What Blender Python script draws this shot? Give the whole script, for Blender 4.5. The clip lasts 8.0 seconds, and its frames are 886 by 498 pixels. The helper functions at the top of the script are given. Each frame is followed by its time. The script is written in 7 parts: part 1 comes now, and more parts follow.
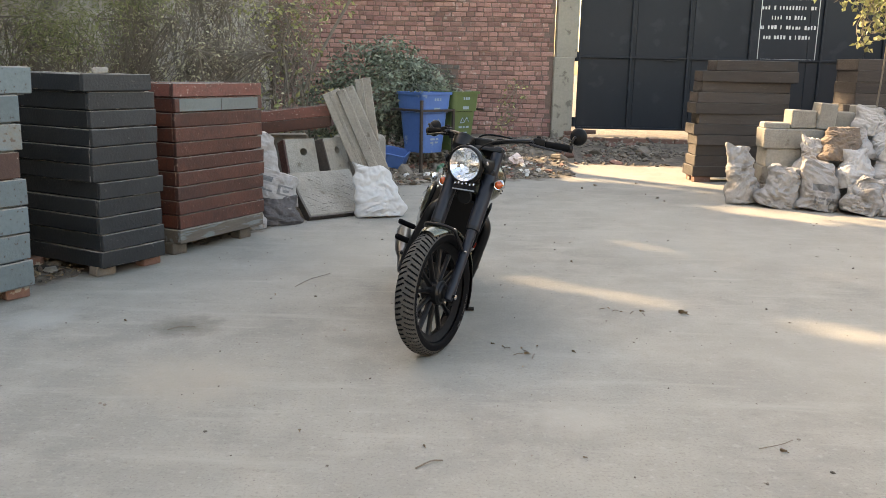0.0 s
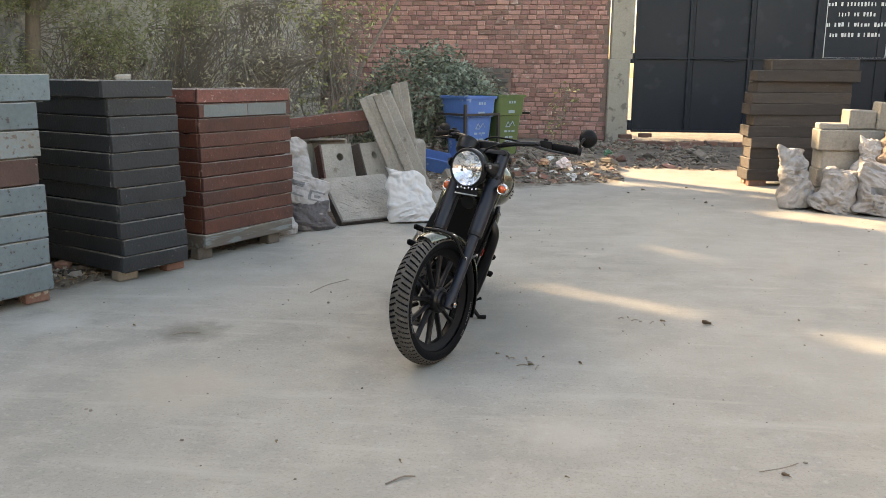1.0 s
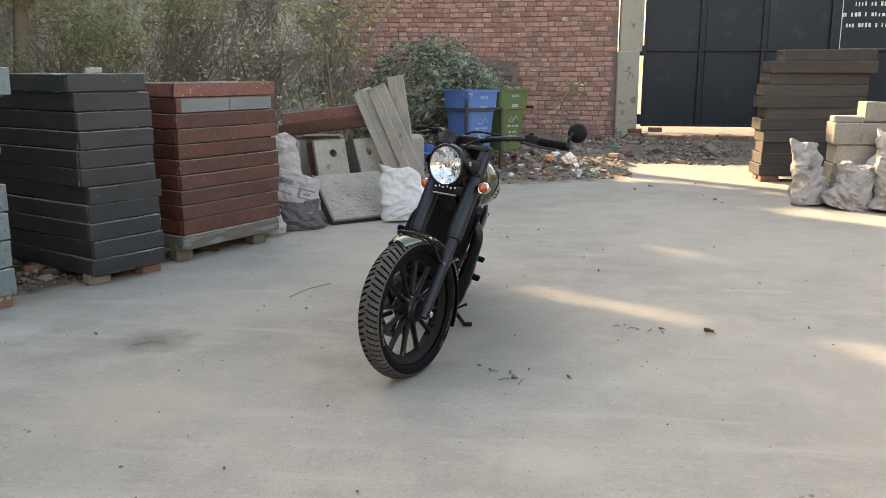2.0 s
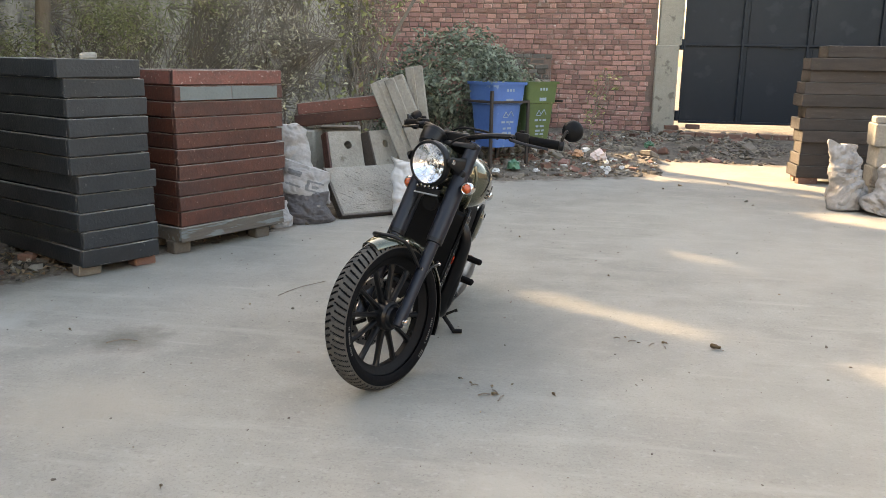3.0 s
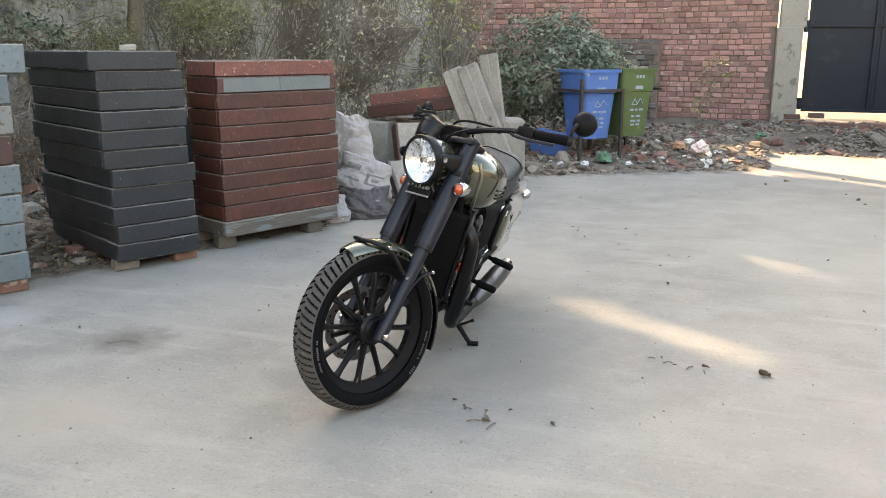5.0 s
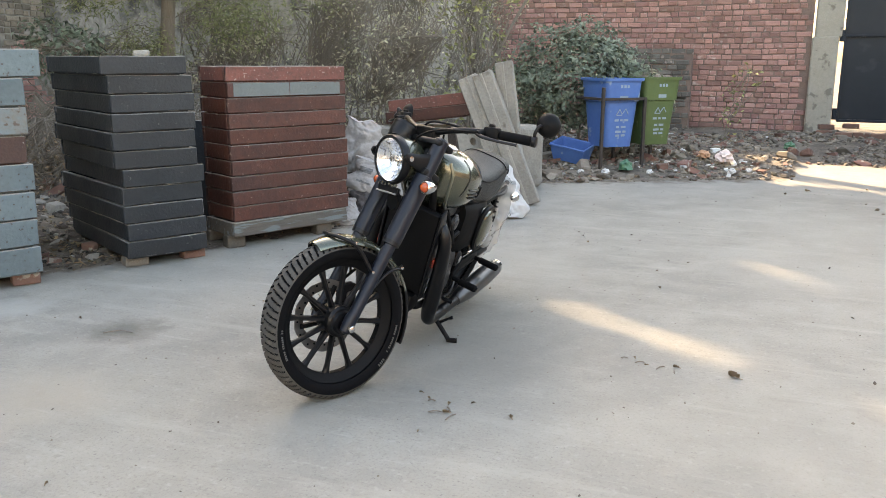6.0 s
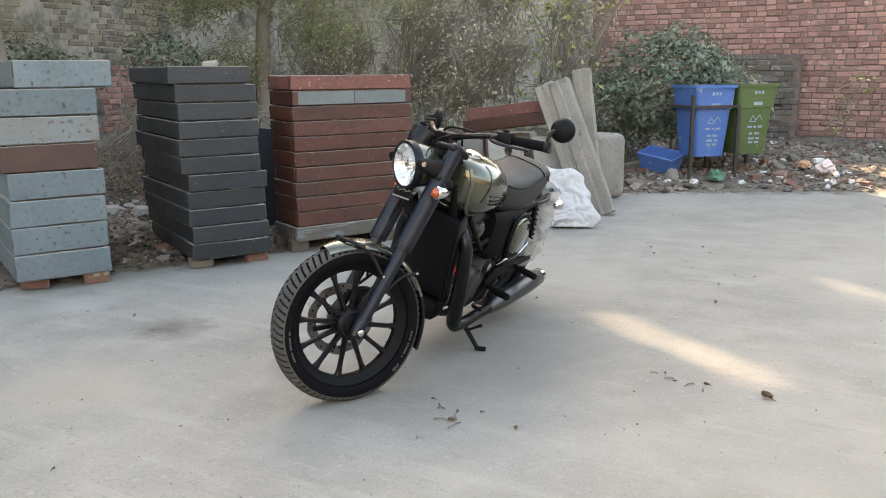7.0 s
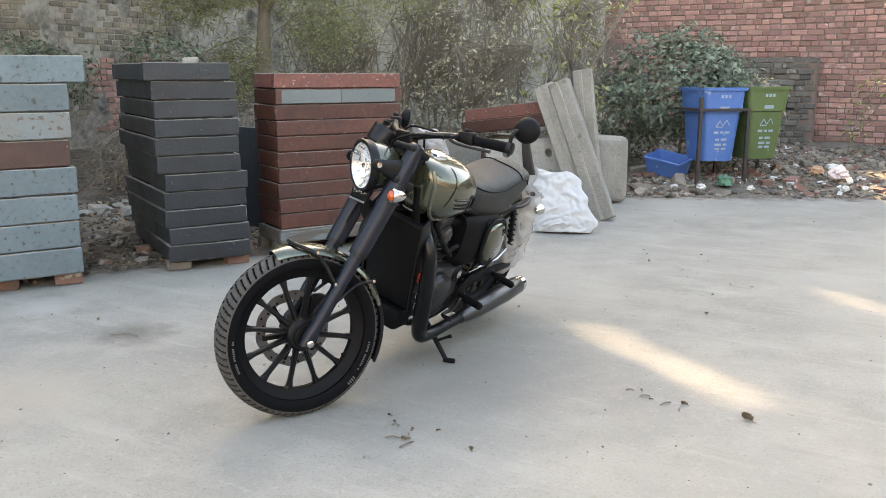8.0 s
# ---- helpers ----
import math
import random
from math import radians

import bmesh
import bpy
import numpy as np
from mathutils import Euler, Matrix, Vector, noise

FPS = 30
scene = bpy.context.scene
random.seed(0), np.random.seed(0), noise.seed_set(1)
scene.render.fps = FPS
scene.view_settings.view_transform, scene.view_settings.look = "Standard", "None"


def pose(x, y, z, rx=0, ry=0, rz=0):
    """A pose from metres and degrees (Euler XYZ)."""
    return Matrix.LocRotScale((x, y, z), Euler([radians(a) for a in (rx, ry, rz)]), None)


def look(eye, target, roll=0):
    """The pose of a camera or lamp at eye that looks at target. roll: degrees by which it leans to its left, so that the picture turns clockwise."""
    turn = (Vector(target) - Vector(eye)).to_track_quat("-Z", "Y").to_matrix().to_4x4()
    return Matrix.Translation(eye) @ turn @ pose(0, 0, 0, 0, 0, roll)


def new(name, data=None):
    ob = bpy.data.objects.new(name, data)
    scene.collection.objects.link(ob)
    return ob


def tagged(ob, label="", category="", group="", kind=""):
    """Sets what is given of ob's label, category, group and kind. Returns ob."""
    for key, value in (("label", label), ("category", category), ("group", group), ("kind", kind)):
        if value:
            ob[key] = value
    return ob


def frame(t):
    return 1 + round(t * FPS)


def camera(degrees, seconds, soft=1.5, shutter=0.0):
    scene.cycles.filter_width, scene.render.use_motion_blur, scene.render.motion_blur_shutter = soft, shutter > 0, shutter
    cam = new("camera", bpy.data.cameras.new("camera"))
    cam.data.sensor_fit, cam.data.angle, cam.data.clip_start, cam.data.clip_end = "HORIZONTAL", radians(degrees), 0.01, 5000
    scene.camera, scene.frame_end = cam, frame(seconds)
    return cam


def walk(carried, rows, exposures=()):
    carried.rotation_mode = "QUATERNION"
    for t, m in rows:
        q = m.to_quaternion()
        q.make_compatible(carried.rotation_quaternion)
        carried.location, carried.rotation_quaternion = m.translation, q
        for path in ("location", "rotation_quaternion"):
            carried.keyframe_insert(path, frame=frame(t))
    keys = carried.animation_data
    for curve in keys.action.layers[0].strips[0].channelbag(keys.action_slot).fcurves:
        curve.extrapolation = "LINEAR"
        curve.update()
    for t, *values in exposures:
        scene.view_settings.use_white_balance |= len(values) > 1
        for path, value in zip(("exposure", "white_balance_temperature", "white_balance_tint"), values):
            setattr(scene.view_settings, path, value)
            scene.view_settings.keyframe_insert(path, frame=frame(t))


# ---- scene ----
cam = camera(55.6, 8.0, 0.5)
PATH = [
    (0, (0.172, 0.141, 1.328), (0.124, 2.097, 0.913), 1.2),
    (0.5, (0.351, 0.203, 1.319), (0.244, 2.159, 0.916), 1.2),
    (1, (0.487, 0.283, 1.312), (0.274, 2.23, 0.907), 0.4),
    (1.5, (0.552, 0.398, 1.295), (0.338, 2.343, 0.883), -0.6),
    (1.7, (0.575, 0.486, 1.286), (0.356, 2.431, 0.875), -0.3),
    (2.8, (0.784, 0.832, 1.294), (0.445, 2.755, 0.859), 0.7),
    (3, (0.834, 0.888, 1.289), (0.488, 2.809, 0.853), 1.0),
    (3.5, (0.887, 1.05, 1.283), (0.504, 2.959, 0.821), 1.0),
    (4, (0.939, 1.233, 1.279), (0.498, 3.127, 0.812), 2.4),
    (4.5, (1.069, 1.316, 1.284), (0.545, 3.188, 0.814), 0.9),
    (4.7, (1.141, 1.351, 1.286), (0.562, 3.206, 0.815), 0.5),
    (5.8, (1.505, 1.368, 1.252), (0.787, 3.182, 0.81), -0.1),
    (6, (1.563, 1.367, 1.252), (0.819, 3.17, 0.813), 0.2),
    (6.5, (1.757, 1.452, 1.245), (0.894, 3.207, 0.823), -0.3),
    (7, (1.898, 1.556, 1.231), (0.906, 3.242, 0.816), -0.4),
    (7.5, (1.936, 1.68, 1.214), (0.912, 3.348, 0.801), -0.6),
    (8, (1.99, 1.836, 1.205), (0.956, 3.498, 0.796), -0.0),
]
walk(cam, [(t, look(eye, target, roll)) for t, eye, target, roll in PATH], [(0, 2.54, 9000, 13.5), (1.7, 2.55, 9000, 13.5), (3, 2.67, 8950, 13.5), (3.5, 2.68, 8900, 13.5), (4.5, 2.95, 8800, 13.5), (6, 2.91, 8600, 13), (7, 2.91, 8600, 13), (8, 3.07, 8550, 13)])

# ---- sky and sun ----
SUN_TO = Vector((-0.75, 0.66, 0.57)).normalized()   # the way to the sun: low, beyond the left back trees
world = bpy.data.worlds.new("sky")
scene.world = world
world.use_nodes = True
wn = world.node_tree.nodes
sky = wn.new("ShaderNodeTexSky")
sky.sky_type, sky.sun_disc = "NISHITA", False
sky.sun_elevation = math.asin(SUN_TO.z)
sky.sun_rotation = math.atan2(SUN_TO.x, SUN_TO.y)
sky.air_density, sky.dust_density, sky.ozone_density = 1.2, 3.0, 1.0
wn["Background"].inputs["Strength"].default_value = 0.15
world.node_tree.links.new(sky.outputs[0], wn["Background"].inputs["Color"])
sun = new("sun", bpy.data.lights.new("sun", "SUN"))
sun.data.energy, sun.data.angle, sun.data.color = 3.7, radians(0.7), (1.0, 0.83, 0.62)
sun.matrix_world = look(SUN_TO * 40, (0, 0, 0))

# ---- materials ----
def mat(name, base, rough=0.6, metal=0.0, second=None, scale=4.0, contrast=0.25, spots=None, spot_scale=9.0, spot_at=0.62,
        spot_soft=0.06, bump=0.2, bump_scale=60.0, rand=0.0, spec=0.5, coat=0.0, stretch=(1, 1, 1), trans=0.0, dust=None, dust_amount=0.8):
    """A surface with a base colour that wanders between two tones, spots of a third, and fine relief."""
    m = bpy.data.materials.new(name)
    m.use_nodes = True
    nt = m.node_tree
    n, link = nt.nodes, nt.links.new
    b = n["Principled BSDF"]
    co = n.new("ShaderNodeTexCoord")
    mp = n.new("ShaderNodeMapping")
    mp.inputs["Scale"].default_value = stretch
    link(co.outputs["Object"], mp.inputs["Vector"])
    info = n.new("ShaderNodeObjectInfo")
    add = n.new("ShaderNodeVectorMath")
    mul = n.new("ShaderNodeMath")
    mul.operation = "MULTIPLY"
    mul.inputs[1].default_value = 37.0
    link(info.outputs["Random"], mul.inputs[0])
    link(mp.outputs[0], add.inputs[0])
    link(mul.outputs[0], add.inputs[1])
    vec = add.outputs[0]
    big = n.new("ShaderNodeTexNoise")
    big.inputs["Scale"].default_value, big.inputs["Detail"].default_value = scale, 6
    link(vec, big.inputs["Vector"])
    fine = n.new("ShaderNodeTexNoise")
    fine.inputs["Scale"].default_value, fine.inputs["Detail"].default_value = scale * 9, 4
    link(vec, fine.inputs["Vector"])
    mixn = n.new("ShaderNodeMath")
    mixn.operation = "MULTIPLY_ADD"
    mixn.inputs[1].default_value = 0.45
    link(fine.outputs[0], mixn.inputs[0])
    half = n.new("ShaderNodeMath")
    half.operation = "MULTIPLY"
    half.inputs[1].default_value = 0.55
    link(big.outputs[0], half.inputs[0])
    link(half.outputs[0], mixn.inputs[2])
    rng = n.new("ShaderNodeMapRange")
    rng.inputs[1].default_value, rng.inputs[2].default_value = 0.5 - contrast, 0.5 + contrast
    link(mixn.outputs[0], rng.inputs[0])
    mix = n.new("ShaderNodeMix")
    mix.data_type = "RGBA"
    second = second or tuple(c * 0.72 for c in base)
    mix.inputs[6].default_value, mix.inputs[7].default_value = (*base, 1), (*second, 1)
    link(rng.outputs[0], mix.inputs[0])
    out = mix.outputs[2]
    if spots:
        sp = n.new("ShaderNodeTexNoise")
        sp.inputs["Scale"].default_value, sp.inputs["Detail"].default_value = spot_scale, 7
        link(vec, sp.inputs["Vector"])
        sr = n.new("ShaderNodeMapRange")
        sr.inputs[1].default_value, sr.inputs[2].default_value = spot_at, spot_at + spot_soft
        link(sp.outputs[0], sr.inputs[0])
        m2 = n.new("ShaderNodeMix")
        m2.data_type = "RGBA"
        m2.inputs[7].default_value = (*spots, 1)
        link(sr.outputs[0], m2.inputs[0])
        link(out, m2.inputs[6])
        out = m2.outputs[2]
    if rand:
        hv = n.new("ShaderNodeHueSaturation")
        vr = n.new("ShaderNodeMapRange")
        vr.inputs[3].default_value, vr.inputs[4].default_value = 1 - rand, 1 + rand
        geo = n.new("ShaderNodeNewGeometry")
        sm = n.new("ShaderNodeMath")
        sm.operation = "ADD"
        link(info.outputs["Random"], sm.inputs[0])
        link(geo.outputs["Random Per Island"], sm.inputs[1])
        fr = n.new("ShaderNodeMath")
        fr.operation = "FRACT"
        link(sm.outputs[0], fr.inputs[0])
        link(fr.outputs[0], vr.inputs[0])
        link(vr.outputs[0], hv.inputs["Value"])
        hr = n.new("ShaderNodeMapRange")
        hr.inputs[3].default_value, hr.inputs[4].default_value = 0.5 - rand * 0.03, 0.5 + rand * 0.03
        link(geo.outputs["Random Per Island"], hr.inputs[0])
        link(hr.outputs[0], hv.inputs["Hue"])
        link(out, hv.inputs["Color"])
        out = hv.outputs[0]
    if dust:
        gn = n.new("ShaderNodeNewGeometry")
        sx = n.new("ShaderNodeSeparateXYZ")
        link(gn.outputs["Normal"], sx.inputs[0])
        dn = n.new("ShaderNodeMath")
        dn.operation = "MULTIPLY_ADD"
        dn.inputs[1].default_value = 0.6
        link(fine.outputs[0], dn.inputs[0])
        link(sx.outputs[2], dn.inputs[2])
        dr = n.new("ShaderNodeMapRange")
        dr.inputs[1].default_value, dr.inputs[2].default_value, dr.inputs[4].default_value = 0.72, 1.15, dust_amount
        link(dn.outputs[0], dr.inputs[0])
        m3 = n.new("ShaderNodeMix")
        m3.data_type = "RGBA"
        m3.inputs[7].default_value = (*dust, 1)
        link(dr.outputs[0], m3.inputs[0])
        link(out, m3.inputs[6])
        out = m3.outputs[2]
    link(out, b.inputs["Base Color"])
    b.inputs["Metallic"].default_value = metal
    b.inputs["Specular IOR Level"].default_value = spec
    b.inputs["Coat Weight"].default_value = coat
    b.inputs["Coat Roughness"].default_value = 0.06
    rr = n.new("ShaderNodeMapRange")
    rr.inputs[3].default_value, rr.inputs[4].default_value = max(rough - 0.08, 0.02), min(rough + 0.1, 1)
    link(big.outputs[0], rr.inputs[0])
    link(rr.outputs[0], b.inputs["Roughness"])
    if bump:
        bn = n.new("ShaderNodeTexNoise")
        bn.inputs["Scale"].default_value, bn.inputs["Detail"].default_value = bump_scale, 5
        link(vec, bn.inputs["Vector"])
        bp = n.new("ShaderNodeBump")
        bp.inputs["Strength"].default_value, bp.inputs["Distance"].default_value = bump, 0.01
        link(bn.outputs[0], bp.inputs["Height"])
        link(bp.outputs[0], b.inputs["Normal"])
    if trans:
        tr = n.new("ShaderNodeBsdfTranslucent")
        link(out, tr.inputs["Color"])
        ms = n.new("ShaderNodeMixShader")
        ms.inputs[0].default_value = trans
        link(b.outputs[0], ms.inputs[1])
        link(tr.outputs[0], ms.inputs[2])
        link(ms.outputs[0], n["Material Output"].inputs["Surface"])
    return m


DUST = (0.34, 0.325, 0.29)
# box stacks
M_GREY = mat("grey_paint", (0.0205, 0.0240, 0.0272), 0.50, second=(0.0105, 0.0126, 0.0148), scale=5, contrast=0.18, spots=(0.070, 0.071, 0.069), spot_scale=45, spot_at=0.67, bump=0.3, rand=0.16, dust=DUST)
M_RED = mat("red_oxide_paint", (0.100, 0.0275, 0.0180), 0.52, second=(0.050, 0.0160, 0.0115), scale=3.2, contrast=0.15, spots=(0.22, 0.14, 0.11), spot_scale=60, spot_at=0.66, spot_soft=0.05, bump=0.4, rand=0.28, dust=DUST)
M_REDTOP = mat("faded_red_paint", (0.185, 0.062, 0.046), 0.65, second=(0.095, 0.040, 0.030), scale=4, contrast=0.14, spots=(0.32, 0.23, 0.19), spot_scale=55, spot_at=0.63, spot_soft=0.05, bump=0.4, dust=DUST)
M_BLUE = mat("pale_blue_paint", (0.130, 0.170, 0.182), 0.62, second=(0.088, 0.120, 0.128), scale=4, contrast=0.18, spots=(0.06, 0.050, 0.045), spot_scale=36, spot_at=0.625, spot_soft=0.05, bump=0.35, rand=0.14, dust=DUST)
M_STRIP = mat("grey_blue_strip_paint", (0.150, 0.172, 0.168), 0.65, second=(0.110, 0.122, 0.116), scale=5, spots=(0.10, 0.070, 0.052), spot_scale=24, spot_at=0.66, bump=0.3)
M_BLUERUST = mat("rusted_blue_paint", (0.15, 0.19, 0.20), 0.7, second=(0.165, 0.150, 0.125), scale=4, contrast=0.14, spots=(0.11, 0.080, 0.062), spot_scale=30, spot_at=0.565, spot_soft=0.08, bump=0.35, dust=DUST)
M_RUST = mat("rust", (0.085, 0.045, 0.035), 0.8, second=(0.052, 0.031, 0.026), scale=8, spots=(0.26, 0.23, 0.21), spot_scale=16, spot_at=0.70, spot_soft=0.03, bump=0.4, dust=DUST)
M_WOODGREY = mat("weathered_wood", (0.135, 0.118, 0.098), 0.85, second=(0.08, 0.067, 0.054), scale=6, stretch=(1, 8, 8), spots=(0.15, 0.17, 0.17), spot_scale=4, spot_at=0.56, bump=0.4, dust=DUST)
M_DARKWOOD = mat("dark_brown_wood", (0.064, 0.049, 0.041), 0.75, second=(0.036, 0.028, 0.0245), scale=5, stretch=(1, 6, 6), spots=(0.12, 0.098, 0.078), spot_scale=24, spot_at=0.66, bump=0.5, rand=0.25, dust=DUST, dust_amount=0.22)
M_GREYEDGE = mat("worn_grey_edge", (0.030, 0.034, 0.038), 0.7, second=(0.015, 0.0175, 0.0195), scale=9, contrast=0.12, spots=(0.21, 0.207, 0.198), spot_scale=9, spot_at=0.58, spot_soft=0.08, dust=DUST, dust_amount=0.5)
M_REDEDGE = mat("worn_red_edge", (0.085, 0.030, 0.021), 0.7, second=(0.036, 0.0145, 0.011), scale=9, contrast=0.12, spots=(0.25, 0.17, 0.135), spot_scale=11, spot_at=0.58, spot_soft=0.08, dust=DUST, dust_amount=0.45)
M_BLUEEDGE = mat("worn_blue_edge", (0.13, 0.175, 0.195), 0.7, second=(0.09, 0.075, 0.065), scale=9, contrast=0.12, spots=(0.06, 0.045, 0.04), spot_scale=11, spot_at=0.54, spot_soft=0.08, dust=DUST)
EDGE = {M_GREY: M_GREYEDGE, M_RED: M_REDEDGE, M_REDTOP: M_REDEDGE, M_BLUE: M_BLUEEDGE}
M_INNER = mat("dust_inside", (0.30, 0.29, 0.26), 0.9, scale=6)
# masonry
M_BRICK = mat("red_brick", (0.375, 0.205, 0.174), 0.92, second=(0.265, 0.140, 0.118), scale=9, spots=(0.46, 0.36, 0.315), spot_scale=9, spot_at=0.60, spot_soft=0.16, bump=1.0, bump_scale=32, rand=0.32)
M_MORTAR = mat("mortar", (0.235, 0.160, 0.132), 0.95, second=(0.125, 0.088, 0.073), scale=7, bump=0.8, bump_scale=40)
M_OLDBRICK = mat("whitewashed_brick", (0.27, 0.228, 0.18), 0.92, second=(0.125, 0.10, 0.08), scale=3, spots=(0.11, 0.095, 0.08), spot_scale=2.4, spot_at=0.56, spot_soft=0.14, bump=0.6, rand=0.35)
M_DARKBRICK = mat("sooty_brick", (0.16, 0.14, 0.12), 0.92, second=(0.08, 0.075, 0.068), scale=4, spots=(0.28, 0.22, 0.19), spot_scale=9, spot_at=0.62, bump=0.6, rand=0.3)
M_PLASTER = mat("stained_plaster", (0.33, 0.305, 0.27), 0.92, second=(0.125, 0.112, 0.095), scale=1.5, contrast=0.13, spots=(0.060, 0.056, 0.049), spot_scale=2.6, spot_at=0.54, spot_soft=0.14, bump=0.7, bump_scale=25)
M_PALEPLASTER = mat("pale_plaster", (0.52, 0.47, 0.41), 0.92, second=(0.27, 0.235, 0.195), scale=1.4, contrast=0.15, spots=(0.13, 0.12, 0.105), spot_scale=2.8, spot_at=0.57, spot_soft=0.14, bump=0.7, bump_scale=25)
M_CEMENT = mat("cement_render", (0.36, 0.325, 0.27), 0.92, second=(0.25, 0.225, 0.185), scale=3, spots=(0.17, 0.15, 0.125), spot_scale=6, spot_at=0.60, bump=0.5)
M_CONCRETE = mat("cast_concrete", (0.305, 0.283, 0.246), 0.9, second=(0.195, 0.178, 0.152), scale=5, contrast=0.18, spots=(0.14, 0.118, 0.096), spot_scale=7, spot_at=0.63, spot_soft=0.08, bump=0.6, bump_scale=70, rand=0.1)
M_GATE = mat("navy_gate_paint", (0.0098, 0.0146, 0.0218), 0.5, second=(0.0068, 0.0106, 0.0164), scale=1.2, spots=(0.0150, 0.0205, 0.0285), spot_scale=3, spot_at=0.6, bump=0.1, spec=0.3)
M_SIGNWHITE = mat("white_sign_paint", (0.70, 0.70, 0.68), 0.6, bump=0)
# earth
M_SOIL = mat("soil", (0.155, 0.125, 0.095), 0.95, second=(0.075, 0.060, 0.047), scale=3, bump=0.8, bump_scale=35)
M_STONE = mat("rubble_stone", (0.215, 0.180, 0.145), 0.95, second=(0.110, 0.092, 0.074), scale=12, bump=0.6, rand=0.45)
M_DARKSTONE = mat("dirty_rubble", (0.125, 0.102, 0.080), 0.95, second=(0.060, 0.050, 0.041), scale=12, spots=(0.24, 0.215, 0.185), spot_scale=9, spot_at=0.62, bump=0.6, rand=0.55)
M_REDSTONE = mat("broken_brick", (0.22, 0.115, 0.085), 0.95, second=(0.15, 0.082, 0.064), scale=12, spots=(0.32, 0.27, 0.22), spot_scale=14, spot_at=0.58, bump=0.6, rand=0.3)
M_LITTER = mat("dry_leaf", (0.27, 0.20, 0.125), 0.85, second=(0.15, 0.105, 0.065), scale=14, bump=0.3, rand=0.5, trans=0.2)
M_SCRAP = mat("white_scrap", (0.62, 0.61, 0.58), 0.7, second=(0.42, 0.41, 0.40), scale=10, rand=0.3)
# plants
M_LEAF = mat("green_leaf", (0.195, 0.225, 0.165), 0.6, second=(0.105, 0.135, 0.092), scale=6, bump=0, rand=0.5, trans=0.3)
M_LEAFY = mat("yellow_green_leaf", (0.33, 0.32, 0.135), 0.55, second=(0.20, 0.205, 0.09), scale=6, bump=0, rand=0.5, trans=0.4)
M_LEAFACACIA = mat("feathery_leaf", (0.27, 0.275, 0.135), 0.6, second=(0.165, 0.18, 0.085), scale=6, bump=0, rand=0.45, trans=0.45)
M_LEAFDRY = mat("dusty_leaf", (0.43, 0.40, 0.28), 0.75, second=(0.31, 0.28, 0.185), scale=6, bump=0, rand=0.5, trans=0.35)
M_BARK = mat("bark", (0.235, 0.198, 0.160), 0.95, second=(0.13, 0.105, 0.084), scale=10, stretch=(6, 6, 1), bump=0.8, bump_scale=40)
# sacks and bins
M_SACK = mat("woven_plastic_sack", (0.40, 0.385, 0.37), 0.6, second=(0.275, 0.255, 0.24), scale=6, spots=(0.17, 0.148, 0.128), spot_scale=6, spot_at=0.58, spot_soft=0.14, bump=1.0, bump_scale=17, rand=0.22)
M_SACKWHITE = mat("white_polythene_sack", (0.47, 0.47, 0.465), 0.5, second=(0.38, 0.38, 0.375), scale=5, spots=(0.30, 0.29, 0.27), spot_scale=7, spot_at=0.62, bump=0.8, bump_scale=16)
M_SACKDARK = mat("dark_sack", (0.085, 0.075, 0.075), 0.6, second=(0.05, 0.045, 0.045), scale=6, spots=(0.25, 0.22, 0.2), spot_scale=8, spot_at=0.64, bump=0.5)
M_SACKBROWN = mat("brown_gunny_sack", (0.22, 0.165, 0.125), 0.85, second=(0.13, 0.10, 0.08), scale=8, bump=0.6, bump_scale=80)
M_PRINT = mat("faded_black_print", (0.085, 0.085, 0.09), 0.6, second=(0.17, 0.168, 0.165), scale=14, contrast=0.15, bump=0.35, bump_scale=60)
M_BINBLUE = mat("blue_bin_plastic", (0.066, 0.162, 0.41), 0.45, second=(0.045, 0.118, 0.32), scale=3, spots=(0.20, 0.28, 0.40), spot_scale=8, spot_at=0.64, bump=0.1)
M_BINGREEN = mat("green_bin_plastic", (0.085, 0.13, 0.040), 0.5, second=(0.058, 0.09, 0.03), scale=3, spots=(0.18, 0.20, 0.11), spot_scale=8, spot_at=0.66, bump=0.1)
M_STEEL = mat("rusty_steel", (0.06, 0.048, 0.042), 0.7, metal=0.4, scale=12, bump=0.3)
M_BINPRINT = mat("faded_white_print", (0.27, 0.35, 0.42), 0.6, bump=0)
# white of the unseen wall that throws light back into the yard
M_BOUNCEWALL = mat("bounce_white", (0.74, 0.73, 0.69), 0.9, second=(0.64, 0.62, 0.58), scale=1.5, spots=(0.45, 0.43, 0.39), spot_scale=3, spot_at=0.66, bump=0.3)

# ---- helpers of this scene ----
def mesh_of(name, bm, material=None, smooth=False, angle=None):
    me = bpy.data.meshes.new(name)
    bm.normal_update()
    bm.to_mesh(me)
    bm.free()
    for m in (material if isinstance(material, (list, tuple)) else [material]):
        if m:
            me.materials.append(m)
    if smooth:
        me.polygons.foreach_set("use_smooth", [True] * len(me.polygons))
        if angle is not None:
            me.set_sharp_from_angle(angle=radians(angle))
    return me


def part(name, bm, material, parent, label="", smooth=False, angle=40, m=None):
    """One mesh object under a thing or a part."""
    ob = new(name, mesh_of(name, bm, material, smooth, angle))
    ob.parent = parent
    if m is not None:
        ob.matrix_basis = m
    return tagged(ob, label)


def thing(name, label, category, m=None, group="", kind=""):
    ob = new(name)
    ob.empty_display_size = 0.1
    if m is not None:
        ob.matrix_basis = m
    return tagged(ob, label, category, group, kind)


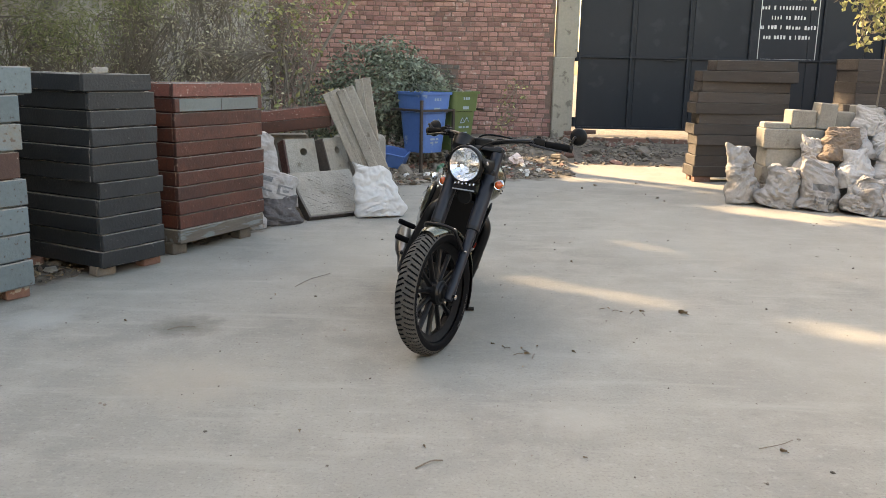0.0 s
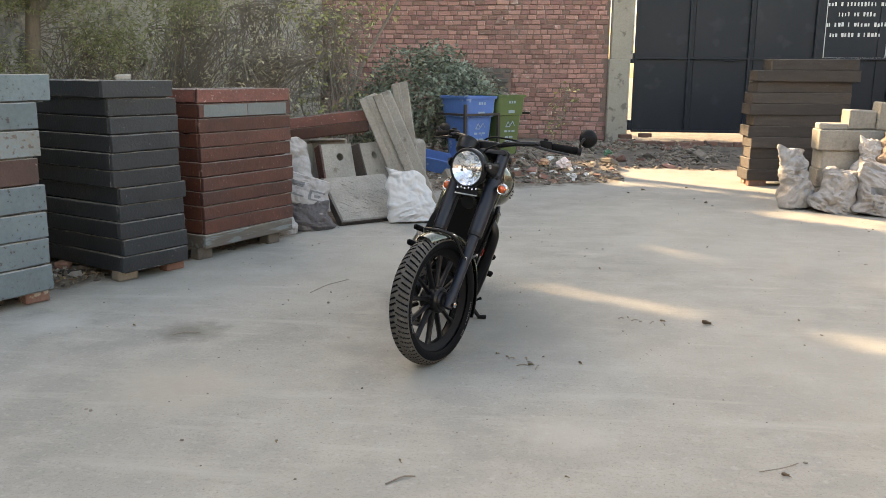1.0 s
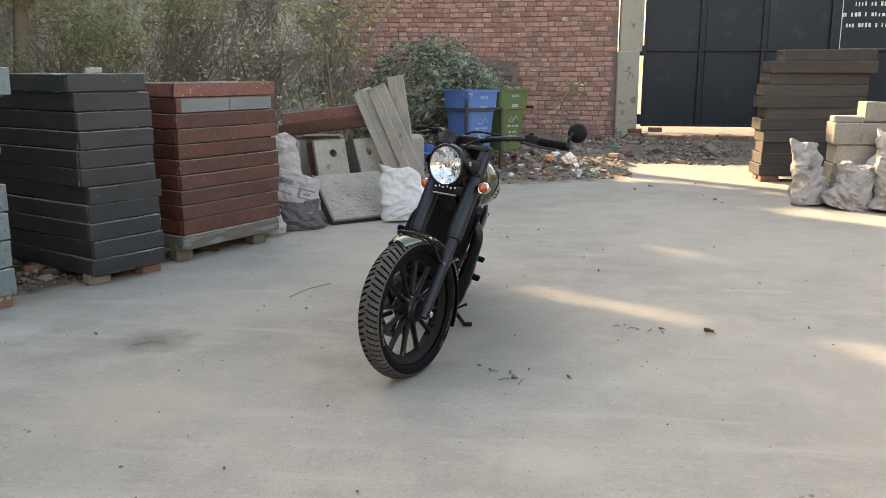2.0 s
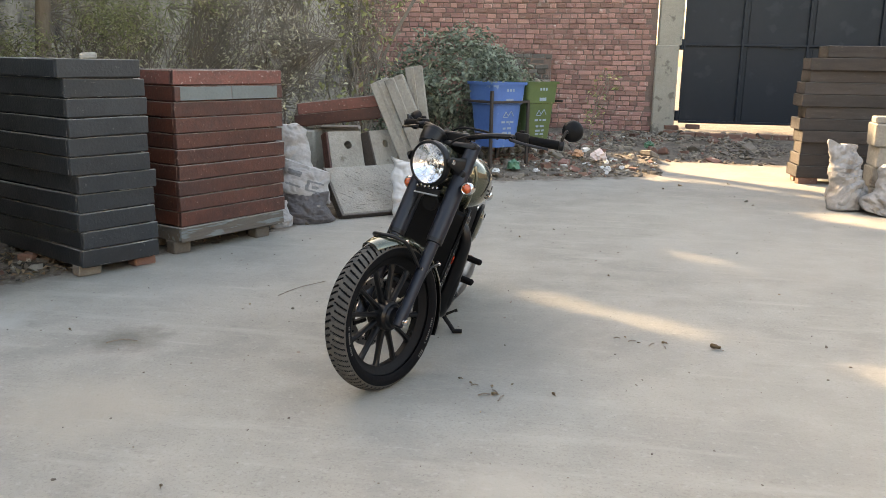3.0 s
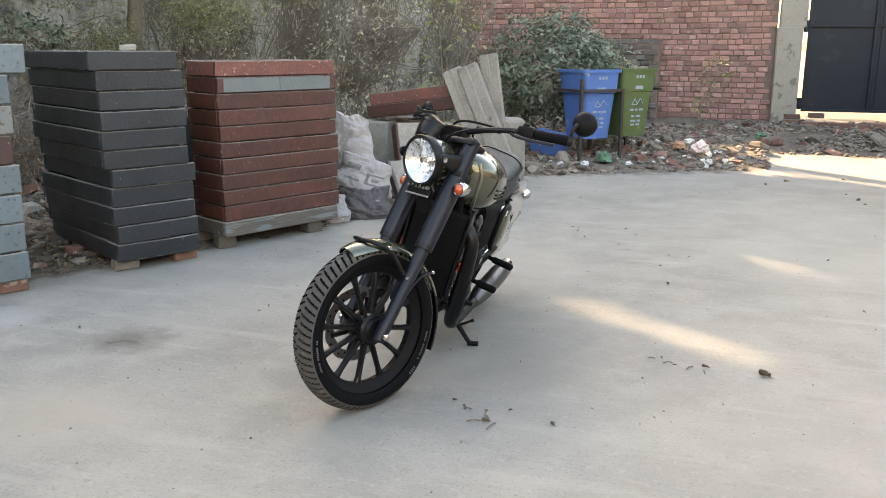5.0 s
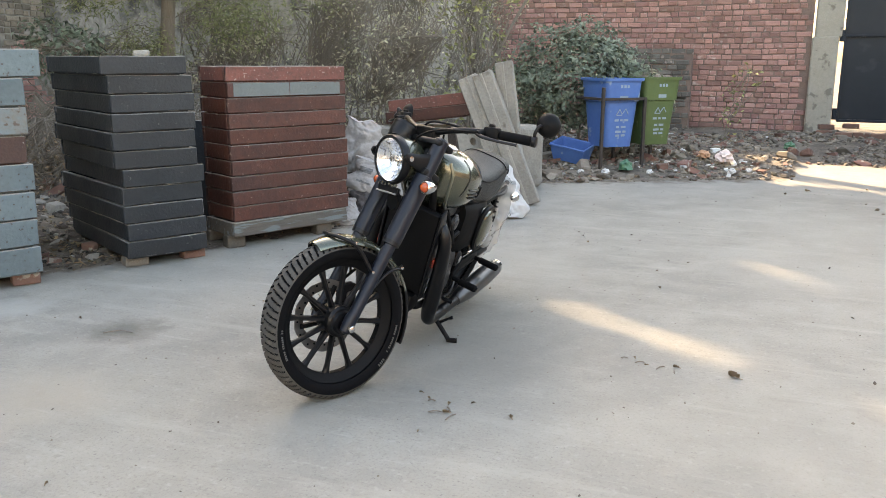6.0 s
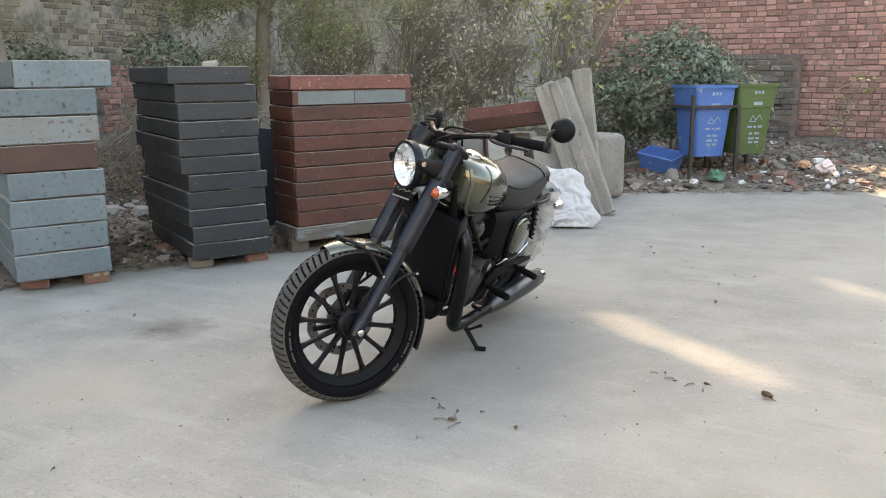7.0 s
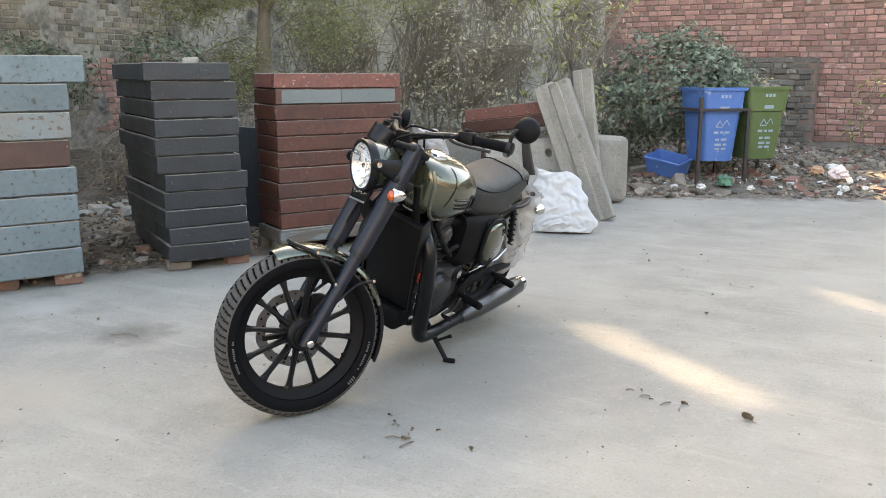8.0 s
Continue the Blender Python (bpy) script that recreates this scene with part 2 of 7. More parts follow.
def solid(name, bm, material, label, category, m=None, group="", kind="", smooth=False, angle=40):
    ob = new(name, mesh_of(name, bm, material, smooth, angle))
    if m is not None:
        ob.matrix_basis = m
    return tagged(ob, label, category, group, kind)


def box(bm, lo, hi, bevel=0.0, m=None, jitter=0.0, seg=1):
    """A box from corner to corner, with rounded edges, into bm."""
    t = bmesh.new()
    bmesh.ops.create_cube(t, size=1)
    c = [(a + b) / 2 for a, b in zip(lo, hi)]
    s = [b - a for a, b in zip(lo, hi)]
    for v in t.verts:
        v.co = Vector((v.co.x * s[0] + c[0], v.co.y * s[1] + c[1], v.co.z * s[2] + c[2]))
        if jitter:
            v.co += Vector([random.uniform(-jitter, jitter) for _ in range(3)])
    if bevel:
        bmesh.ops.bevel(t, geom=t.edges[:], offset=bevel, segments=seg, profile=0.5, affect="EDGES")
    return join(bm, t, m)


def join(bm, t, m=None):
    if m is not None:
        t.transform(m)
    me = bpy.data.meshes.new("tmp")
    t.to_mesh(me)
    t.free()
    bm.from_mesh(me)
    bpy.data.meshes.remove(me)
    return bm


def frames_along(pts):
    out, side = [], None
    for i, p in enumerate(pts):
        d = (pts[min(i + 1, len(pts) - 1)] - pts[max(i - 1, 0)]).normalized()
        if side is None:
            side = d.orthogonal().normalized()
        side = (side - d * side.dot(d)).normalized()
        out.append((p, side, d.cross(side)))
    return out


def smooth_path(pts, n=6):
    """Catmull-Rom through the points."""
    pts = [Vector(p) for p in pts]
    q = [pts[0] * 2 - pts[1], *pts, pts[-1] * 2 - pts[-2]]
    out = []
    for i in range(1, len(q) - 2):
        a, b, c, d = q[i - 1], q[i], q[i + 1], q[i + 2]
        for k in range(n):
            t = k / n
            out.append(0.5 * (2 * b + (c - a) * t + (2 * a - 5 * b + 4 * c - d) * t * t + (3 * b - a - 3 * c + d) * t ** 3))
    return [*out, pts[-1]]


def tube(bm, pts, r, sides=12, cap=True, n=0, flat=1.0):
    """A round bar along points; r a number or one per point."""
    pts = [Vector(p) for p in pts]
    if n:
        k = len(pts)
        new_pts = smooth_path(pts, n)
        if not isinstance(r, (int, float)):
            r = [float(v) for v in np.interp(np.linspace(0, k - 1, len(new_pts)), range(k), r)]
        pts = new_pts
    if isinstance(r, (int, float)):
        r = [r] * len(pts)
    rings = []
    for (p, a, b), rad in zip(frames_along(pts), r):
        rings.append([bm.verts.new(p + a * rad * math.cos(2 * math.pi * i / sides) + b * rad * flat * math.sin(2 * math.pi * i / sides)) for i in range(sides)])
    skin(bm, rings, cap)
    return bm


def skin(bm, rings, cap=True, closed=False):
    s = len(rings[0])
    pairs = list(zip(rings, rings[1:])) + ([(rings[-1], rings[0])] if closed else [])
    for a, b in pairs:
        for i in range(s):
            bm.faces.new((a[i], a[(i + 1) % s], b[(i + 1) % s], b[i]))
    if cap and not closed:
        bm.faces.new(rings[0][::-1])
        bm.faces.new(rings[-1])


def lathe(bm, profile, sides=32, axis="z", m=None, cap=True):
    """Spins (radius, height) pairs round an axis."""
    t = bmesh.new()
    rings = []
    for r, h in profile:
        ring = []
        for i in range(sides):
            a = 2 * math.pi * i / sides
            c, s = r * math.cos(a), r * math.sin(a)
            ring.append(t.verts.new({"z": (c, s, h), "x": (h, c, s), "y": (s, h, c)}[axis]))
        rings.append(ring)
    skin(t, rings, cap)
    bmesh.ops.recalc_face_normals(t, faces=t.faces[:])
    return join(bm, t, m)


def loft(bm, sections, sides=24, m=None, power=2.0, cap=True):
    """Skins superellipse sections: (centre, half width x, half height z, power) along y."""
    t = bmesh.new()
    rings = []
    for c, w, h, *p in sections:
        e = 2.0 / (p[0] if p else power)
        ring = []
        for i in range(sides):
            a = 2 * math.pi * i / sides
            ca, sa = math.cos(a), math.sin(a)
            ring.append(t.verts.new((c[0] + w * math.copysign(abs(ca) ** e, ca), c[1], c[2] + h * math.copysign(abs(sa) ** e, sa))))
        rings.append(ring)
    skin(t, rings, cap)
    bmesh.ops.recalc_face_normals(t, faces=t.faces[:])
    return join(bm, t, m)


def plate(bm, outline, thick, m=None, bevel=0.0):
    """A flat plate in the yz plane from (y, z) outline points, thick along x."""
    t = bmesh.new()
    a = [t.verts.new((-thick / 2, y, z)) for y, z in outline]
    b = [t.verts.new((thick / 2, y, z)) for y, z in outline]
    t.faces.new(a)
    t.faces.new(b[::-1])
    k = len(a)
    for i in range(k):
        t.faces.new((a[i], b[i], b[(i + 1) % k], a[(i + 1) % k]))
    bmesh.ops.recalc_face_normals(t, faces=t.faces[:])
    if bevel:
        bmesh.ops.bevel(t, geom=t.edges[:], offset=bevel, segments=2, profile=0.5, affect="EDGES")
    return join(bm, t, m)


def from_arrays(name, verts, faces, material, smooth=False):
    me = bpy.data.meshes.new(name)
    me.from_pydata([tuple(v) for v in verts], [], [tuple(f) for f in faces])
    for m in (material if isinstance(material, (list, tuple)) else [material]):
        me.materials.append(m)
    if smooth:
        me.polygons.foreach_set("use_smooth", [True] * len(me.polygons))
    return me


def basis(x_axis, origin):
    """A pose whose x axis runs along the given level way."""
    x = Vector((x_axis[0], x_axis[1], 0)).normalized()
    y = Vector((-x.y, x.x, 0))
    return Matrix((( x.x, y.x, 0, origin[0]), (x.y, y.y, 0, origin[1]), (0, 0, 1, origin[2]), (0, 0, 0, 1)))

# ---- ground ----
def ground_height(x, y):
    """Level paving, rising a little over the rubble towards the back wall and along the left verge."""
    back = max(0.0, min(1.0, (y - (9.6 + 0.55 * max(0.0, x + 0.8))) / 3.0)) if x < 1.6 else max(0.0, min(1.0, (y - 11.6) / 3.4))
    left = max(0.0, min(1.0, (verge(y) - x) / 2.5))
    k = max(back * 0.16, left * 0.10)
    return k + (0.05 * (k / 0.16) * (noise.noise(Vector((x * 1.6, y * 1.6, 0))) + 0.4))


def verge(y):
    """x of the paving's left edge at a given y."""
    return -2.62 + 0.46 * (y - 4.5) if y < 8 else -1.0 + 0.10 * (y - 8)


def soil_share(x, y):
    left = (verge(y) - x) / 0.35
    edge = 9.7 + 0.55 * max(0.0, x + 0.8) if x < 1.6 else 12.3
    back = (y - edge) / 0.9
    return max(0.0, min(1.0, max(left, back) + 0.5))


def build_ground():
    def axis(lo, hi, step, far):
        fine = list(np.arange(lo, hi + 1e-6, step))
        return [-far, -far / 3, lo - 25, lo - 8, lo - 2, *fine, hi + 2, hi + 8, hi + 25, far / 3, far]
    xs, ys = axis(-9.5, 9.0, 0.14, 900), axis(-3.0, 16.4, 0.14, 900)
    verts, share = [], []
    for y in ys:
        for x in xs:
            inside = -9.6 < x < 9.1 and -3.1 < y < 16.5
            verts.append((x, y, ground_height(x, y) if inside else (0.16 if y > 16 else 0.0)))
            share.append(soil_share(x, y) if inside else 1.0)
    w = len(xs)
    faces = [(j * w + i, j * w + i + 1, (j + 1) * w + i + 1, (j + 1) * w + i) for j in range(len(ys) - 1) for i in range(w - 1)]
    me = from_arrays("ground", verts, faces, ground_material(), True)
    att = me.attributes.new("soil", "FLOAT", "POINT")
    att.data.foreach_set("value", share)
    return tagged(new("ground", me), "dusty grey concrete yard with bare soil verges", "ground", kind="structure")


def ground_material():
    m = bpy.data.materials.new("yard_ground")
    m.use_nodes = True
    nt = m.node_tree
    n, link = nt.nodes, nt.links.new
    b = n["Principled BSDF"]
    co = n.new("ShaderNodeTexCoord")

    def noise_at(scale, detail=6, rough=0.55):
        t = n.new("ShaderNodeTexNoise")
        t.inputs["Scale"].default_value, t.inputs["Detail"].default_value, t.inputs["Roughness"].default_value = scale, detail, rough
        link(co.outputs["Object"], t.inputs["Vector"])
        return t.outputs[0]

    def ranged(v, lo, hi, to0=0.0, to1=1.0):
        r = n.new("ShaderNodeMapRange")
        r.inputs[1].default_value, r.inputs[2].default_value, r.inputs[3].default_value, r.inputs[4].default_value = lo, hi, to0, to1
        link(v, r.inputs[0])
        return r.outputs[0]

    def mixed(f, a, c):
        x = n.new("ShaderNodeMix")
        x.data_type = "RGBA"
        link(f, x.inputs[0])
        for i, v in ((6, a), (7, c)):
            if isinstance(v, tuple):
                x.inputs[i].default_value = (*v, 1)
            else:
                link(v, x.inputs[i])
        return x.outputs[2]
    paving = mixed(ranged(noise_at(0.9), 0.35, 0.65), (0.272, 0.259, 0.227), (0.217, 0.207, 0.183))
    paving = mixed(ranged(noise_at(3.1, 8, 0.62), 0.44, 0.70, 0, 0.8), paving, (0.310, 0.291, 0.252))
    paving = mixed(ranged(noise_at(85, 3), 0.52, 0.72, 0, 0.42), paving, (0.150, 0.138, 0.120))
    paving = mixed(ranged(noise_at(21, 5, 0.7), 0.58, 0.68, 0, 0.36), paving, (0.160, 0.147, 0.126))
    paving = mixed(ranged(noise_at(52, 3, 0.6), 0.66, 0.71, 0, 0.5), paving, (0.105, 0.097, 0.085))
    paving = mixed(ranged(noise_at(33, 4), 0.58, 0.70, 0, 0.35), paving, (0.36, 0.345, 0.31))
    paving = mixed(ranged(noise_at(1.9, 8, 0.7), 0.60, 0.72, 0, 0.35), paving, (0.148, 0.140, 0.128))
    # scuffs and tyre-swept dust, drawn out across the yard
    for turn, wide, scale, lo, amount, tone in ((-42, 7.0, 0.9, 0.56, 0.55, (0.335, 0.315, 0.272)), (-35, 9.0, 2.3, 0.60, 0.5, (0.35, 0.33, 0.29)), (20, 6.0, 1.6, 0.60, 0.40, (0.170, 0.160, 0.140)), (-60, 14.0, 3.5, 0.63, 0.4, (0.15, 0.14, 0.122))):
        mp = n.new("ShaderNodeMapping")
        mp.inputs["Rotation"].default_value[2] = radians(turn)
        mp.inputs["Scale"].default_value = (1.0, wide, 1.0)
        link(co.outputs["Object"], mp.inputs["Vector"])
        t = n.new("ShaderNodeTexNoise")
        t.inputs["Scale"].default_value, t.inputs["Detail"].default_value, t.inputs["Roughness"].default_value = scale, 7, 0.62
        link(mp.outputs[0], t.inputs["Vector"])
        paving = mixed(ranged(t.outputs[0], lo, lo + 0.14, 0, amount), paving, tone)
    # soft round tone patches; the pale one at (0.02, 3.72) paints a sunlit sliver
    # the wide dark patch at (0.3, 4.6) puts the motorcycle's shade into the colour
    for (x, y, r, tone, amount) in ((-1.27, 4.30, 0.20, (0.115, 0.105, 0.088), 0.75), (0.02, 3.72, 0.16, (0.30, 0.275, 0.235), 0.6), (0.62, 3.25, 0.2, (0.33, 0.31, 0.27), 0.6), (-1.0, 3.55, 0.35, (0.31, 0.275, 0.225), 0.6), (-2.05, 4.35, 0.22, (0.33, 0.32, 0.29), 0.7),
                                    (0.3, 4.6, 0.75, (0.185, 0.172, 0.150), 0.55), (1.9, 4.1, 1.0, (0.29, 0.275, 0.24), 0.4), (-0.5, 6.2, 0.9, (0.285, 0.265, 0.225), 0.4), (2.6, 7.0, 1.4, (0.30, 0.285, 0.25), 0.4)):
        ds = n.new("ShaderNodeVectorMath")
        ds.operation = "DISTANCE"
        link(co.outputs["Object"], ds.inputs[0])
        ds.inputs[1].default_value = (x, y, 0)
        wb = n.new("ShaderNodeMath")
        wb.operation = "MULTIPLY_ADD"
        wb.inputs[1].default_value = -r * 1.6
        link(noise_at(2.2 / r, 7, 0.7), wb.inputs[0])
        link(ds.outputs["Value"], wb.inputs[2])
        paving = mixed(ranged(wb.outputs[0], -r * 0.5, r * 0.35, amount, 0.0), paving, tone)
    soil = mixed(ranged(noise_at(5, 8), 0.38, 0.66), (0.155, 0.128, 0.10), (0.075, 0.062, 0.05))
    soil = mixed(ranged(noise_at(26, 5), 0.55, 0.68, 0, 0.8), soil, (0.26, 0.225, 0.185))
    at = n.new("ShaderNodeAttribute")
    at.attribute_name = "soil"
    sm = n.new("ShaderNodeMath")
    sm.operation = "MULTIPLY_ADD"
    sm.inputs[1].default_value = 0.9
    link(noise_at(4.0, 8, 0.65), sm.inputs[0])
    link(at.outputs["Fac"], sm.inputs[2])
    share = ranged(sm.outputs[0], 0.88, 1.08)
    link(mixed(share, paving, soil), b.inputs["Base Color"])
    b.inputs["Roughness"].default_value = 0.9
    b.inputs["Specular IOR Level"].default_value = 0.25
    bp = n.new("ShaderNodeBump")
    bp.inputs["Strength"].default_value, bp.inputs["Distance"].default_value = 0.6, 0.006
    link(noise_at(75, 5, 0.65), bp.inputs["Height"])
    b2 = n.new("ShaderNodeBump")
    b2.inputs["Strength"].default_value, b2.inputs["Distance"].default_value = 0.25, 0.02
    link(noise_at(9, 6), b2.inputs["Height"])
    link(bp.outputs[0], b2.inputs["Normal"])
    link(b2.outputs[0], b.inputs["Normal"])
    return m


build_ground()

# ---- walls, pillar and gate ----
WALL_Y, GATE_Z = 15.78, 0.34


def plain_wall(name, lo, hi, material, label):
    return solid(name, box(bmesh.new(), lo, hi), material, label, "wall", kind="structure")


wall_back = plain_wall("wall_back", (-9.3, WALL_Y + 0.02, -0.2), (1.72, WALL_Y + 0.25, 2.95), M_MORTAR, "tall red brick boundary wall with rough mortar")
wall_left = plain_wall("wall_left", (-9.30, -7.0, -0.2), (-9.02, WALL_Y + 0.02, 3.2), M_PLASTER, "old boundary wall of whitewashed brick and stained plaster")


def cement_pillar():
    bm = box(bmesh.new(), (1.72, WALL_Y - 0.06, -0.2), (2.10, WALL_Y + 0.3, 1.62), 0.02, jitter=0.008)
    box(bm, (1.75, WALL_Y - 0.04, 1.60), (2.14, WALL_Y + 0.3, 3.7), 0.02, jitter=0.008)
    return solid("gate_pillar", bm, M_CEMENT, "rough cement-rendered gate pillar at the wall's end", "pillar", kind="structure")


cement_pillar()


def iron_gate():
    g = thing("gate", "large closed dark navy sheet-steel gate with a painted notice", "gate", pose(2.165, WALL_Y, GATE_Z), kind="structure")
    seam = 1.27
    for i in range(7):
        for z0, z1 in ((0, seam), (seam + 0.012, 2.9)):
            bm = box(bmesh.new(), (i * 1.02 + 0.005, 0.03, z0), (i * 1.02 + 1.015, 0.04, z1), 0.003)
            part("sheet", bm, M_GATE, g)
    part("backing", box(bmesh.new(), (0.004, 0.044, 0.002), (7.136, 0.05, 2.898)), M_GATE, g)
    for z in (0.0, seam, 2.86):
        part("rail", box(bmesh.new(), (0, -0.012, z - 0.0), (7.14, 0.03, z + 0.04), 0.006), M_GATE, g)
    for x in (0, 0.92, 1.94, 3.03, 4.30, 5.4, 7.1):
        part("stile", box(bmesh.new(), (x, -0.016, 0.04), (x + 0.035, 0.03, 2.86), 0.005), M_GATE, g)
    part("hinge", lathe(bmesh.new(), [(0.0, -0.09), (0.035, -0.085), (0.035, 0.085), (0.0, 0.09)], 12, m=pose(-0.03, 0.0, seam + 0.02)), M_GATE, g)
    part("hinge", lathe(bmesh.new(), [(0.0, -0.09), (0.035, -0.085), (0.035, 0.085), (0.0, 0.09)], 12, m=pose(-0.03, 0.0, 0.12)), M_GATE, g)
    part("bolt", box(bmesh.new(), (1.55, -0.03, seam - 0.03), (1.75, -0.012, seam - 0.005), 0.004), M_GATE, g)
    # painted notice: border lines and bars in place of the writing
    n0, n1, nz = 3.20, 4.22, 1.30
    for lo, hi in (((3.06, nz), (3.075, 2.86)), ((n0, nz), (n0 + 0.012, 2.8)), ((n1, nz), (n1 + 0.012, 2.8)), ((n0, nz), (n1, nz + 0.014))):
        part("border_line", box(bmesh.new(), (lo[0], 0.024, lo[1]), (hi[0], 0.0285, hi[1])), M_SIGNWHITE, g)
    brush = random.Random(3)
    rows = ((1.66, (0.14, 0.22, 0.05, 0.30)), (1.83, (0.09, 0.17, 0.05, 0.28, 0.22)), (2.00, (0.2, 0.10, 0.22)), (2.17, (0.16, 0.05, 0.5, 0.13)), (2.34, (0.3, 0.1, 0.3)), (2.50, (0.2, 0.4)))
    for z, words in rows:
        wide = sum(words) + 0.05 * (len(words) - 1)
        x = (n0 + n1) / 2 - wide / 2
        for w in words:
            count = max(1, round(w / 0.055))
            for k in range(count):
                s = w / count
                part("notice_bar", box(bmesh.new(), (x + k * s, 0.024, z + 0.008 * brush.random()), (x + k * s + s * brush.uniform(0.3, 0.75), 0.0285, z + brush.uniform(0.055, 0.075))), M_SIGNWHITE, g)
            x += w + 0.05
    return g


iron_gate()
plain_wall("wall_right", (9.4, -7.0, -0.2), (9.65, 16.2, 2.6), M_MORTAR, "plain brick boundary wall")
# unseen wall, added and kept white to brighten surfaces that face it
plain_wall("wall_front", (-9.3, -7.3, -0.2), (9.65, -7.0, 4.2), M_BOUNCEWALL, "unseen white wall added to bounce light into the yard")

# ---- stacks of shallow moulding boxes ----
RND_BOARD = random.Random(77)


def board(parent, name, lo, hi, material, jitter=0.002):
    """A board whose rounded edges are worn to a paler tone."""
    bm = box(bmesh.new(), lo, hi, 0.004, jitter=jitter)
    edge = EDGE.get(material, material)
    size = [b - a for a, b in zip(lo, hi)]
    least = 0.012 * max(size)
    for f in bm.faces:
        f.material_index = 1 if f.calc_area() < least else 0
    # hand-sawn: the long edges wander and are knocked here and there
    k = size.index(max(size))
    long = [e for e in bm.edges if abs(e.verts[0].co[k] - e.verts[1].co[k]) > size[k] * 0.7]
    bmesh.ops.subdivide_edges(bm, edges=long, cuts=14)
    seed = RND_BOARD.uniform(0, 90)
    mid = sum((v.co for v in bm.verts), Vector()) / len(bm.verts)
    for v in bm.verts:
        q = Vector((v.co[k] * 5.5 + seed, v.co[(k + 1) % 3] * 9, v.co.z * 9))
        knock = max(0.0, noise.noise(q * 3.1) - 0.42) * 0.03
        v.co += noise.noise_vector(q) * 0.0028
        v.co += (mid - v.co).normalized() * knock * (1 if v.co.z > mid.z else 0.3)
    return part(name, bm, [material, edge], parent)


def moulding_box(w, d, h, material, group, label, m, inner=None):
    """A shallow open tray: four side boards round a floor."""
    ob = thing("moulding_box", label, "moulding box", m, group)
    t = 0.03
    board(ob, "side_board", (0, 0, 0), (w, t, h), material)
    board(ob, "side_board", (0, d - t, 0), (w, d, h), material)
    board(ob, "end_board", (0.002, t + 0.001, 0.001), (t, d - t - 0.001, h - 0.001), material)
    board(ob, "end_board", (w - t, t + 0.001, 0.001), (w - 0.002, d - t - 0.001, h - 0.001), material)
    part("floor_board", box(bmesh.new(), (t + 0.001, t + 0.001, -0.009), (w - t - 0.001, d - t - 0.001, 0.03)), material, ob)
    if inner:
        part("dust_bed", box(bmesh.new(), (t + 0.001, t + 0.001, h - 0.022), (w - t - 0.001, d - t - 0.001, h - 0.008)), inner, ob, "pale dust filling the tray")
    return ob


def brick_at(x, y, z, turn, label="old red brick used as a foot under a stack", material=None, size=(0.22, 0.105, 0.07)):
    a, b, c = size
    bm = box(bmesh.new(), (-a / 2, -b / 2, 0), (a / 2, b / 2, c), 0.012, jitter=0.005, seg=2)
    return solid("brick", bm, material or M_REDSTONE, label, "brick", pose(x, y, z, 0, 0, turn))


def stack(corner, way, w, d, z0, z1, tiers, colours, group, label, wander):
    """Boxes piled from z0 to z1; x runs along the face that looks at the yard, y inwards."""
    h = (z1 - z0) / tiers
    x = Vector((way[0], way[1], 0)).normalized()
    rnd = random.Random(hash_of(group))
    slip_x = slip_y = 0.0
    for i in range(tiers):
        material, text = colours(i)
        dx, dy, turn = wander(i, rnd)
        o = Vector((corner[0], corner[1], 0)) + x * dx + Vector((-x.y, x.x, 0)) * dy
        m = basis(x, (o.x, o.y, z0 + i * h)) @ pose(0, 0, 0, 0, 0, turn)
        ob = moulding_box(w, d, h - 0.0075, material, group, text + label, m, M_INNER if i == tiers - 1 else None)
        if material == M_RED and i == tiers - 2:
            for k in (0, 1):
                part("pale_strip", box(bmesh.new(), (0.04 + k * 0.43, -0.004, 0.003), (0.465 + k * 0.42, -0.0002, h - 0.014), 0.001), M_STRIP, ob, "pale grey-blue painted strip")


def hash_of(text):
    return sum((k + 1) * ord(c) for k, c in enumerate(text))


def spread(px, py, turn):
    return lambda i, r: (r.uniform(-px, px), r.uniform(-py, py), r.uniform(-turn, turn))


def grey_wander(i, r):
    dx, dy = r.uniform(-0.010, 0.010) - 0.02 * i / 10, r.uniform(-0.008, 0.008) - 0.03 * i / 10
    return (dx - (0.07 if i == 10 else 0) - (0.035 if i in (5, 6, 7, 8, 9) else 0), dy, r.uniform(-1.6, 1.6))


stack((-2.08, 5.22), (0.455, 0.89), 0.505, 1.10, 0.065, 1.275, 11, lambda i: (M_GREY, "charcoal-painted"),
      "boxes of the charcoal stack", " timber moulding box in a tall stack", grey_wander)


def red_colour(i):
    if i == 0:
        return M_WOODGREY, "bare grey weathered"
    if i == 10:
        return M_REDTOP, "faded pinkish red-painted"
    return M_RED, "dull red-painted"


stack((-1.835, 5.94), (0.42, 0.91), 0.94, 0.38, 0.085, 1.215, 11, red_colour,
      "boxes of the red stack", " timber moulding box in a tall stack", lambda i, r: (r.uniform(-0.008, 0.008) - (0.01 if i == 10 else 0.0), r.uniform(-0.006, 0.006), r.uniform(-0.7, 0.7)))


def blue_colour(i):
    return {4: (M_RUST, "rust-brown"), 5: (M_BLUERUST, "rust-streaked pale blue")}.get(i, (M_BLUE, "chipped pale blue-painted"))


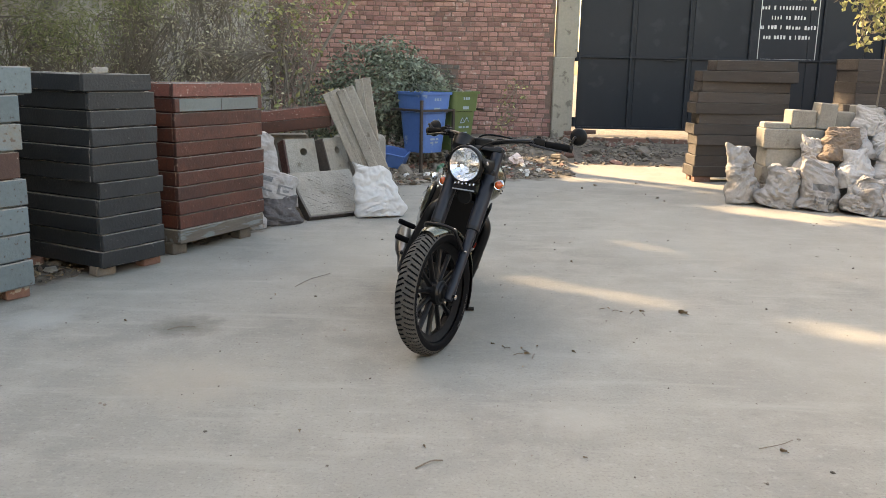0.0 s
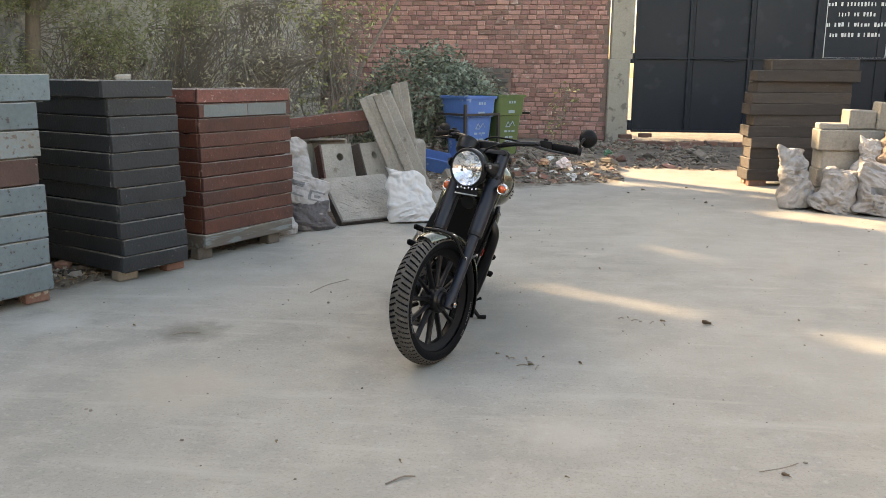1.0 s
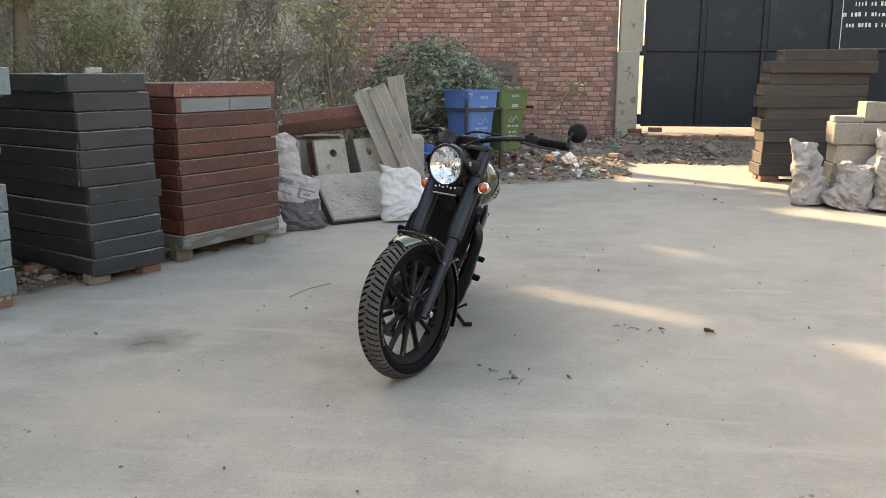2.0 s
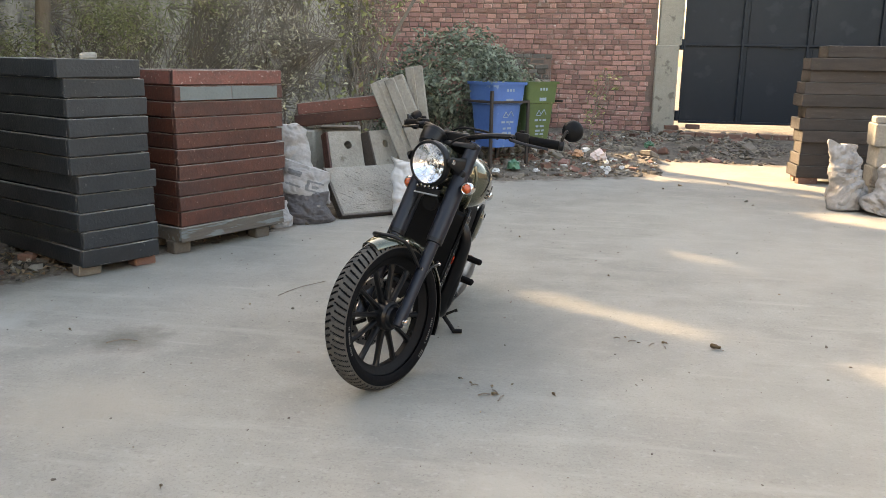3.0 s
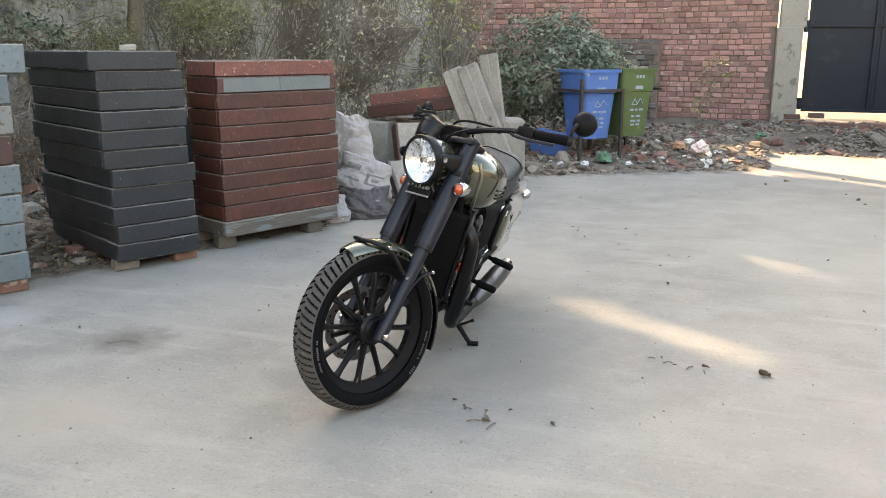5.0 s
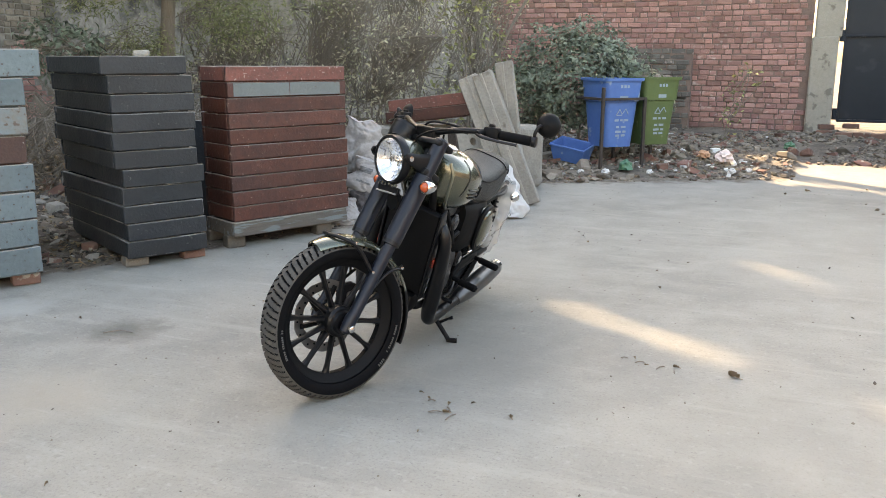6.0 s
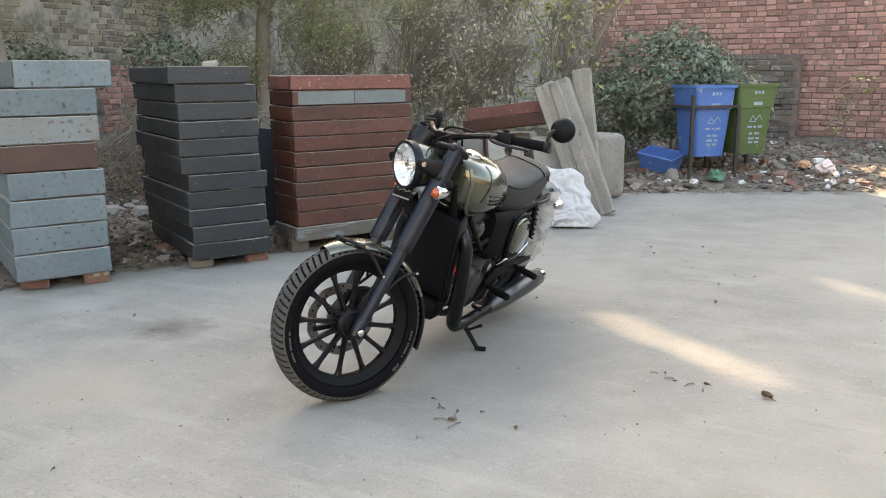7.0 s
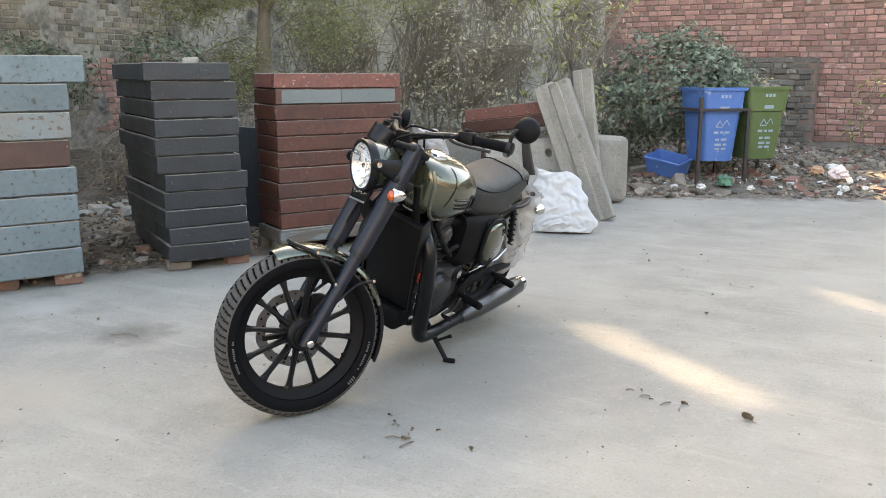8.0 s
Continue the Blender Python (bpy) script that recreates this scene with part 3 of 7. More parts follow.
stack((-2.506, 4.313), (0.42, 0.907), 0.515, 0.95, 0.075, 1.31, 8, blue_colour,
      "boxes of the pale blue stack", " moulding box in a tall stack", lambda i, r: (r.uniform(-0.012, 0.012) - 0.02 * i / 7 + (0.115 if i == 7 else 0), r.uniform(-0.006, 0.006) + 0.02 * i / 7, r.uniform(-1.0, 1.0)))
# bricks under the stacks
for x, y, t in ((-2.14, 5.33, 62), (-1.97, 5.66, 62), (-2.66, 5.52, 100), (-2.45, 5.90, 60)):
    brick_at(x, y, 0.0, t, "worn brick used as a foot under a stack", M_STONE if t == 62 and x < -2 else None, (0.15, 0.09, 0.066))
for x, y, t in ((-1.90, 6.02, 60), (-1.60, 6.66, 64), (-2.15, 6.15, 60), (-1.90, 6.85, 60)):
    brick_at(x, y, 0.0, t, "grey stone foot under a stack", M_STONE, (0.13, 0.10, 0.086))
for x, y, t in ((-2.58, 4.46, 50), (-2.40, 4.74, 60), (-3.1, 4.75, 60), (-2.95, 5.1, 60)):
    brick_at(x, y, 0.0, t, "worn brick used as a foot under a stack", None, (0.15, 0.09, 0.076))
solid("stone_chip", box(bmesh.new(), (-0.05, -0.03, 0), (0.05, 0.03, 0.035), 0.014, jitter=0.01, seg=2), M_CONCRETE, "pale stone chip lying on the charcoal stack", "stone", pose(-2.18, 5.56, 1.268, 0, 0, 30))
# dark board leaning between the charcoal and the red stack
solid("leaning_board", box(bmesh.new(), (-0.30, 0, 0), (0.30, 0.03, 0.78), 0.004), M_GREY, "charcoal board leaning upright between two stacks", "board", pose(-2.72, 6.47, 0.03, -7, 3, 26))

# ---- red boxes lying behind, slabs, posts and sacks at the left ----
for i in range(2):
    moulding_box(0.84, 0.42, 0.105, M_REDTOP if i else M_RED, "red boxes on the concrete blocks", "dull red-painted timber moulding box lying on concrete blocks",
                 pose(-2.02 + 0.03 * i, 8.62, 0.655 + i * 0.112, 0, -7.0, 3))
for x, y, t in ((-2.02, 8.72, 4), (-1.72, 9.10, 12)):
    solid("concrete_block", box(bmesh.new(), (-0.2, -0.14, 0), (0.2, 0.14, 0.60), 0.02, jitter=0.01), M_CONCRETE, "rough grey concrete block standing on the soil", "concrete block", pose(x, y, 0.03, 0, 0, t), "concrete blocks by the sacks")


def hole_slab(m, side):
    """A thick slab with a round hole through it."""
    w, h, t = 0.32, 0.63, 0.13
    bm = bmesh.new()
    cx, cz, r, n = 0.18, 0.50, 0.038, 16
    outer = [(0, 0), (w, 0), (w, h), (0, h)]
    ring = [(cx + r * math.cos(2 * math.pi * i / n - 2.356), cz + r * math.sin(2 * math.pi * i / n - 2.356)) for i in range(n)]
    layers = []
    for y in (0, t):
        layers.append(([bm.verts.new((x, y, z)) for x, z in outer], [bm.verts.new((x, y, z)) for x, z in ring]))
    q = n // 4
    for o, c in layers:
        for s in range(4):
            arc = [c[(s * q + k) % n] for k in range(q + 1)]
            bm.faces.new([o[s], o[(s + 1) % 4], *arc[::-1]])
    (o0, c0), (o1, c1) = layers
    for i in range(4):
        bm.faces.new((o0[i], o0[(i + 1) % 4], o1[(i + 1) % 4], o1[i]))
    for i in range(n):
        bm.faces.new((c0[i], c0[(i + 1) % n], c1[(i + 1) % n], c1[i]))
    bmesh.ops.recalc_face_normals(bm, faces=bm.faces[:])
    ob = solid("holed_slab", bm, M_CONCRETE, "grey concrete slab with a round hole, leaning upright", "concrete slab", m, "slabs leaning by the posts")
    part("side_shutter", box(bmesh.new(), (-0.022, 0.0, 0), (-0.002, t, h), 0.003), M_RED if side else M_DARKWOOD, ob, "stained timber side board")
    return ob


hole_slab(pose(-1.455, 8.12, 0.05, -19, 0, 39), 1)
hole_slab(pose(-1.07, 8.36, 0.05, -18, 0, 62), 0)


def ribbed_slab():
    ob = thing("ribbed_slab", "grey concrete slab with a ribbed face, leaning back", "concrete slab", pose(-1.19, 7.466, 0.045, -47, 0, 42), "slabs leaning by the posts")
    bm = box(bmesh.new(), (0, 0, 0), (0.66, 0.06, 0.50), 0.006, jitter=0.004)
    part("slab", bm, M_CONCRETE, ob)
    # slanting chisel marks across the face
    r = random.Random(4)
    for k in range(50):
        x, z, n = r.uniform(0.03, 0.62), r.uniform(0.04, 0.45), r.uniform(0.03, 0.07)
        a = radians(148 + r.uniform(-7, 7)) if z > 0.12 else radians(r.uniform(-4, 4))
        dx, dz = math.cos(a) * n / 2, math.sin(a) * n / 2
        if not (0.012 < x - abs(dx) and x + abs(dx) < 0.648 and 0.012 < z - abs(dz) and z + abs(dz) < 0.488):
            continue
        part("rib", tube(bmesh.new(), [(x - dx, -0.0005, z - dz), (x, -0.0015, z), (x + dx, -0.0005, z + dz)], [0.0015, 0.0032, 0.0015], 6), M_CONCRETE, ob)
    part("side_shutter", box(bmesh.new(), (-0.024, -0.01, -0.01), (-0.002, 0.07, 0.50), 0.003), M_DARKWOOD, ob, "dark timber side board")
    part("foot_shutter", box(bmesh.new(), (-0.024, -0.012, -0.028), (0.66, 0.07, -0.011), 0.003), M_DARKWOOD, ob, "dark timber foot board")
    return ob


ribbed_slab()


def concrete_post(top, bottom, wide, thick, turn, label):
    """A cast post lying against what is behind it, from its foot to its head."""
    top, bottom = Vector(top), Vector(bottom)
    d = (top - bottom).normalized()
    x = Vector((math.cos(radians(turn)), math.sin(radians(turn)), 0))
    x = (x - d * x.dot(d)).normalized()
    y = d.cross(x)
    m = Matrix.Translation(bottom) @ Matrix((x, y, d)).transposed().to_4x4()
    n = (top - bottom).length
    ob = solid("concrete_post", box(bmesh.new(), (-wide / 2, -thick / 2, 0), (wide / 2, thick / 2, n), 0.008, jitter=0.004), M_CONCRETE, label, "concrete post", m, "concrete posts")
    part("cast_rib", box(bmesh.new(), (-wide * 0.12, -thick / 2 - 0.006, 0.01), (wide * 0.03, -thick / 2 + 0.002, n - 0.005), 0.003, jitter=0.003), M_CONCRETE, ob)
    return ob


concrete_post((-1.185, 8.60, 1.10), (-0.69, 8.50, 0.0), 0.185, 0.09, 4, "pale cast concrete post leaning aslant")
concrete_post((-1.045, 8.59, 1.135), (-0.525, 8.46, 0.0), 0.185, 0.09, 4, "pale cast concrete post leaning aslant")
concrete_post((-0.885, 8.71, 1.235), (-0.70, 8.66, 0.0), 0.16, 0.08, 4, "pale cast concrete post standing nearly upright behind others")
solid("stone_block", box(bmesh.new(), (-0.26, -0.2, 0), (0.26, 0.2, 0.60), 0.07, jitter=0.02, seg=4), M_CONCRETE, "weathered concrete block with rounded corners", "concrete block", pose(-1.02, 9.45, 0.02, 0, 0, -30))


def crumple(bm, amount, scale, seed, base=0.0):
    for v in bm.verts:
        q = Vector((v.co.x * scale, v.co.y * scale, v.co.z * scale + seed))
        k = noise.noise(q) + 0.55 * noise.noise(q * 2.3) + 0.5 * abs(noise.noise(q * 3.7))
        up = min(1.0, max(0.15, (v.co.z - base) / 0.06))
        v.co += v.normal * k * amount * up
        v.co.z = max(v.co.z, base)


def sack_mesh(w, d, h, seed, mouth=0.0, slump=0.5, fine=1.0, crease=0.7):
    """A half-filled bag: two sheets joined at the side seams, full below, slack above with ears at the mouth, creased all over."""
    r = random.Random(seed * 13 + 5)
    bm = bmesh.new()
    nu, nv = 46, 60
    lean, flop, skew, ph = r.uniform(-0.18, 0.18), r.uniform(0.1, 0.5) * slump, r.uniform(-0.12, 0.12), r.uniform(0, 6)
    k = min(w, h)

    def at(u, v, side):
        rise = max(0.0, (v - 0.10) / 0.90)
        under = min(1.0, v / 0.10)
        half = w / 2 * (0.86 + 0.14 * math.sin(min(1.0, rise * 1.6 + 0.25) * math.pi) - 0.34 * slump * rise ** 2 + 0.05 * math.sin(rise * 7 + ph))
        thick = d / 2 * (0.92 + 0.2 * math.sin(rise * 3.0)) * (1 - (0.55 + 0.42 * slump) * rise ** 1.6) * (0.15 + 0.85 * under)
        z = h * rise
        x = half * u * (0.75 + 0.25 * under) + lean * w * rise ** 2
        y = side * thick * max(0.0, 1 - abs(u) ** 2.6) ** 0.55
        ears = max(0.0, rise - 0.7) / 0.3
        z += (0.5 * mouth + 0.05 * h * slump) * ears * (abs(u) ** 1.5 * (0.55 + 0.75 * math.copysign(1, skew) * u) + 0.12 * math.sin(u * 5 + ph) - 0.35)
        y -= flop * d * max(0.0, rise - 0.45) ** 2 * 1.6
        return Vector((x, y, z))

    def creased(p, u, v):
        q = Vector((p.x * 1.0, p.y * 1.3, p.z * 1.25)) / k + Vector((seed * 3.7, seed * 1.3, 0))
        q = (q + noise.noise_vector(q * 1.1) * 0.45) * fine
        a = abs(noise.noise(q * 1.7)) * 0.50 - abs(noise.noise(q * 2.9 + Vector((5, 2, 9)))) * 0.36
        a += abs(noise.noise(q * 5.0 + Vector((1, 8, 3)))) * 0.26 - abs(noise.noise(q * 9.0)) * 0.10
        return a * 0.46 * crease * k / fine ** 1.3

    sheets = {}
    for side in (-1, 1):
        for a in range(nv + 1):
            v = a / nv
            for b in range(nu + 1):
                u = -1 + 2 * b / nu
                if side > 0 and b in (0, nu):
                    sheets[side, a, b] = sheets[-1, a, b]
                    continue
                p = at(u, v, side)
                e = 0.004
                n = (at(min(1, u + e), v, side) - at(max(-1, u - e), v, side)).cross(at(u, min(1, v + e), side) - at(u, max(0, v - e), side))
                n = n.normalized() * -side if n.length > 1e-9 else Vector((math.copysign(1, u), 0, 0))
                n = n * (-1 if n.y * side < -0.2 else 1)
                c = creased(p, u, v) * (0.35 + 0.65 * min(1.0, 2.5 * (1 - abs(u)))) * min(1.0, v * 7)
                p = p + n * c + Vector((math.copysign(1, u) * 0.10 * k * noise.noise(Vector((v * 5, seed * 2.0 + u, 1.5))), 0, 0)) * abs(u) ** 3
                p.z = max(p.z, 0.002)
                sheets[side, a, b] = bm.verts.new(p)
    for side in (-1, 1):
        for a in range(nv):
            for b in range(nu):
                f = (sheets[side, a, b], sheets[side, a, b + 1], sheets[side, a + 1, b + 1], sheets[side, a + 1, b])
                bm.faces.new(f if side < 0 else f[::-1])
    for a in (0, nv):
        for b in range(nu):
            f = [sheets[-1, a, b], sheets[-1, a, b + 1], sheets[1, a, b + 1], sheets[1, a, b]]
            f = [x for i, x in enumerate(f) if x not in f[:i]]
            if len(f) > 2:
                bm.faces.new(f)
    bmesh.ops.recalc_face_normals(bm, faces=bm.faces[:])
    return bm


def sack(w, d, h, m, material, label, seed, mouth=0.0, slump=0.5, group="", print_bars=(), fine=1.0, crease=0.7):
    """A sack; print_bars: (x0, x1, z0, z1) of faded print that cannot be read, laid on its front."""
    bm = sack_mesh(w, d, h, seed, mouth, slump, fine, crease)
    for f in bm.faces:
        c = f.calc_center_median()
        if f.normal.y < -0.2 and any(x0 < c.x / w < x1 and z0 < c.z / h < z1 for x0, x1, z0, z1 in print_bars):
            f.material_index = 1
    return solid("sack", bm, [material, M_PRINT], label, "sack", m, group, smooth=True, angle=42)


sack(0.50, 0.15, 0.48, pose(-0.60, 7.74, 0.0, -14, 0, 22), M_SACKWHITE, "half-filled white polythene sack slumped against the posts", 2, 0.06, 0.55, fine=1.2, crease=0.55)
G_LEFT = "cement sacks beside the red stack"
sack(0.46, 0.30, 0.24, pose(-1.46, 7.30, 0.0, 0, 0, 24), M_SACKDARK, "dark printed cement sack lying under others", 3, group=G_LEFT, slump=0.2, crease=0.45)
sack(0.48, 0.30, 0.25, pose(-1.52, 7.36, 0.20, 0, 18, 24), M_SACK, "white printed cement sack lying on a dark one", 7, group=G_LEFT, slump=0.25, crease=0.35, print_bars=((-0.34, -0.12, 0.62, 0.78), (0.0, 0.30, 0.56, 0.62), (0.0, 0.05, 0.28, 0.56), (0.0, 0.30, 0.28, 0.34), (0.10, 0.22, 0.40, 0.48), (-0.34, -0.08, 0.30, 0.36)))
sack(0.40, 0.22, 0.42, pose(-1.66, 7.46, 0.36, 0, 0, 20), M_SACK, "white cement sack with a gathered peak", 9, 0.06, 0.75, group=G_LEFT, crease=0.45)
sack(0.26, 0.24, 0.20, pose(-1.62, 7.06, 0.0, 0, 0, 50), M_SACK, "small white sack on the ground beside the red stack", 12, group=G_LEFT, crease=0.45)

# ---- bins in their stand ----
def waste_bin(m, material, colour):
    b = thing("waste_bin", colour + " plastic waste bin hung in a rusty steel stand", "waste bin", m, "waste bins in the stand")
    def shell(bm, z0, z1, w0, w1, d0, d1, t=0.012):
        def ring(z, w, d, r=0.05):
            pts = []
            for cx, cy, a0 in ((w / 2 - r, d / 2 - r, 0), (-w / 2 + r, d / 2 - r, 90), (-w / 2 + r, -d / 2 + r, 180), (w / 2 - r, -d / 2 + r, 270)):
                for k in range(4):
                    a = radians(a0 + k * 30)
                    pts.append(bm.verts.new((cx + r * math.cos(a), cy + r * math.sin(a), z)))
            return pts
        rings = [ring(z0, w0, d0), ring(z1, w1, d1), ring(z1, w1 - 2 * t, d1 - 2 * t), ring(z0 + 0.02, w0 - 2 * t, d0 - 2 * t)]
        skin(bm, rings)
        return bm
    part("lower_body", shell(bmesh.new(), 0.0, 0.47, 0.33, 0.40, 0.36, 0.44), material, b, smooth=True, angle=30)
    part("upper_body", shell(bmesh.new(), 0.475, 0.70, 0.425, 0.455, 0.47, 0.50), material, b, smooth=True, angle=30)
    part("rim", shell(bmesh.new(), 0.685, 0.715, 0.49, 0.495, 0.535, 0.54), material, b, smooth=True, angle=30)
    # faded print: a mark and bars for words that cannot be read
    def pr(x0, x1, z0, z1, up=False, name="printed_bar"):
        y = -0.235 - 0.003 - (z0 - 0.475) * 0.066 if up else -0.18 - 0.0035 - z1 * 0.085
        part(name, box(bmesh.new(), (x0, y - 0.002, z0), (x1, y, z1)), M_BINPRINT, b, m=pose(0, 0, 0))
    pr(-0.05, 0.05, 0.50, 0.535, True, "printed_mark")
    for k in range(3):
        pr(-0.05 + k * 0.04, -0.024 + k * 0.04, 0.615, 0.645, True)
    bm = bmesh.new()
    for a, c in (((-0.07, 0.335), (-0.03, 0.395)), ((-0.03, 0.395), (0.0, 0.345)), ((0.0, 0.345), (0.045, 0.40)), ((0.045, 0.40), (0.075, 0.345)), ((-0.07, 0.335), (0.0, 0.335))):
        tube(bm, [(a[0], -0.2165, a[1]), (c[0], -0.2165, c[1])], 0.005, 6)
    part("printed_mark", bm, M_BINPRINT, b)
    for z, ws in ((0.27, (0.05, 0.03, 0.05)), (0.20, (0.04, 0.06)), (0.15, (0.07, 0.04)), (0.11, (0.05, 0.05))):
        x = -(sum(ws) + 0.02 * (len(ws) - 1)) / 2
        for w in ws:
            pr(x, x + w, z, z + 0.022)
            x += w + 0.02
    return b


BIN_Z = 0.275
BINS = pose(-0.20, 11.30, 0, 0, 0, 45) @ Matrix.Scale(1.07, 4)
waste_bin(BINS @ pose(-0.245, 0, BIN_Z), M_BINBLUE, "blue")
waste_bin(BINS @ pose(0.245, 0.01, BIN_Z + 0.01), M_BINGREEN, "olive green")


def bin_stand():
    s = thing("bin_stand", "rusty steel angle frame holding two hung bins", "bin stand", BINS)
    for x, y, top in ((-0.52, -0.27, 0.90), (-0.005, -0.27, 0.795), (0.0, 0.28, 0.795), (0.50, 0.28, 0.795)):
        part("post", box(bmesh.new(), (x - 0.016, y - 0.016, 0.03), (x + 0.016, y + 0.016, top), 0.003), M_STEEL, s)
    for y, x1 in ((-0.27, 0.008), (0.28, 0.512)):
        part("rail", box(bmesh.new(), (-0.505, y - 0.012, 0.765), (x1, y + 0.012, 0.792), 0.003), M_STEEL, s)
    for x in (-0.505, 0.0, 0.525):
        part("side_rail", box(bmesh.new(), (x - 0.012, -0.255, 0.765), (x + 0.012, 0.265, 0.792), 0.003), M_STEEL, s)
    return s


bin_stand()
bm = bmesh.new()
for k in range(16):
    box(bm, (-0.05, -0.03, 0), (0.05, 0.03, 0.05), 0.015, m=pose(random.uniform(-0.16, 0.16), random.uniform(-0.18, 0.18), random.uniform(-0.04, 0.02), random.uniform(0, 90), random.uniform(0, 90), 0))
solid("bin_waste", bm, M_STONE, "dry rubbish heaped in the green bin", "rubbish", BINS @ pose(0.245, 0.01, BIN_Z + 0.68), kind="stuff")


def blue_tray():
    t = thing("plastic_crate", "small blue plastic crate lying tilted on rubble", "crate", pose(-0.80, 11.02, 0.13, 12, 9, -12))
    w0, w1, d0, d1, h = 0.35, 0.43, 0.24, 0.30, 0.18
    bm = bmesh.new()
    def ring(z, w, d):
        return [bm.verts.new((sx * w / 2, sy * d / 2, z)) for sx, sy in ((1, 1), (-1, 1), (-1, -1), (1, -1))]
    skin(bm, [ring(0, w0, d0), ring(h, w1, d1), ring(h, w1 - 0.025, d1 - 0.025), ring(0.012, w0 - 0.02, d0 - 0.02)])
    bmesh.ops.recalc_face_normals(bm, faces=bm.faces[:])
    part("body", bm, M_BINBLUE, t)
    part("rim", tube(bmesh.new(), [(w1 / 2, d1 / 2, h), (-w1 / 2, d1 / 2, h), (-w1 / 2, -d1 / 2, h), (w1 / 2, -d1 / 2, h), (w1 / 2, d1 / 2, h)], 0.014, 6), M_BINBLUE, t)
    return t


blue_tray()

# ---- dark timber stack, blocks and sacks at the right ----
G_PILE = "boxes of the brown stack"
tier = [(3.07, 0.96, 3), (3.09, 0.92, 2), (3.10, 0.93, -1), (3.09, 0.92, 1), (3.05, 1.16, 0.5), (3.11, 1.10, -1), (3.05, 1.16, 1), (3.07, 1.14, 0), (3.12, 1.10, 1), (3.10, 1.18, -1), (3.27, 1.0, 0)]
for i, (x, w, turn) in enumerate(tier):
    moulding_box(w, 0.42, 0.129, M_DARKWOOD, G_PILE, "dark brown timber moulding box in a stack", pose(x, 10.92 + 0.02 * (i % 3), 0.075 + i * 0.1325, 0, 0, turn), None)
for x, y in ((3.2, 11.0), (3.85, 11.02), (3.2, 11.25), (3.85, 11.25)):
    brick_at(x, y, -0.01, 10, "brick foot under the brown stack", size=(0.22, 0.11, 0.085))
for i in range(11):
    moulding_box(1.0, 0.6, 0.136, M_DARKWOOD, "boxes of the far brown stack", "dark brown timber moulding box in a further stack", pose(4.86 + random.uniform(-0.03, 0.03), 10.6, 0.07 + i * 0.1365, 0, 0, random.uniform(-2, 2)), None)
for x, y in ((5.0, 10.7), (5.7, 10.7), (5.0, 11.1), (5.7, 11.1)):
    brick_at(x, y, -0.01, 10, "brick foot under the far brown stack", size=(0.22, 0.11, 0.085))


def cast_block(w, d, h, m, label="pale cast concrete block"):
    return solid("cast_block", box(bmesh.new(), (-w / 2, -d / 2, 0), (w / 2, d / 2, h), 0.012, jitter=0.006), M_CONCRETE, label, "concrete block", m, "cast blocks behind the sacks")


for w, d, h, x, y, z, t in ((0.62, 0.3, 0.21, 3.68, 9.42, 0.585, -2), (0.60, 0.3, 0.195, 3.70, 9.45, 0.39, 2), (0.58, 0.3, 0.195, 3.68, 9.48, 0.195, -1), (0.62, 0.3, 0.195, 3.70, 9.46, 0.0, 1),
                            (0.27, 0.22, 0.20, 3.76, 9.40, 0.797, 6), (0.30, 0.22, 0.06, 3.52, 9.42, 0.797, -4), (0.24, 0.22, 0.19, 4.20, 9.44, 0.797, -4), (0.2, 0.2, 0.26, 4.46, 9.5, 0.797, 3), (0.62, 0.3, 0.795, 4.34, 9.55, 0.0, 0)):
    cast_block(w, d, h, pose(x, y, z, 0, 0, t))
cast_block(0.19, 0.2, 0.28, pose(3.985, 9.36, 0.797, 0, 5, 4), "pale cast concrete block set on end")
G_R = "rubble sacks at the yard's edge"
pile = random.Random(31)
right = [(3.17, 9.18, 0.0, 0.38, 0.28, 0.62, 1, 0.06, 0.5), (3.45, 8.98, 0.0, 0.44, 0.32, 0.44, 3, 0.03, 0.5), (3.80, 8.84, 0.0, 0.46, 0.34, 0.50, 4, 0.03, 0.5), (3.84, 9.12, 0.30, 0.36, 0.28, 0.42, 7, 0.05, 0.6)]
for k in range(5):
    right.append((4.14 + k * 0.30, 8.66 - 0.03 * k + pile.uniform(-0.05, 0.05), 0.0, pile.uniform(0.38, 0.46), 0.32, pile.uniform(0.34, 0.42), 40 + k, 0.03, pile.uniform(0.3, 0.6)))
for k in range(4):
    right.append((4.18 + k * 0.31, 8.86 + pile.uniform(-0.05, 0.05), 0.26, pile.uniform(0.38, 0.46), 0.32, pile.uniform(0.34, 0.42), 50 + k, 0.03, pile.uniform(0.3, 0.6)))
for k in range(4):
    right.append((4.22 + k * 0.30, 9.02 + pile.uniform(-0.05, 0.05), 0.50, pile.uniform(0.36, 0.44), 0.30, pile.uniform(0.32, 0.40), 60 + k, 0.03, pile.uniform(0.3, 0.7)))
for k in range(3):
    right.append((4.42 + k * 0.28, 9.12 + pile.uniform(-0.05, 0.05), 0.74, pile.uniform(0.34, 0.42), 0.28, pile.uniform(0.28, 0.36), 70 + k, 0.03, pile.uniform(0.4, 0.7)))
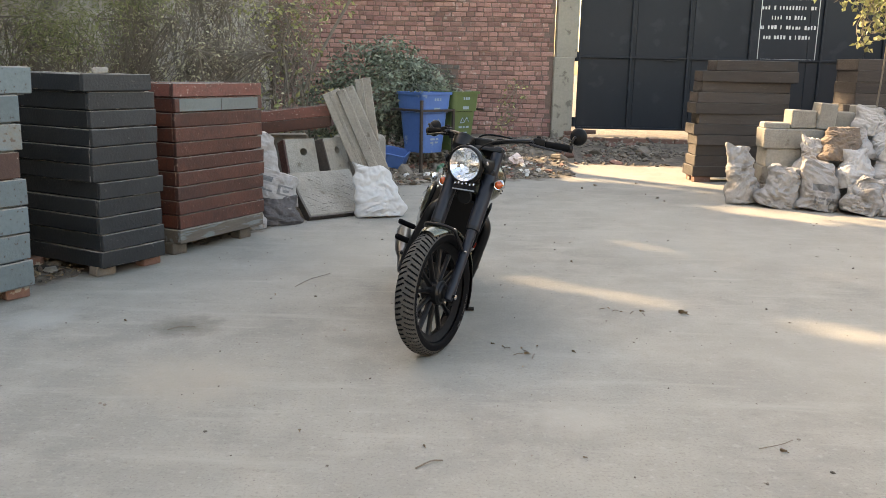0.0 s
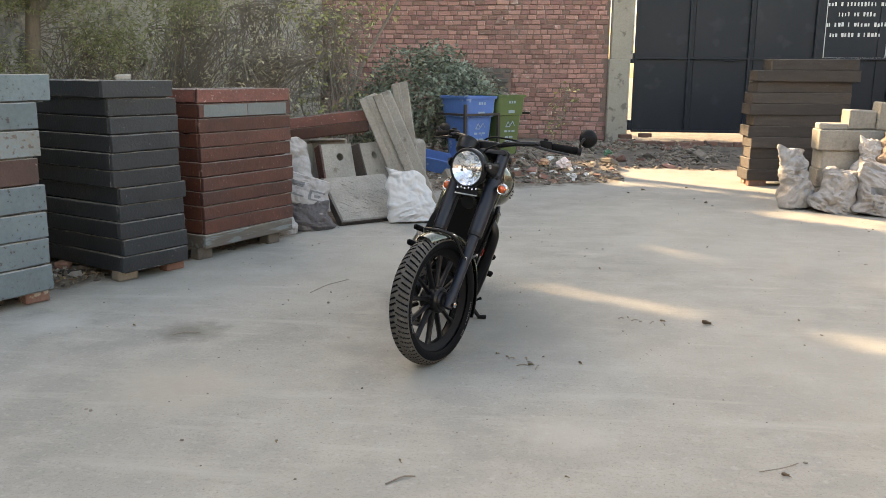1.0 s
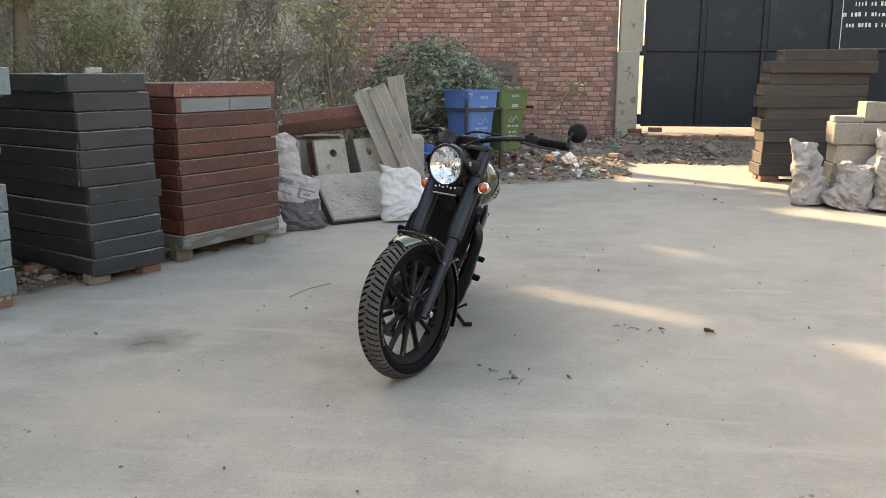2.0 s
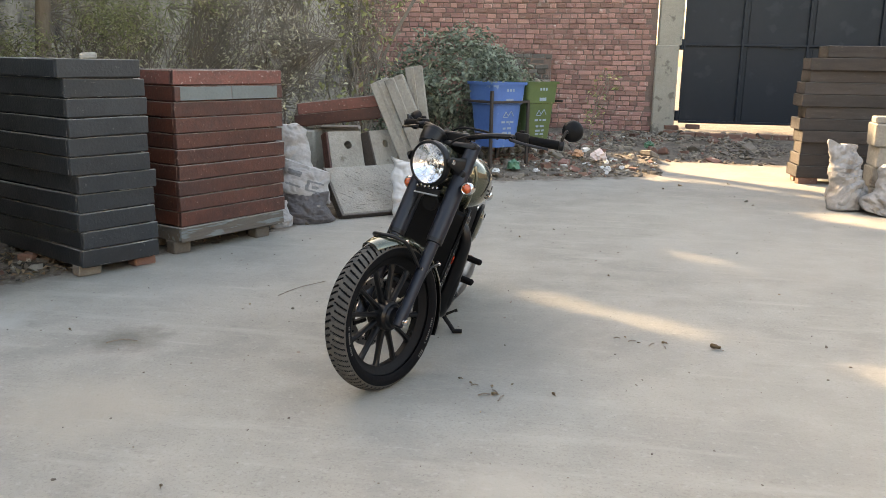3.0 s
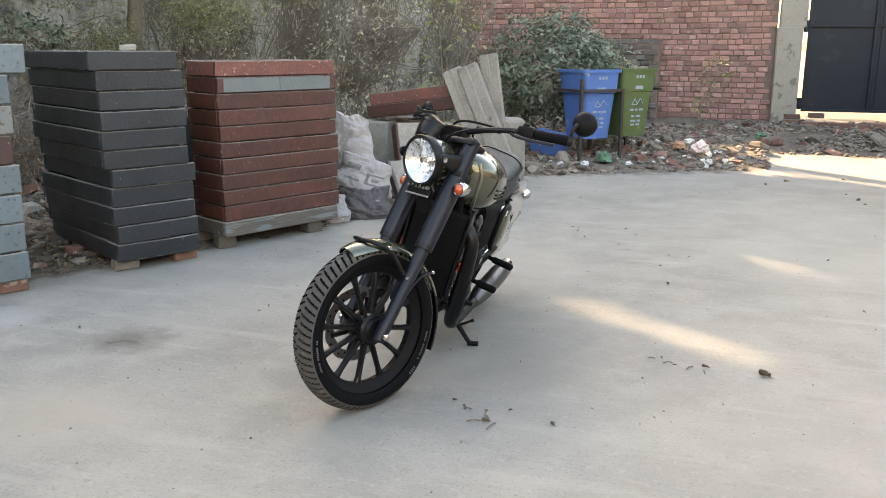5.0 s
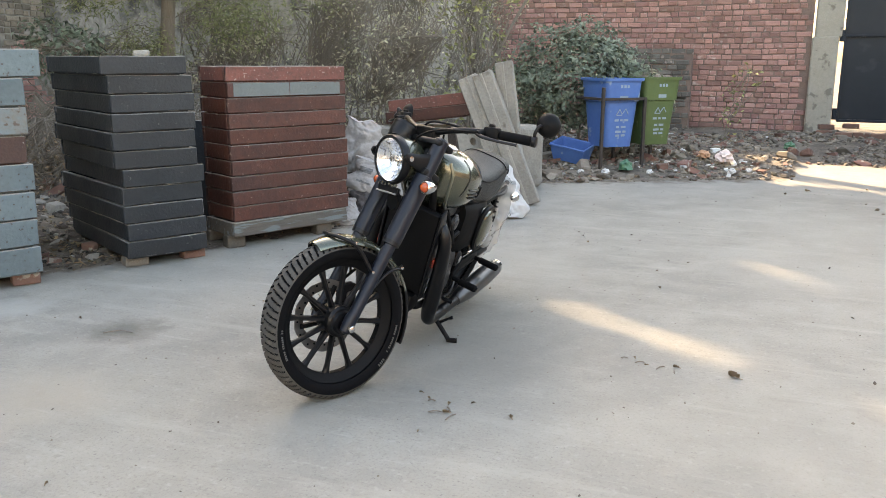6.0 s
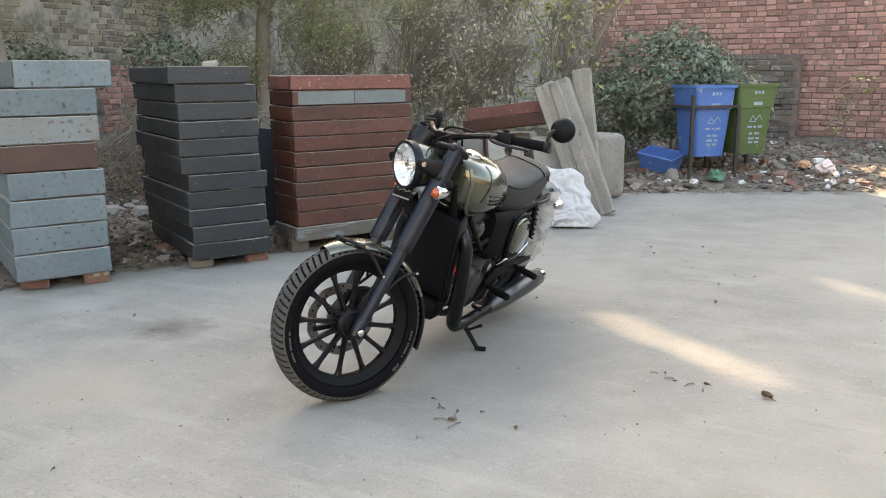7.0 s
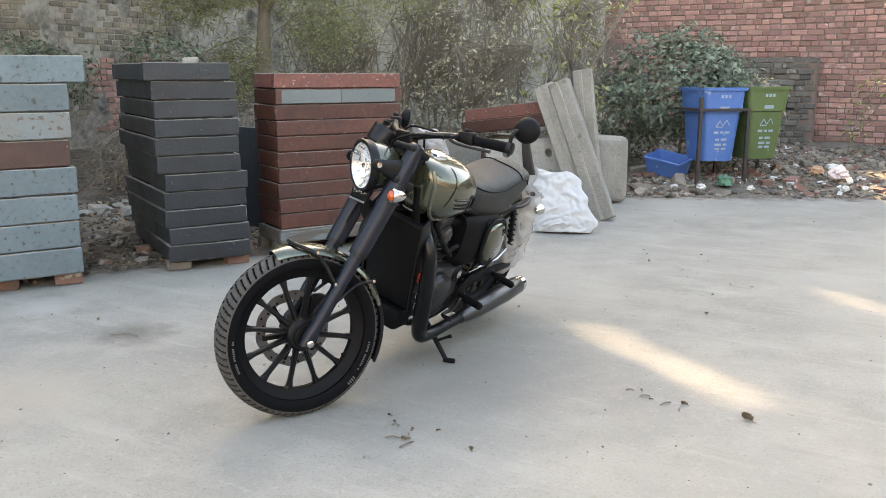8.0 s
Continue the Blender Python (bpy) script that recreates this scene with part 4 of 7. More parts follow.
for x, y, z, w, d, h, seed, mouth, slump in right:
    sack(w, d, h, pose(x, y, z, pile.uniform(-10, 4), pile.uniform(-12, 12), pile.uniform(-30, 30)), M_SACK, "dusty white woven sack of rubble in a heap", seed, mouth, slump, G_R, fine=1.5, crease=1.05, print_bars=
         ((-0.26, 0.24, 0.40, 0.54), (-0.20, -0.15, 0.14, 0.28), (-0.11, 0.02, 0.14, 0.18), (-0.11, 0.02, 0.24, 0.28), (0.06, 0.11, 0.14, 0.28), (0.15, 0.24, 0.14, 0.28)) if seed in (4, 51) else ())
for x, y, z, seed in ((4.02, 8.98, 0.50, 21), (4.06, 9.02, 0.64, 22)):
    sack(0.40, 0.26, 0.20, pose(x, y, z, 0, 0, -10), M_SACKBROWN, "brown gunny sack lying on white sacks", seed, 0, 0.2, G_R)

# ---- motorcycle ----
M_RUBBER = mat("tyre_rubber", (0.0032, 0.0035, 0.0042), 0.75, second=(0.0048, 0.005, 0.0056), scale=14, spots=(0.012, 0.0118, 0.0115), spot_scale=9, spot_at=0.70, spot_soft=0.1, bump=0.15, spec=0.08)
M_TREAD = mat("dusty_tread", (0.044, 0.043, 0.041), 0.85, second=(0.082, 0.079, 0.073), scale=12, spots=(0.14, 0.132, 0.118), spot_scale=14, spot_at=0.66, spot_soft=0.12, bump=0.2, spec=0.12)
M_SATIN = mat("satin_black", (0.0026, 0.0029, 0.0038), 0.36, second=(0.004, 0.0044, 0.0054), scale=8, spots=(0.02, 0.019, 0.018), spot_scale=30, spot_at=0.76, bump=0.03, spec=0.28)
M_BLACK = mat("matte_black", (0.0024, 0.0026, 0.0032), 0.55, second=(0.0042, 0.0044, 0.005), scale=9, bump=0.08, spec=0.14)
M_FORK = mat("graphite_fork", (0.0048, 0.0075, 0.0140), 0.36, second=(0.0062, 0.0092, 0.0162), scale=6, bump=0.02, spec=0.32)
M_ENGINE = mat("dark_engine_casting", (0.020, 0.0205, 0.0215), 0.34, metal=0.4, second=(0.032, 0.0325, 0.0335), scale=12, bump=0.15, bump_scale=120, spec=0.35)
M_CHROME = mat("chrome", (0.62, 0.62, 0.62), 0.10, metal=1.0, second=(0.5, 0.5, 0.5), bump=0)
M_STEELDISC = mat("brake_disc_steel", (0.20, 0.20, 0.20), 0.32, metal=1.0, scale=20, bump=0.05)
M_MUFFLER = mat("dark_steel_muffler", (0.072, 0.072, 0.074), 0.32, metal=0.9, second=(0.095, 0.095, 0.097), scale=6, bump=0.03)
# tank olive made lighter: the seam's highlight is put into its colour
M_SEAMLIT = mat("olive_seam_highlight", (0.125, 0.132, 0.100), 0.30, metal=0.5, bump=0, coat=0.6)
M_OLIVE = mat("olive_metallic", (0.082, 0.088, 0.060), 0.22, metal=0.62, second=(0.074, 0.080, 0.054), scale=2.5, contrast=0.3, bump=0.0, coat=1.0)
M_SEAT = mat("seat_vinyl", (0.0150, 0.0162, 0.0160), 0.5, second=(0.0215, 0.0228, 0.0222), scale=7, bump=0.25, bump_scale=260, spec=0.35)
M_AMBER = mat("amber_lens", (0.42, 0.062, 0.010), 0.12, bump=0, coat=0.6)
M_REDLENS = mat("red_reflector", (0.28, 0.026, 0.012), 0.25, bump=0, coat=0.6)
M_MARK = mat("grey_tyre_lettering", (0.085, 0.085, 0.085), 0.7, bump=0)
M_SILVER = mat("lamp_reflector", (0.80, 0.81, 0.83), 0.12, metal=0.95, second=(0.84, 0.86, 0.88), scale=14, contrast=0.12, bump=0.15, bump_scale=30)
M_PLATE = mat("plate_steel", (0.30, 0.31, 0.31), 0.4, metal=0.6, bump=0.05)


def glass(name):
    """Thin clear glass: see-through with a weak mirror gloss."""
    m = bpy.data.materials.new(name)
    m.use_nodes = True
    n, link = m.node_tree.nodes, m.node_tree.links.new
    tr, gl, ms = n.new("ShaderNodeBsdfTransparent"), n.new("ShaderNodeBsdfGlossy"), n.new("ShaderNodeMixShader")
    gl.inputs["Roughness"].default_value = 0.03
    ms.inputs[0].default_value = 0.07
    link(tr.outputs[0], ms.inputs[1])
    link(gl.outputs[0], ms.inputs[2])
    link(ms.outputs[0], n["Material Output"].inputs["Surface"])
    return m


M_GLASS = glass("lamp_glass")


def film_material():
    """Thin clear polythene: mostly see-through, with crumpled highlights."""
    m = bpy.data.materials.new("clear_polythene")
    m.use_nodes = True
    n, link = m.node_tree.nodes, m.node_tree.links.new
    b = n["Principled BSDF"]
    b.inputs["Base Color"].default_value = (0.50, 0.50, 0.485, 1)
    b.inputs["Roughness"].default_value = 0.10
    co, nz, bp = n.new("ShaderNodeTexCoord"), n.new("ShaderNodeTexNoise"), n.new("ShaderNodeBump")
    nz.inputs["Scale"].default_value, nz.inputs["Detail"].default_value = 22, 5
    bp.inputs["Strength"].default_value = 0.4
    link(co.outputs["Object"], nz.inputs["Vector"])
    link(nz.outputs[0], bp.inputs["Height"])
    link(bp.outputs[0], b.inputs["Normal"])
    tr, ms = n.new("ShaderNodeBsdfTransparent"), n.new("ShaderNodeMixShader")
    ms.inputs[0].default_value = 0.50
    link(tr.outputs[0], ms.inputs[1])
    link(b.outputs[0], ms.inputs[2])
    link(ms.outputs[0], n["Material Output"].inputs["Surface"])
    return m


M_FILM = film_material()

LEAN, STEER, RAKE = 20.0, -33.0, 26.0
ROOT = pose(-0.043, 4.015, 0.0179, 0, 0, 2.83) @ pose(0, 0, 0, 0, LEAN, 0)
AXIS = Vector((0, math.sin(radians(RAKE)), math.cos(radians(RAKE))))
PIVOT = Matrix.Translation((0, -0.1, 0))
TURN_M = PIVOT @ Matrix.Rotation(radians(STEER), 4, AXIS) @ PIVOT.inverted()
AXLE_S, AXLE_F = -0.040, 0.008   # the axle on the fork line: up, ahead
RF, RR, BASE = 0.324, 0.320, 1.40
WHEEL_M = TURN_M @ Matrix.Translation((0.012, -0.0180, -0.0290 + RF)) @ pose(0, 0, 0, 0, -3.0, 0) @ Matrix.Translation((0, 0, -RF))


bike = thing("motorcycle", "olive green roadster motorcycle leaning on its side stand, front wheel turned", "motorcycle", ROOT)


def fp(name, bm, material, label="", smooth=True, angle=35):
    """A part that turns with the fork."""
    return part(name, bm, material, bike, label, smooth, angle, TURN_M)


def fw(name, bm, material, label="", smooth=True, angle=35):
    """A part that sits with the front axle at the fork's foot."""
    return part(name, bm, material, bike, label, smooth, angle, WHEEL_M)


FRAME_M = pose(0, 0, 0, 0, 1.0, 0)


def bp_(name, bm, material, label="", smooth=True, angle=35):
    return part(name, bm, material, bike, label, smooth, angle, FRAME_M)


def mirrored(points):
    return [(-x, y, z) for x, y, z in points]


def tyre(r, half, centre, grooves, steps, side):
    """A tyre with slanting tread grooves; sidewalls bulge."""
    bm = bmesh.new()
    prof = []
    bead = r - side
    for u in np.linspace(-1, 1, 57):
        a = u * 2.25
        x = half * math.sin(a)
        rad = r - half * 0.92 * (1 - math.cos(a)) * (0.72 if abs(a) < 1.57 else 0.85)
        prof.append((x, max(rad, bead), abs(u)))
    rings, dips = [], []
    for s in range(steps):
        th = 2 * math.pi * s / steps
        ring, dip = [], []
        for i, (x, rad, u) in enumerate(prof):
            q = x / half
            cut = 0.0
            if 0.06 < abs(q) < 0.92 and u < 0.66:
                ph = (s / steps * grooves + abs(q) * 0.9 + (0.5 if q > 0 else 0.0)) % 1.0
                if ph < 0.24 and (abs(q) > 0.22 or (s * grooves // steps) % 2):
                    cut = 0.008
            rr = rad - cut
            dip.append(cut > 0)
            ring.append(bm.verts.new((x + centre[0], centre[1] + rr * math.sin(th), centre[2] + rr * math.cos(th))))
        rings.append(ring)
        dips.append(dip)
    n = len(prof)
    for s in range(steps):
        a, b = rings[s], rings[(s + 1) % steps]
        for i in range(n - 1):
            f = bm.faces.new((a[i], b[i], b[i + 1], a[i + 1]))
            f.material_index = 1 if prof[i][2] < 0.62 and prof[i + 1][2] < 0.62 and not (dips[s][i] or dips[s][i + 1] or dips[(s + 1) % steps][i]) else 0
    bmesh.ops.recalc_face_normals(bm, faces=bm.faces[:])
    return bm


def wheel(add, centre, r, half, rim_half, spokes, disc_side, side=0.088, phase=0.25):
    c = Vector(centre)
    put = Matrix.Translation(c)
    w = add("front_wheel" if c.y < 0.5 else "rear_wheel", lathe(bmesh.new(), [(0.052, -0.046), (0.060, -0.036), (0.060, 0.036), (0.052, 0.046), (0.030, 0.050), (0.030, -0.050)], 32, "x", put), M_SATIN, "satin black hub")
    t = part("tyre", tyre(r, half, c, 70, 700, side), [M_RUBBER, M_TREAD], w, "black tubeless tyre with dusty slanted tread", True, 40)
    rr = r - side
    prof = [(rr + 0.006, -rim_half), (rr + 0.010, -rim_half + 0.005), (rr - 0.004, -rim_half + 0.012), (rr - 0.014, -0.016), (rr - 0.026, -0.012), (rr - 0.026, 0.012), (rr - 0.014, 0.016),
            (rr - 0.004, rim_half - 0.012), (rr + 0.010, rim_half - 0.005), (rr + 0.006, rim_half), (rr + 0.020, rim_half - 0.004), (rr + 0.020, -rim_half + 0.004)]
    bm = bmesh.new()
    rings = []
    for s in range(72):
        a = 2 * math.pi * s / 72
        rings.append([bm.verts.new(c + Vector((h, q * math.sin(a), q * math.cos(a)))) for q, h in prof])
    skin(bm, rings, False, True)
    bmesh.ops.recalc_face_normals(bm, faces=bm.faces[:])
    part("rim", bm, M_BLACK, w, "satin black cast alloy rim", True, 30)
    for k in range(spokes):
        a = 2 * math.pi * (k + phase) / spokes
        d = Vector((0, math.sin(a), math.cos(a)))
        e = Vector((0, math.cos(a), -math.sin(a)))
        bm = bmesh.new()
        rings = []
        for q, wy, wx in ((0.052, 0.012, 0.017), (0.075, 0.0095, 0.014), (0.14, 0.0085, 0.012), (rr - 0.055, 0.0085, 0.012), (rr - 0.034, 0.012, 0.012), (rr - 0.022, 0.017, 0.012)):
            rings.append([bm.verts.new(c + d * q + e * y + Vector((x, 0, 0))) for x, y in ((wx, wy * 0.5), (wx, -wy * 0.5), (wx * 0.5, -wy), (-wx * 0.5, -wy), (-wx, -wy * 0.5), (-wx, wy * 0.5), (-wx * 0.5, wy), (wx * 0.5, wy))])
        skin(bm, rings)
        bmesh.ops.recalc_face_normals(bm, faces=bm.faces[:])
        part("spoke", bm, M_SATIN, w, "", True, 40)
    part("hub_cap", lathe(bmesh.new(), [(0.046, 0.046), (0.040, 0.058), (0.024, 0.060), (0.022, 0.052), (0.0, 0.052)], 28, "x", put), M_SATIN, w, "black ribbed hub cover", True, 30)
    bm = bmesh.new()
    o = [(0.105, -0.0022), (0.140, -0.0022), (0.140, 0.0022), (0.105, 0.0022)]
    rings = []
    for s in range(60):
        a = 2 * math.pi * s / 60
        wob = 1 + 0.018 * math.cos(10 * a)
        rings.append([bm.verts.new(c + Vector((disc_side + x, p * wob * math.sin(a), p * wob * math.cos(a)))) for p, x in o])
    skin(bm, rings, False, True)
    bmesh.ops.recalc_face_normals(bm, faces=bm.faces[:])
    part("brake_disc", bm, M_STEELDISC, w, "drilled steel brake disc", True, 30)
    bm = bmesh.new()
    for k in range(6):
        a = 2 * math.pi * k / 6
        tube(bm, [c + Vector((disc_side, 0.05 * math.sin(a), 0.05 * math.cos(a))), c + Vector((disc_side, 0.118 * math.sin(a + 0.25), 0.118 * math.cos(a + 0.25)))], 0.011, 6)
    part("disc_carrier", bm, M_BLACK, w, "black disc carrier", True)
    bm = bmesh.new()
    for k in range(30):
        a = 2 * math.pi * k / 30
        q = 0.115 if k % 2 else 0.129
        lathe(bm, [(0.0, -0.0035), (0.0042, -0.0034), (0.0042, 0.0034), (0.0, 0.0035)], 8, "x", Matrix.Translation(c + Vector((disc_side, q * math.sin(a), q * math.cos(a)))))
    tagged(part("disc_holes", bm, M_BLACK, w, "dark drilled holes"), kind="stuff")
    # faded words on the sidewall cannot be read: plain bars along the arc
    for arc0, arc1, rad, size in ((1.72, 2.16, r - 0.046, 0.007), (2.26, 2.40, r - 0.040, 0.012), (4.25, 4.72, r - 0.046, 0.007)):
        count = int((arc1 - arc0) * rad / 0.008)
        bm = bmesh.new()
        for k in range(count):
            if k % 7 == 5:
                continue
            a = arc0 + (arc1 - arc0) * k / count
            box(bm, (-0.0012, -0.0026, -size / 2), (0.0012, 0.0026, size / 2), m=put @ pose(half * 0.985 + 0.0004, rad * math.sin(a), rad * math.cos(a), -math.degrees(a), 0, 0))
        part("sidewall_bars", bm, M_MARK, t, "faded grey sidewall print")
    part("valve", tube(bmesh.new(), [c + Vector((0.0, 0.19, -0.10)), c + Vector((0.02, 0.165, -0.085))], 0.005, 8), M_BLACK, w)
    return w


wheel(fw, (0, 0, RF), 0.305, 0.052, 0.036, 12, -0.062, 0.074, 0.25)
wheel(bp_, (0, BASE, RR), RR, 0.066, 0.045, 12, -0.075)


# fork: a bar along the rake from the axle up
def along(s, x=0.0, fwd=0.0):
    """A point s metres up the fork line from the axle, fwd metres ahead of it."""
    return Vector((x, AXIS.y * s - AXIS.z * fwd, RF + AXIS.z * s + AXIS.y * fwd))


LEG = 0.098
for sx in (1, -1):
    x = LEG * sx
    fp("fork_slider", tube(bmesh.new(), [along(AXLE_S - 0.026, x, AXLE_F), along(AXLE_S - 0.02, x, AXLE_F), along(AXLE_S + 0.03, x, AXLE_F), along(AXLE_S + 0.06, x, AXLE_F * 0.6), along(0.31, x)], [0.010, 0.021, 0.025, 0.0225, 0.0245], 20), M_FORK, "graphite black lower fork leg")
    fp("fork_collar", tube(bmesh.new(), [along(0.302, x), along(0.303, x), along(0.325, x), along(0.326, x)], [0.030, 0.034, 0.034, 0.030], 20), M_SATIN, "black fork collar")
    fp("fork_shroud", tube(bmesh.new(), [along(0.318, x), along(0.32, x), along(0.59, x), along(0.592, x)], [0.028, 0.0345, 0.0365, 0.030], 24), M_FORK, "fat graphite upper fork cover")
    fp("fork_tube", tube(bmesh.new(), [along(0.58, x), along(0.742, x), along(0.75, x)], [0.030, 0.030, 0.022], 20), M_FORK, "graphite upper fork tube")
    fp("axle_nut", lathe(bmesh.new(), [(0.0, 0), (0.013, 0.0), (0.013, 0.012), (0.010, 0.014), (0.0, 0.016)] if sx > 0 else [(0.0, -0.014), (0.012, -0.012), (0.012, 0), (0, 0)], 12, "x", Matrix.Translation(along(AXLE_S, x + 0.022 * sx, AXLE_F))), M_CHROME, "bright axle nut")
    # headlamp ear: a tapering bracket from the fork tube forwards
    bm = bmesh.new()
    rings = []
    for s, f, hw, hh in ((0.640, -0.030, 0.012, 0.048), (0.636, 0.02, 0.011, 0.044), (0.622, 0.075, 0.008, 0.026), (0.614, 0.112, 0.007, 0.020), (0.613, 0.127, 0.006, 0.010)):
        p = along(s, x + 0.006 * sx, f)
        rings.append([bm.verts.new(p + Vector((hw * math.cos(a), 0, 0)) + AXIS * hh * math.sin(a)) for a in np.linspace(0, 2 * math.pi, 12, endpoint=False)])
    skin(bm, rings)
    bmesh.ops.recalc_face_normals(bm, faces=bm.faces[:])
    ear = fp("headlamp_ear", bm, M_SATIN, "black headlamp bracket")
    part("ear_bolt", lathe(bmesh.new(), [(0.0, -0.004), (0.010, -0.003), (0.010, 0.003), (0.0, 0.004)], 12, "x", Matrix.Translation(along(0.614, x + 0.015 * sx, 0.106))), M_CHROME, ear, "bright bolt")
    # indicator on a short stalk
    q = along(0.545 if sx > 0 else 0.535, x + (0.044 if sx > 0 else 0.012) * sx, 0.030 if sx > 0 else 0.0)
    ind = fp("front_indicator", tube(bmesh.new(), [along(0.555, x + 0.02 * sx, 0.0), q, q + Vector((0.012 * sx, 0, 0))], 0.009, 10), M_BLACK, "black indicator stalk")
    h = q + Vector((0.030 * sx, 0, 0))
    m = Matrix.Translation(h)
    part("indicator_shell", lathe(bmesh.new(), [(0.0, 0.050), (0.010, 0.044), (0.020, 0.026), (0.0265, 0.004), (0.027, -0.006), (0.0235, -0.011), (0.019, -0.010)], 20, "y", m), M_CHROME, ind, "chromed teardrop shell", True)
    part("indicator_lens", lathe(bmesh.new(), [(0.019, -0.008), (0.019, -0.012), (0.015, -0.020), (0.008, -0.025), (0.0, -0.026)], 20, "y", m), M_AMBER, ind, "amber indicator lens", True)

# yokes
for s, hgt, name in ((0.605, 0.030, "lower_yoke"), (0.728, 0.026, "upper_yoke")):
    bm = bmesh.new()
    box(bm, (-0.125, -0.035, -hgt / 2), (0.125, 0.055, hgt / 2), 0.010, m=Matrix.Translation(along(s, 0, 0)) @ pose(0, 0, 0, -RAKE, 0, 0), seg=2)
    fp(name, bm, M_SATIN, "black fork yoke")
fp("steering_stem", tube(bmesh.new(), [along(0.57, 0, -0.045), along(0.76, 0, -0.045)], 0.024, 16), M_SATIN)

# headlamp
LAMP = Vector((-0.004, 0.166, 0.903))
lm = Matrix.Translation(LAMP) @ pose(0, 0, 0, 2, 0, 0) @ Matrix.Scale(0.945, 4)
lamp = fp("headlamp", lathe(bmesh.new(), [(0.094, 0.0), (0.094, 0.03), (0.090, 0.07), (0.078, 0.115), (0.055, 0.148), (0.025, 0.162), (0.002, 0.164)], 40, "y", lm, False), M_OLIVE, "round headlamp in an olive green bucket")
part("headlamp_ring", lathe(bmesh.new(), [(0.093, 0.030), (0.099, 0.028), (0.1015, 0.018), (0.1010, 0.004), (0.0975, -0.004), (0.0905, -0.007), (0.0865, -0.005), (0.0865, 0.006)], 48, "y", lm, False), M_SATIN, lamp, "glossy black headlamp ring", True)
def facet_bowl():
    """A bowl of flat mirror facets, each set at its own small tilt."""
    bm = bmesh.new()
    r = random.Random(12)
    radii, count = (0.0865, 0.066, 0.046, 0.026, 0.012), 22
    for i in range(len(radii) - 1):
        for k in range(count):
            a0, a1 = 2 * math.pi * k / count, 2 * math.pi * (k + 1) / count
            tilt = r.uniform(-0.0035, 0.0035)
            quad = []
            for rad, a, w in ((radii[i], a0, 1), (radii[i], a1, 1), (radii[i + 1], a1, -1), (radii[i + 1], a0, -1)):
                depth = 0.052 * (1 - (rad / 0.0865) ** 2) + (tilt * w if 0.02 < rad < 0.08 else 0)
                quad.append(bm.verts.new((rad * math.sin(a), depth, rad * math.cos(a))))
            bm.faces.new(quad)
    bm.transform(lm)
    return bm


part("reflector", facet_bowl(), M_SILVER, lamp, "silver reflector bowl of many facets")
part("bulb", lathe(bmesh.new(), [(0.0, 0.004), (0.010, 0.006), (0.013, 0.014), (0.013, 0.050), (0.0, 0.052)], 16, "y", lm), M_CHROME, lamp, "bright bulb shield", True)
gl = part("headlamp_glass", lathe(bmesh.new(), [(0.0, -0.032), (0.030, -0.030), (0.060, -0.025), (0.079, -0.017), (0.0865, -0.007), (0.0865, -0.005), (0.077, -0.015), (0.058, -0.022), (0.030, -0.027), (0.0, -0.029)], 40, "y", lm), M_GLASS, lamp, "clear domed lamp glass", True)
gl.visible_shadow = False
part("ring_screw", lathe(bmesh.new(), [(0.0, 0.0), (0.009, 0.001), (0.009, 0.008), (0.0, 0.009)], 12, "z", Matrix.Translation(LAMP + Vector((0, 0.008, 0.093)))), M_BLACK, lamp)

# speedometer
sm = Matrix.Translation((-0.085, 0.280, 1.000)) @ pose(0, 0, 0, -38, 0, 0) @ Matrix.Scale(0.92, 4)
sp = fp("speedometer", lathe(bmesh.new(), [(0.0, -0.055), (0.030, -0.053), (0.050, -0.040), (0.058, -0.010), (0.059, 0.022), (0.055, 0.028)], 32, "z", sm, False), M_SATIN, "round black speedometer pod")
part("dial_glass", lathe(bmesh.new(), [(0.0, 0.022), (0.054, 0.021), (0.055, 0.015), (0.0, 0.016)], 32, "z", sm), M_BLACK, sp, "dark dial")
part("bezel", lathe(bmesh.new(), [(0.054, 0.021), (0.056, 0.030), (0.061, 0.030), (0.062, 0.020), (0.060, 0.014)], 32, "z", sm, False), M_SATIN, sp, "thin black bezel", True)
fp("speedometer_bracket", tube(bmesh.new(), [(-0.08, 0.29, 0.985), (-0.03, 0.31, 0.985)], 0.014, 10), M_BLACK)

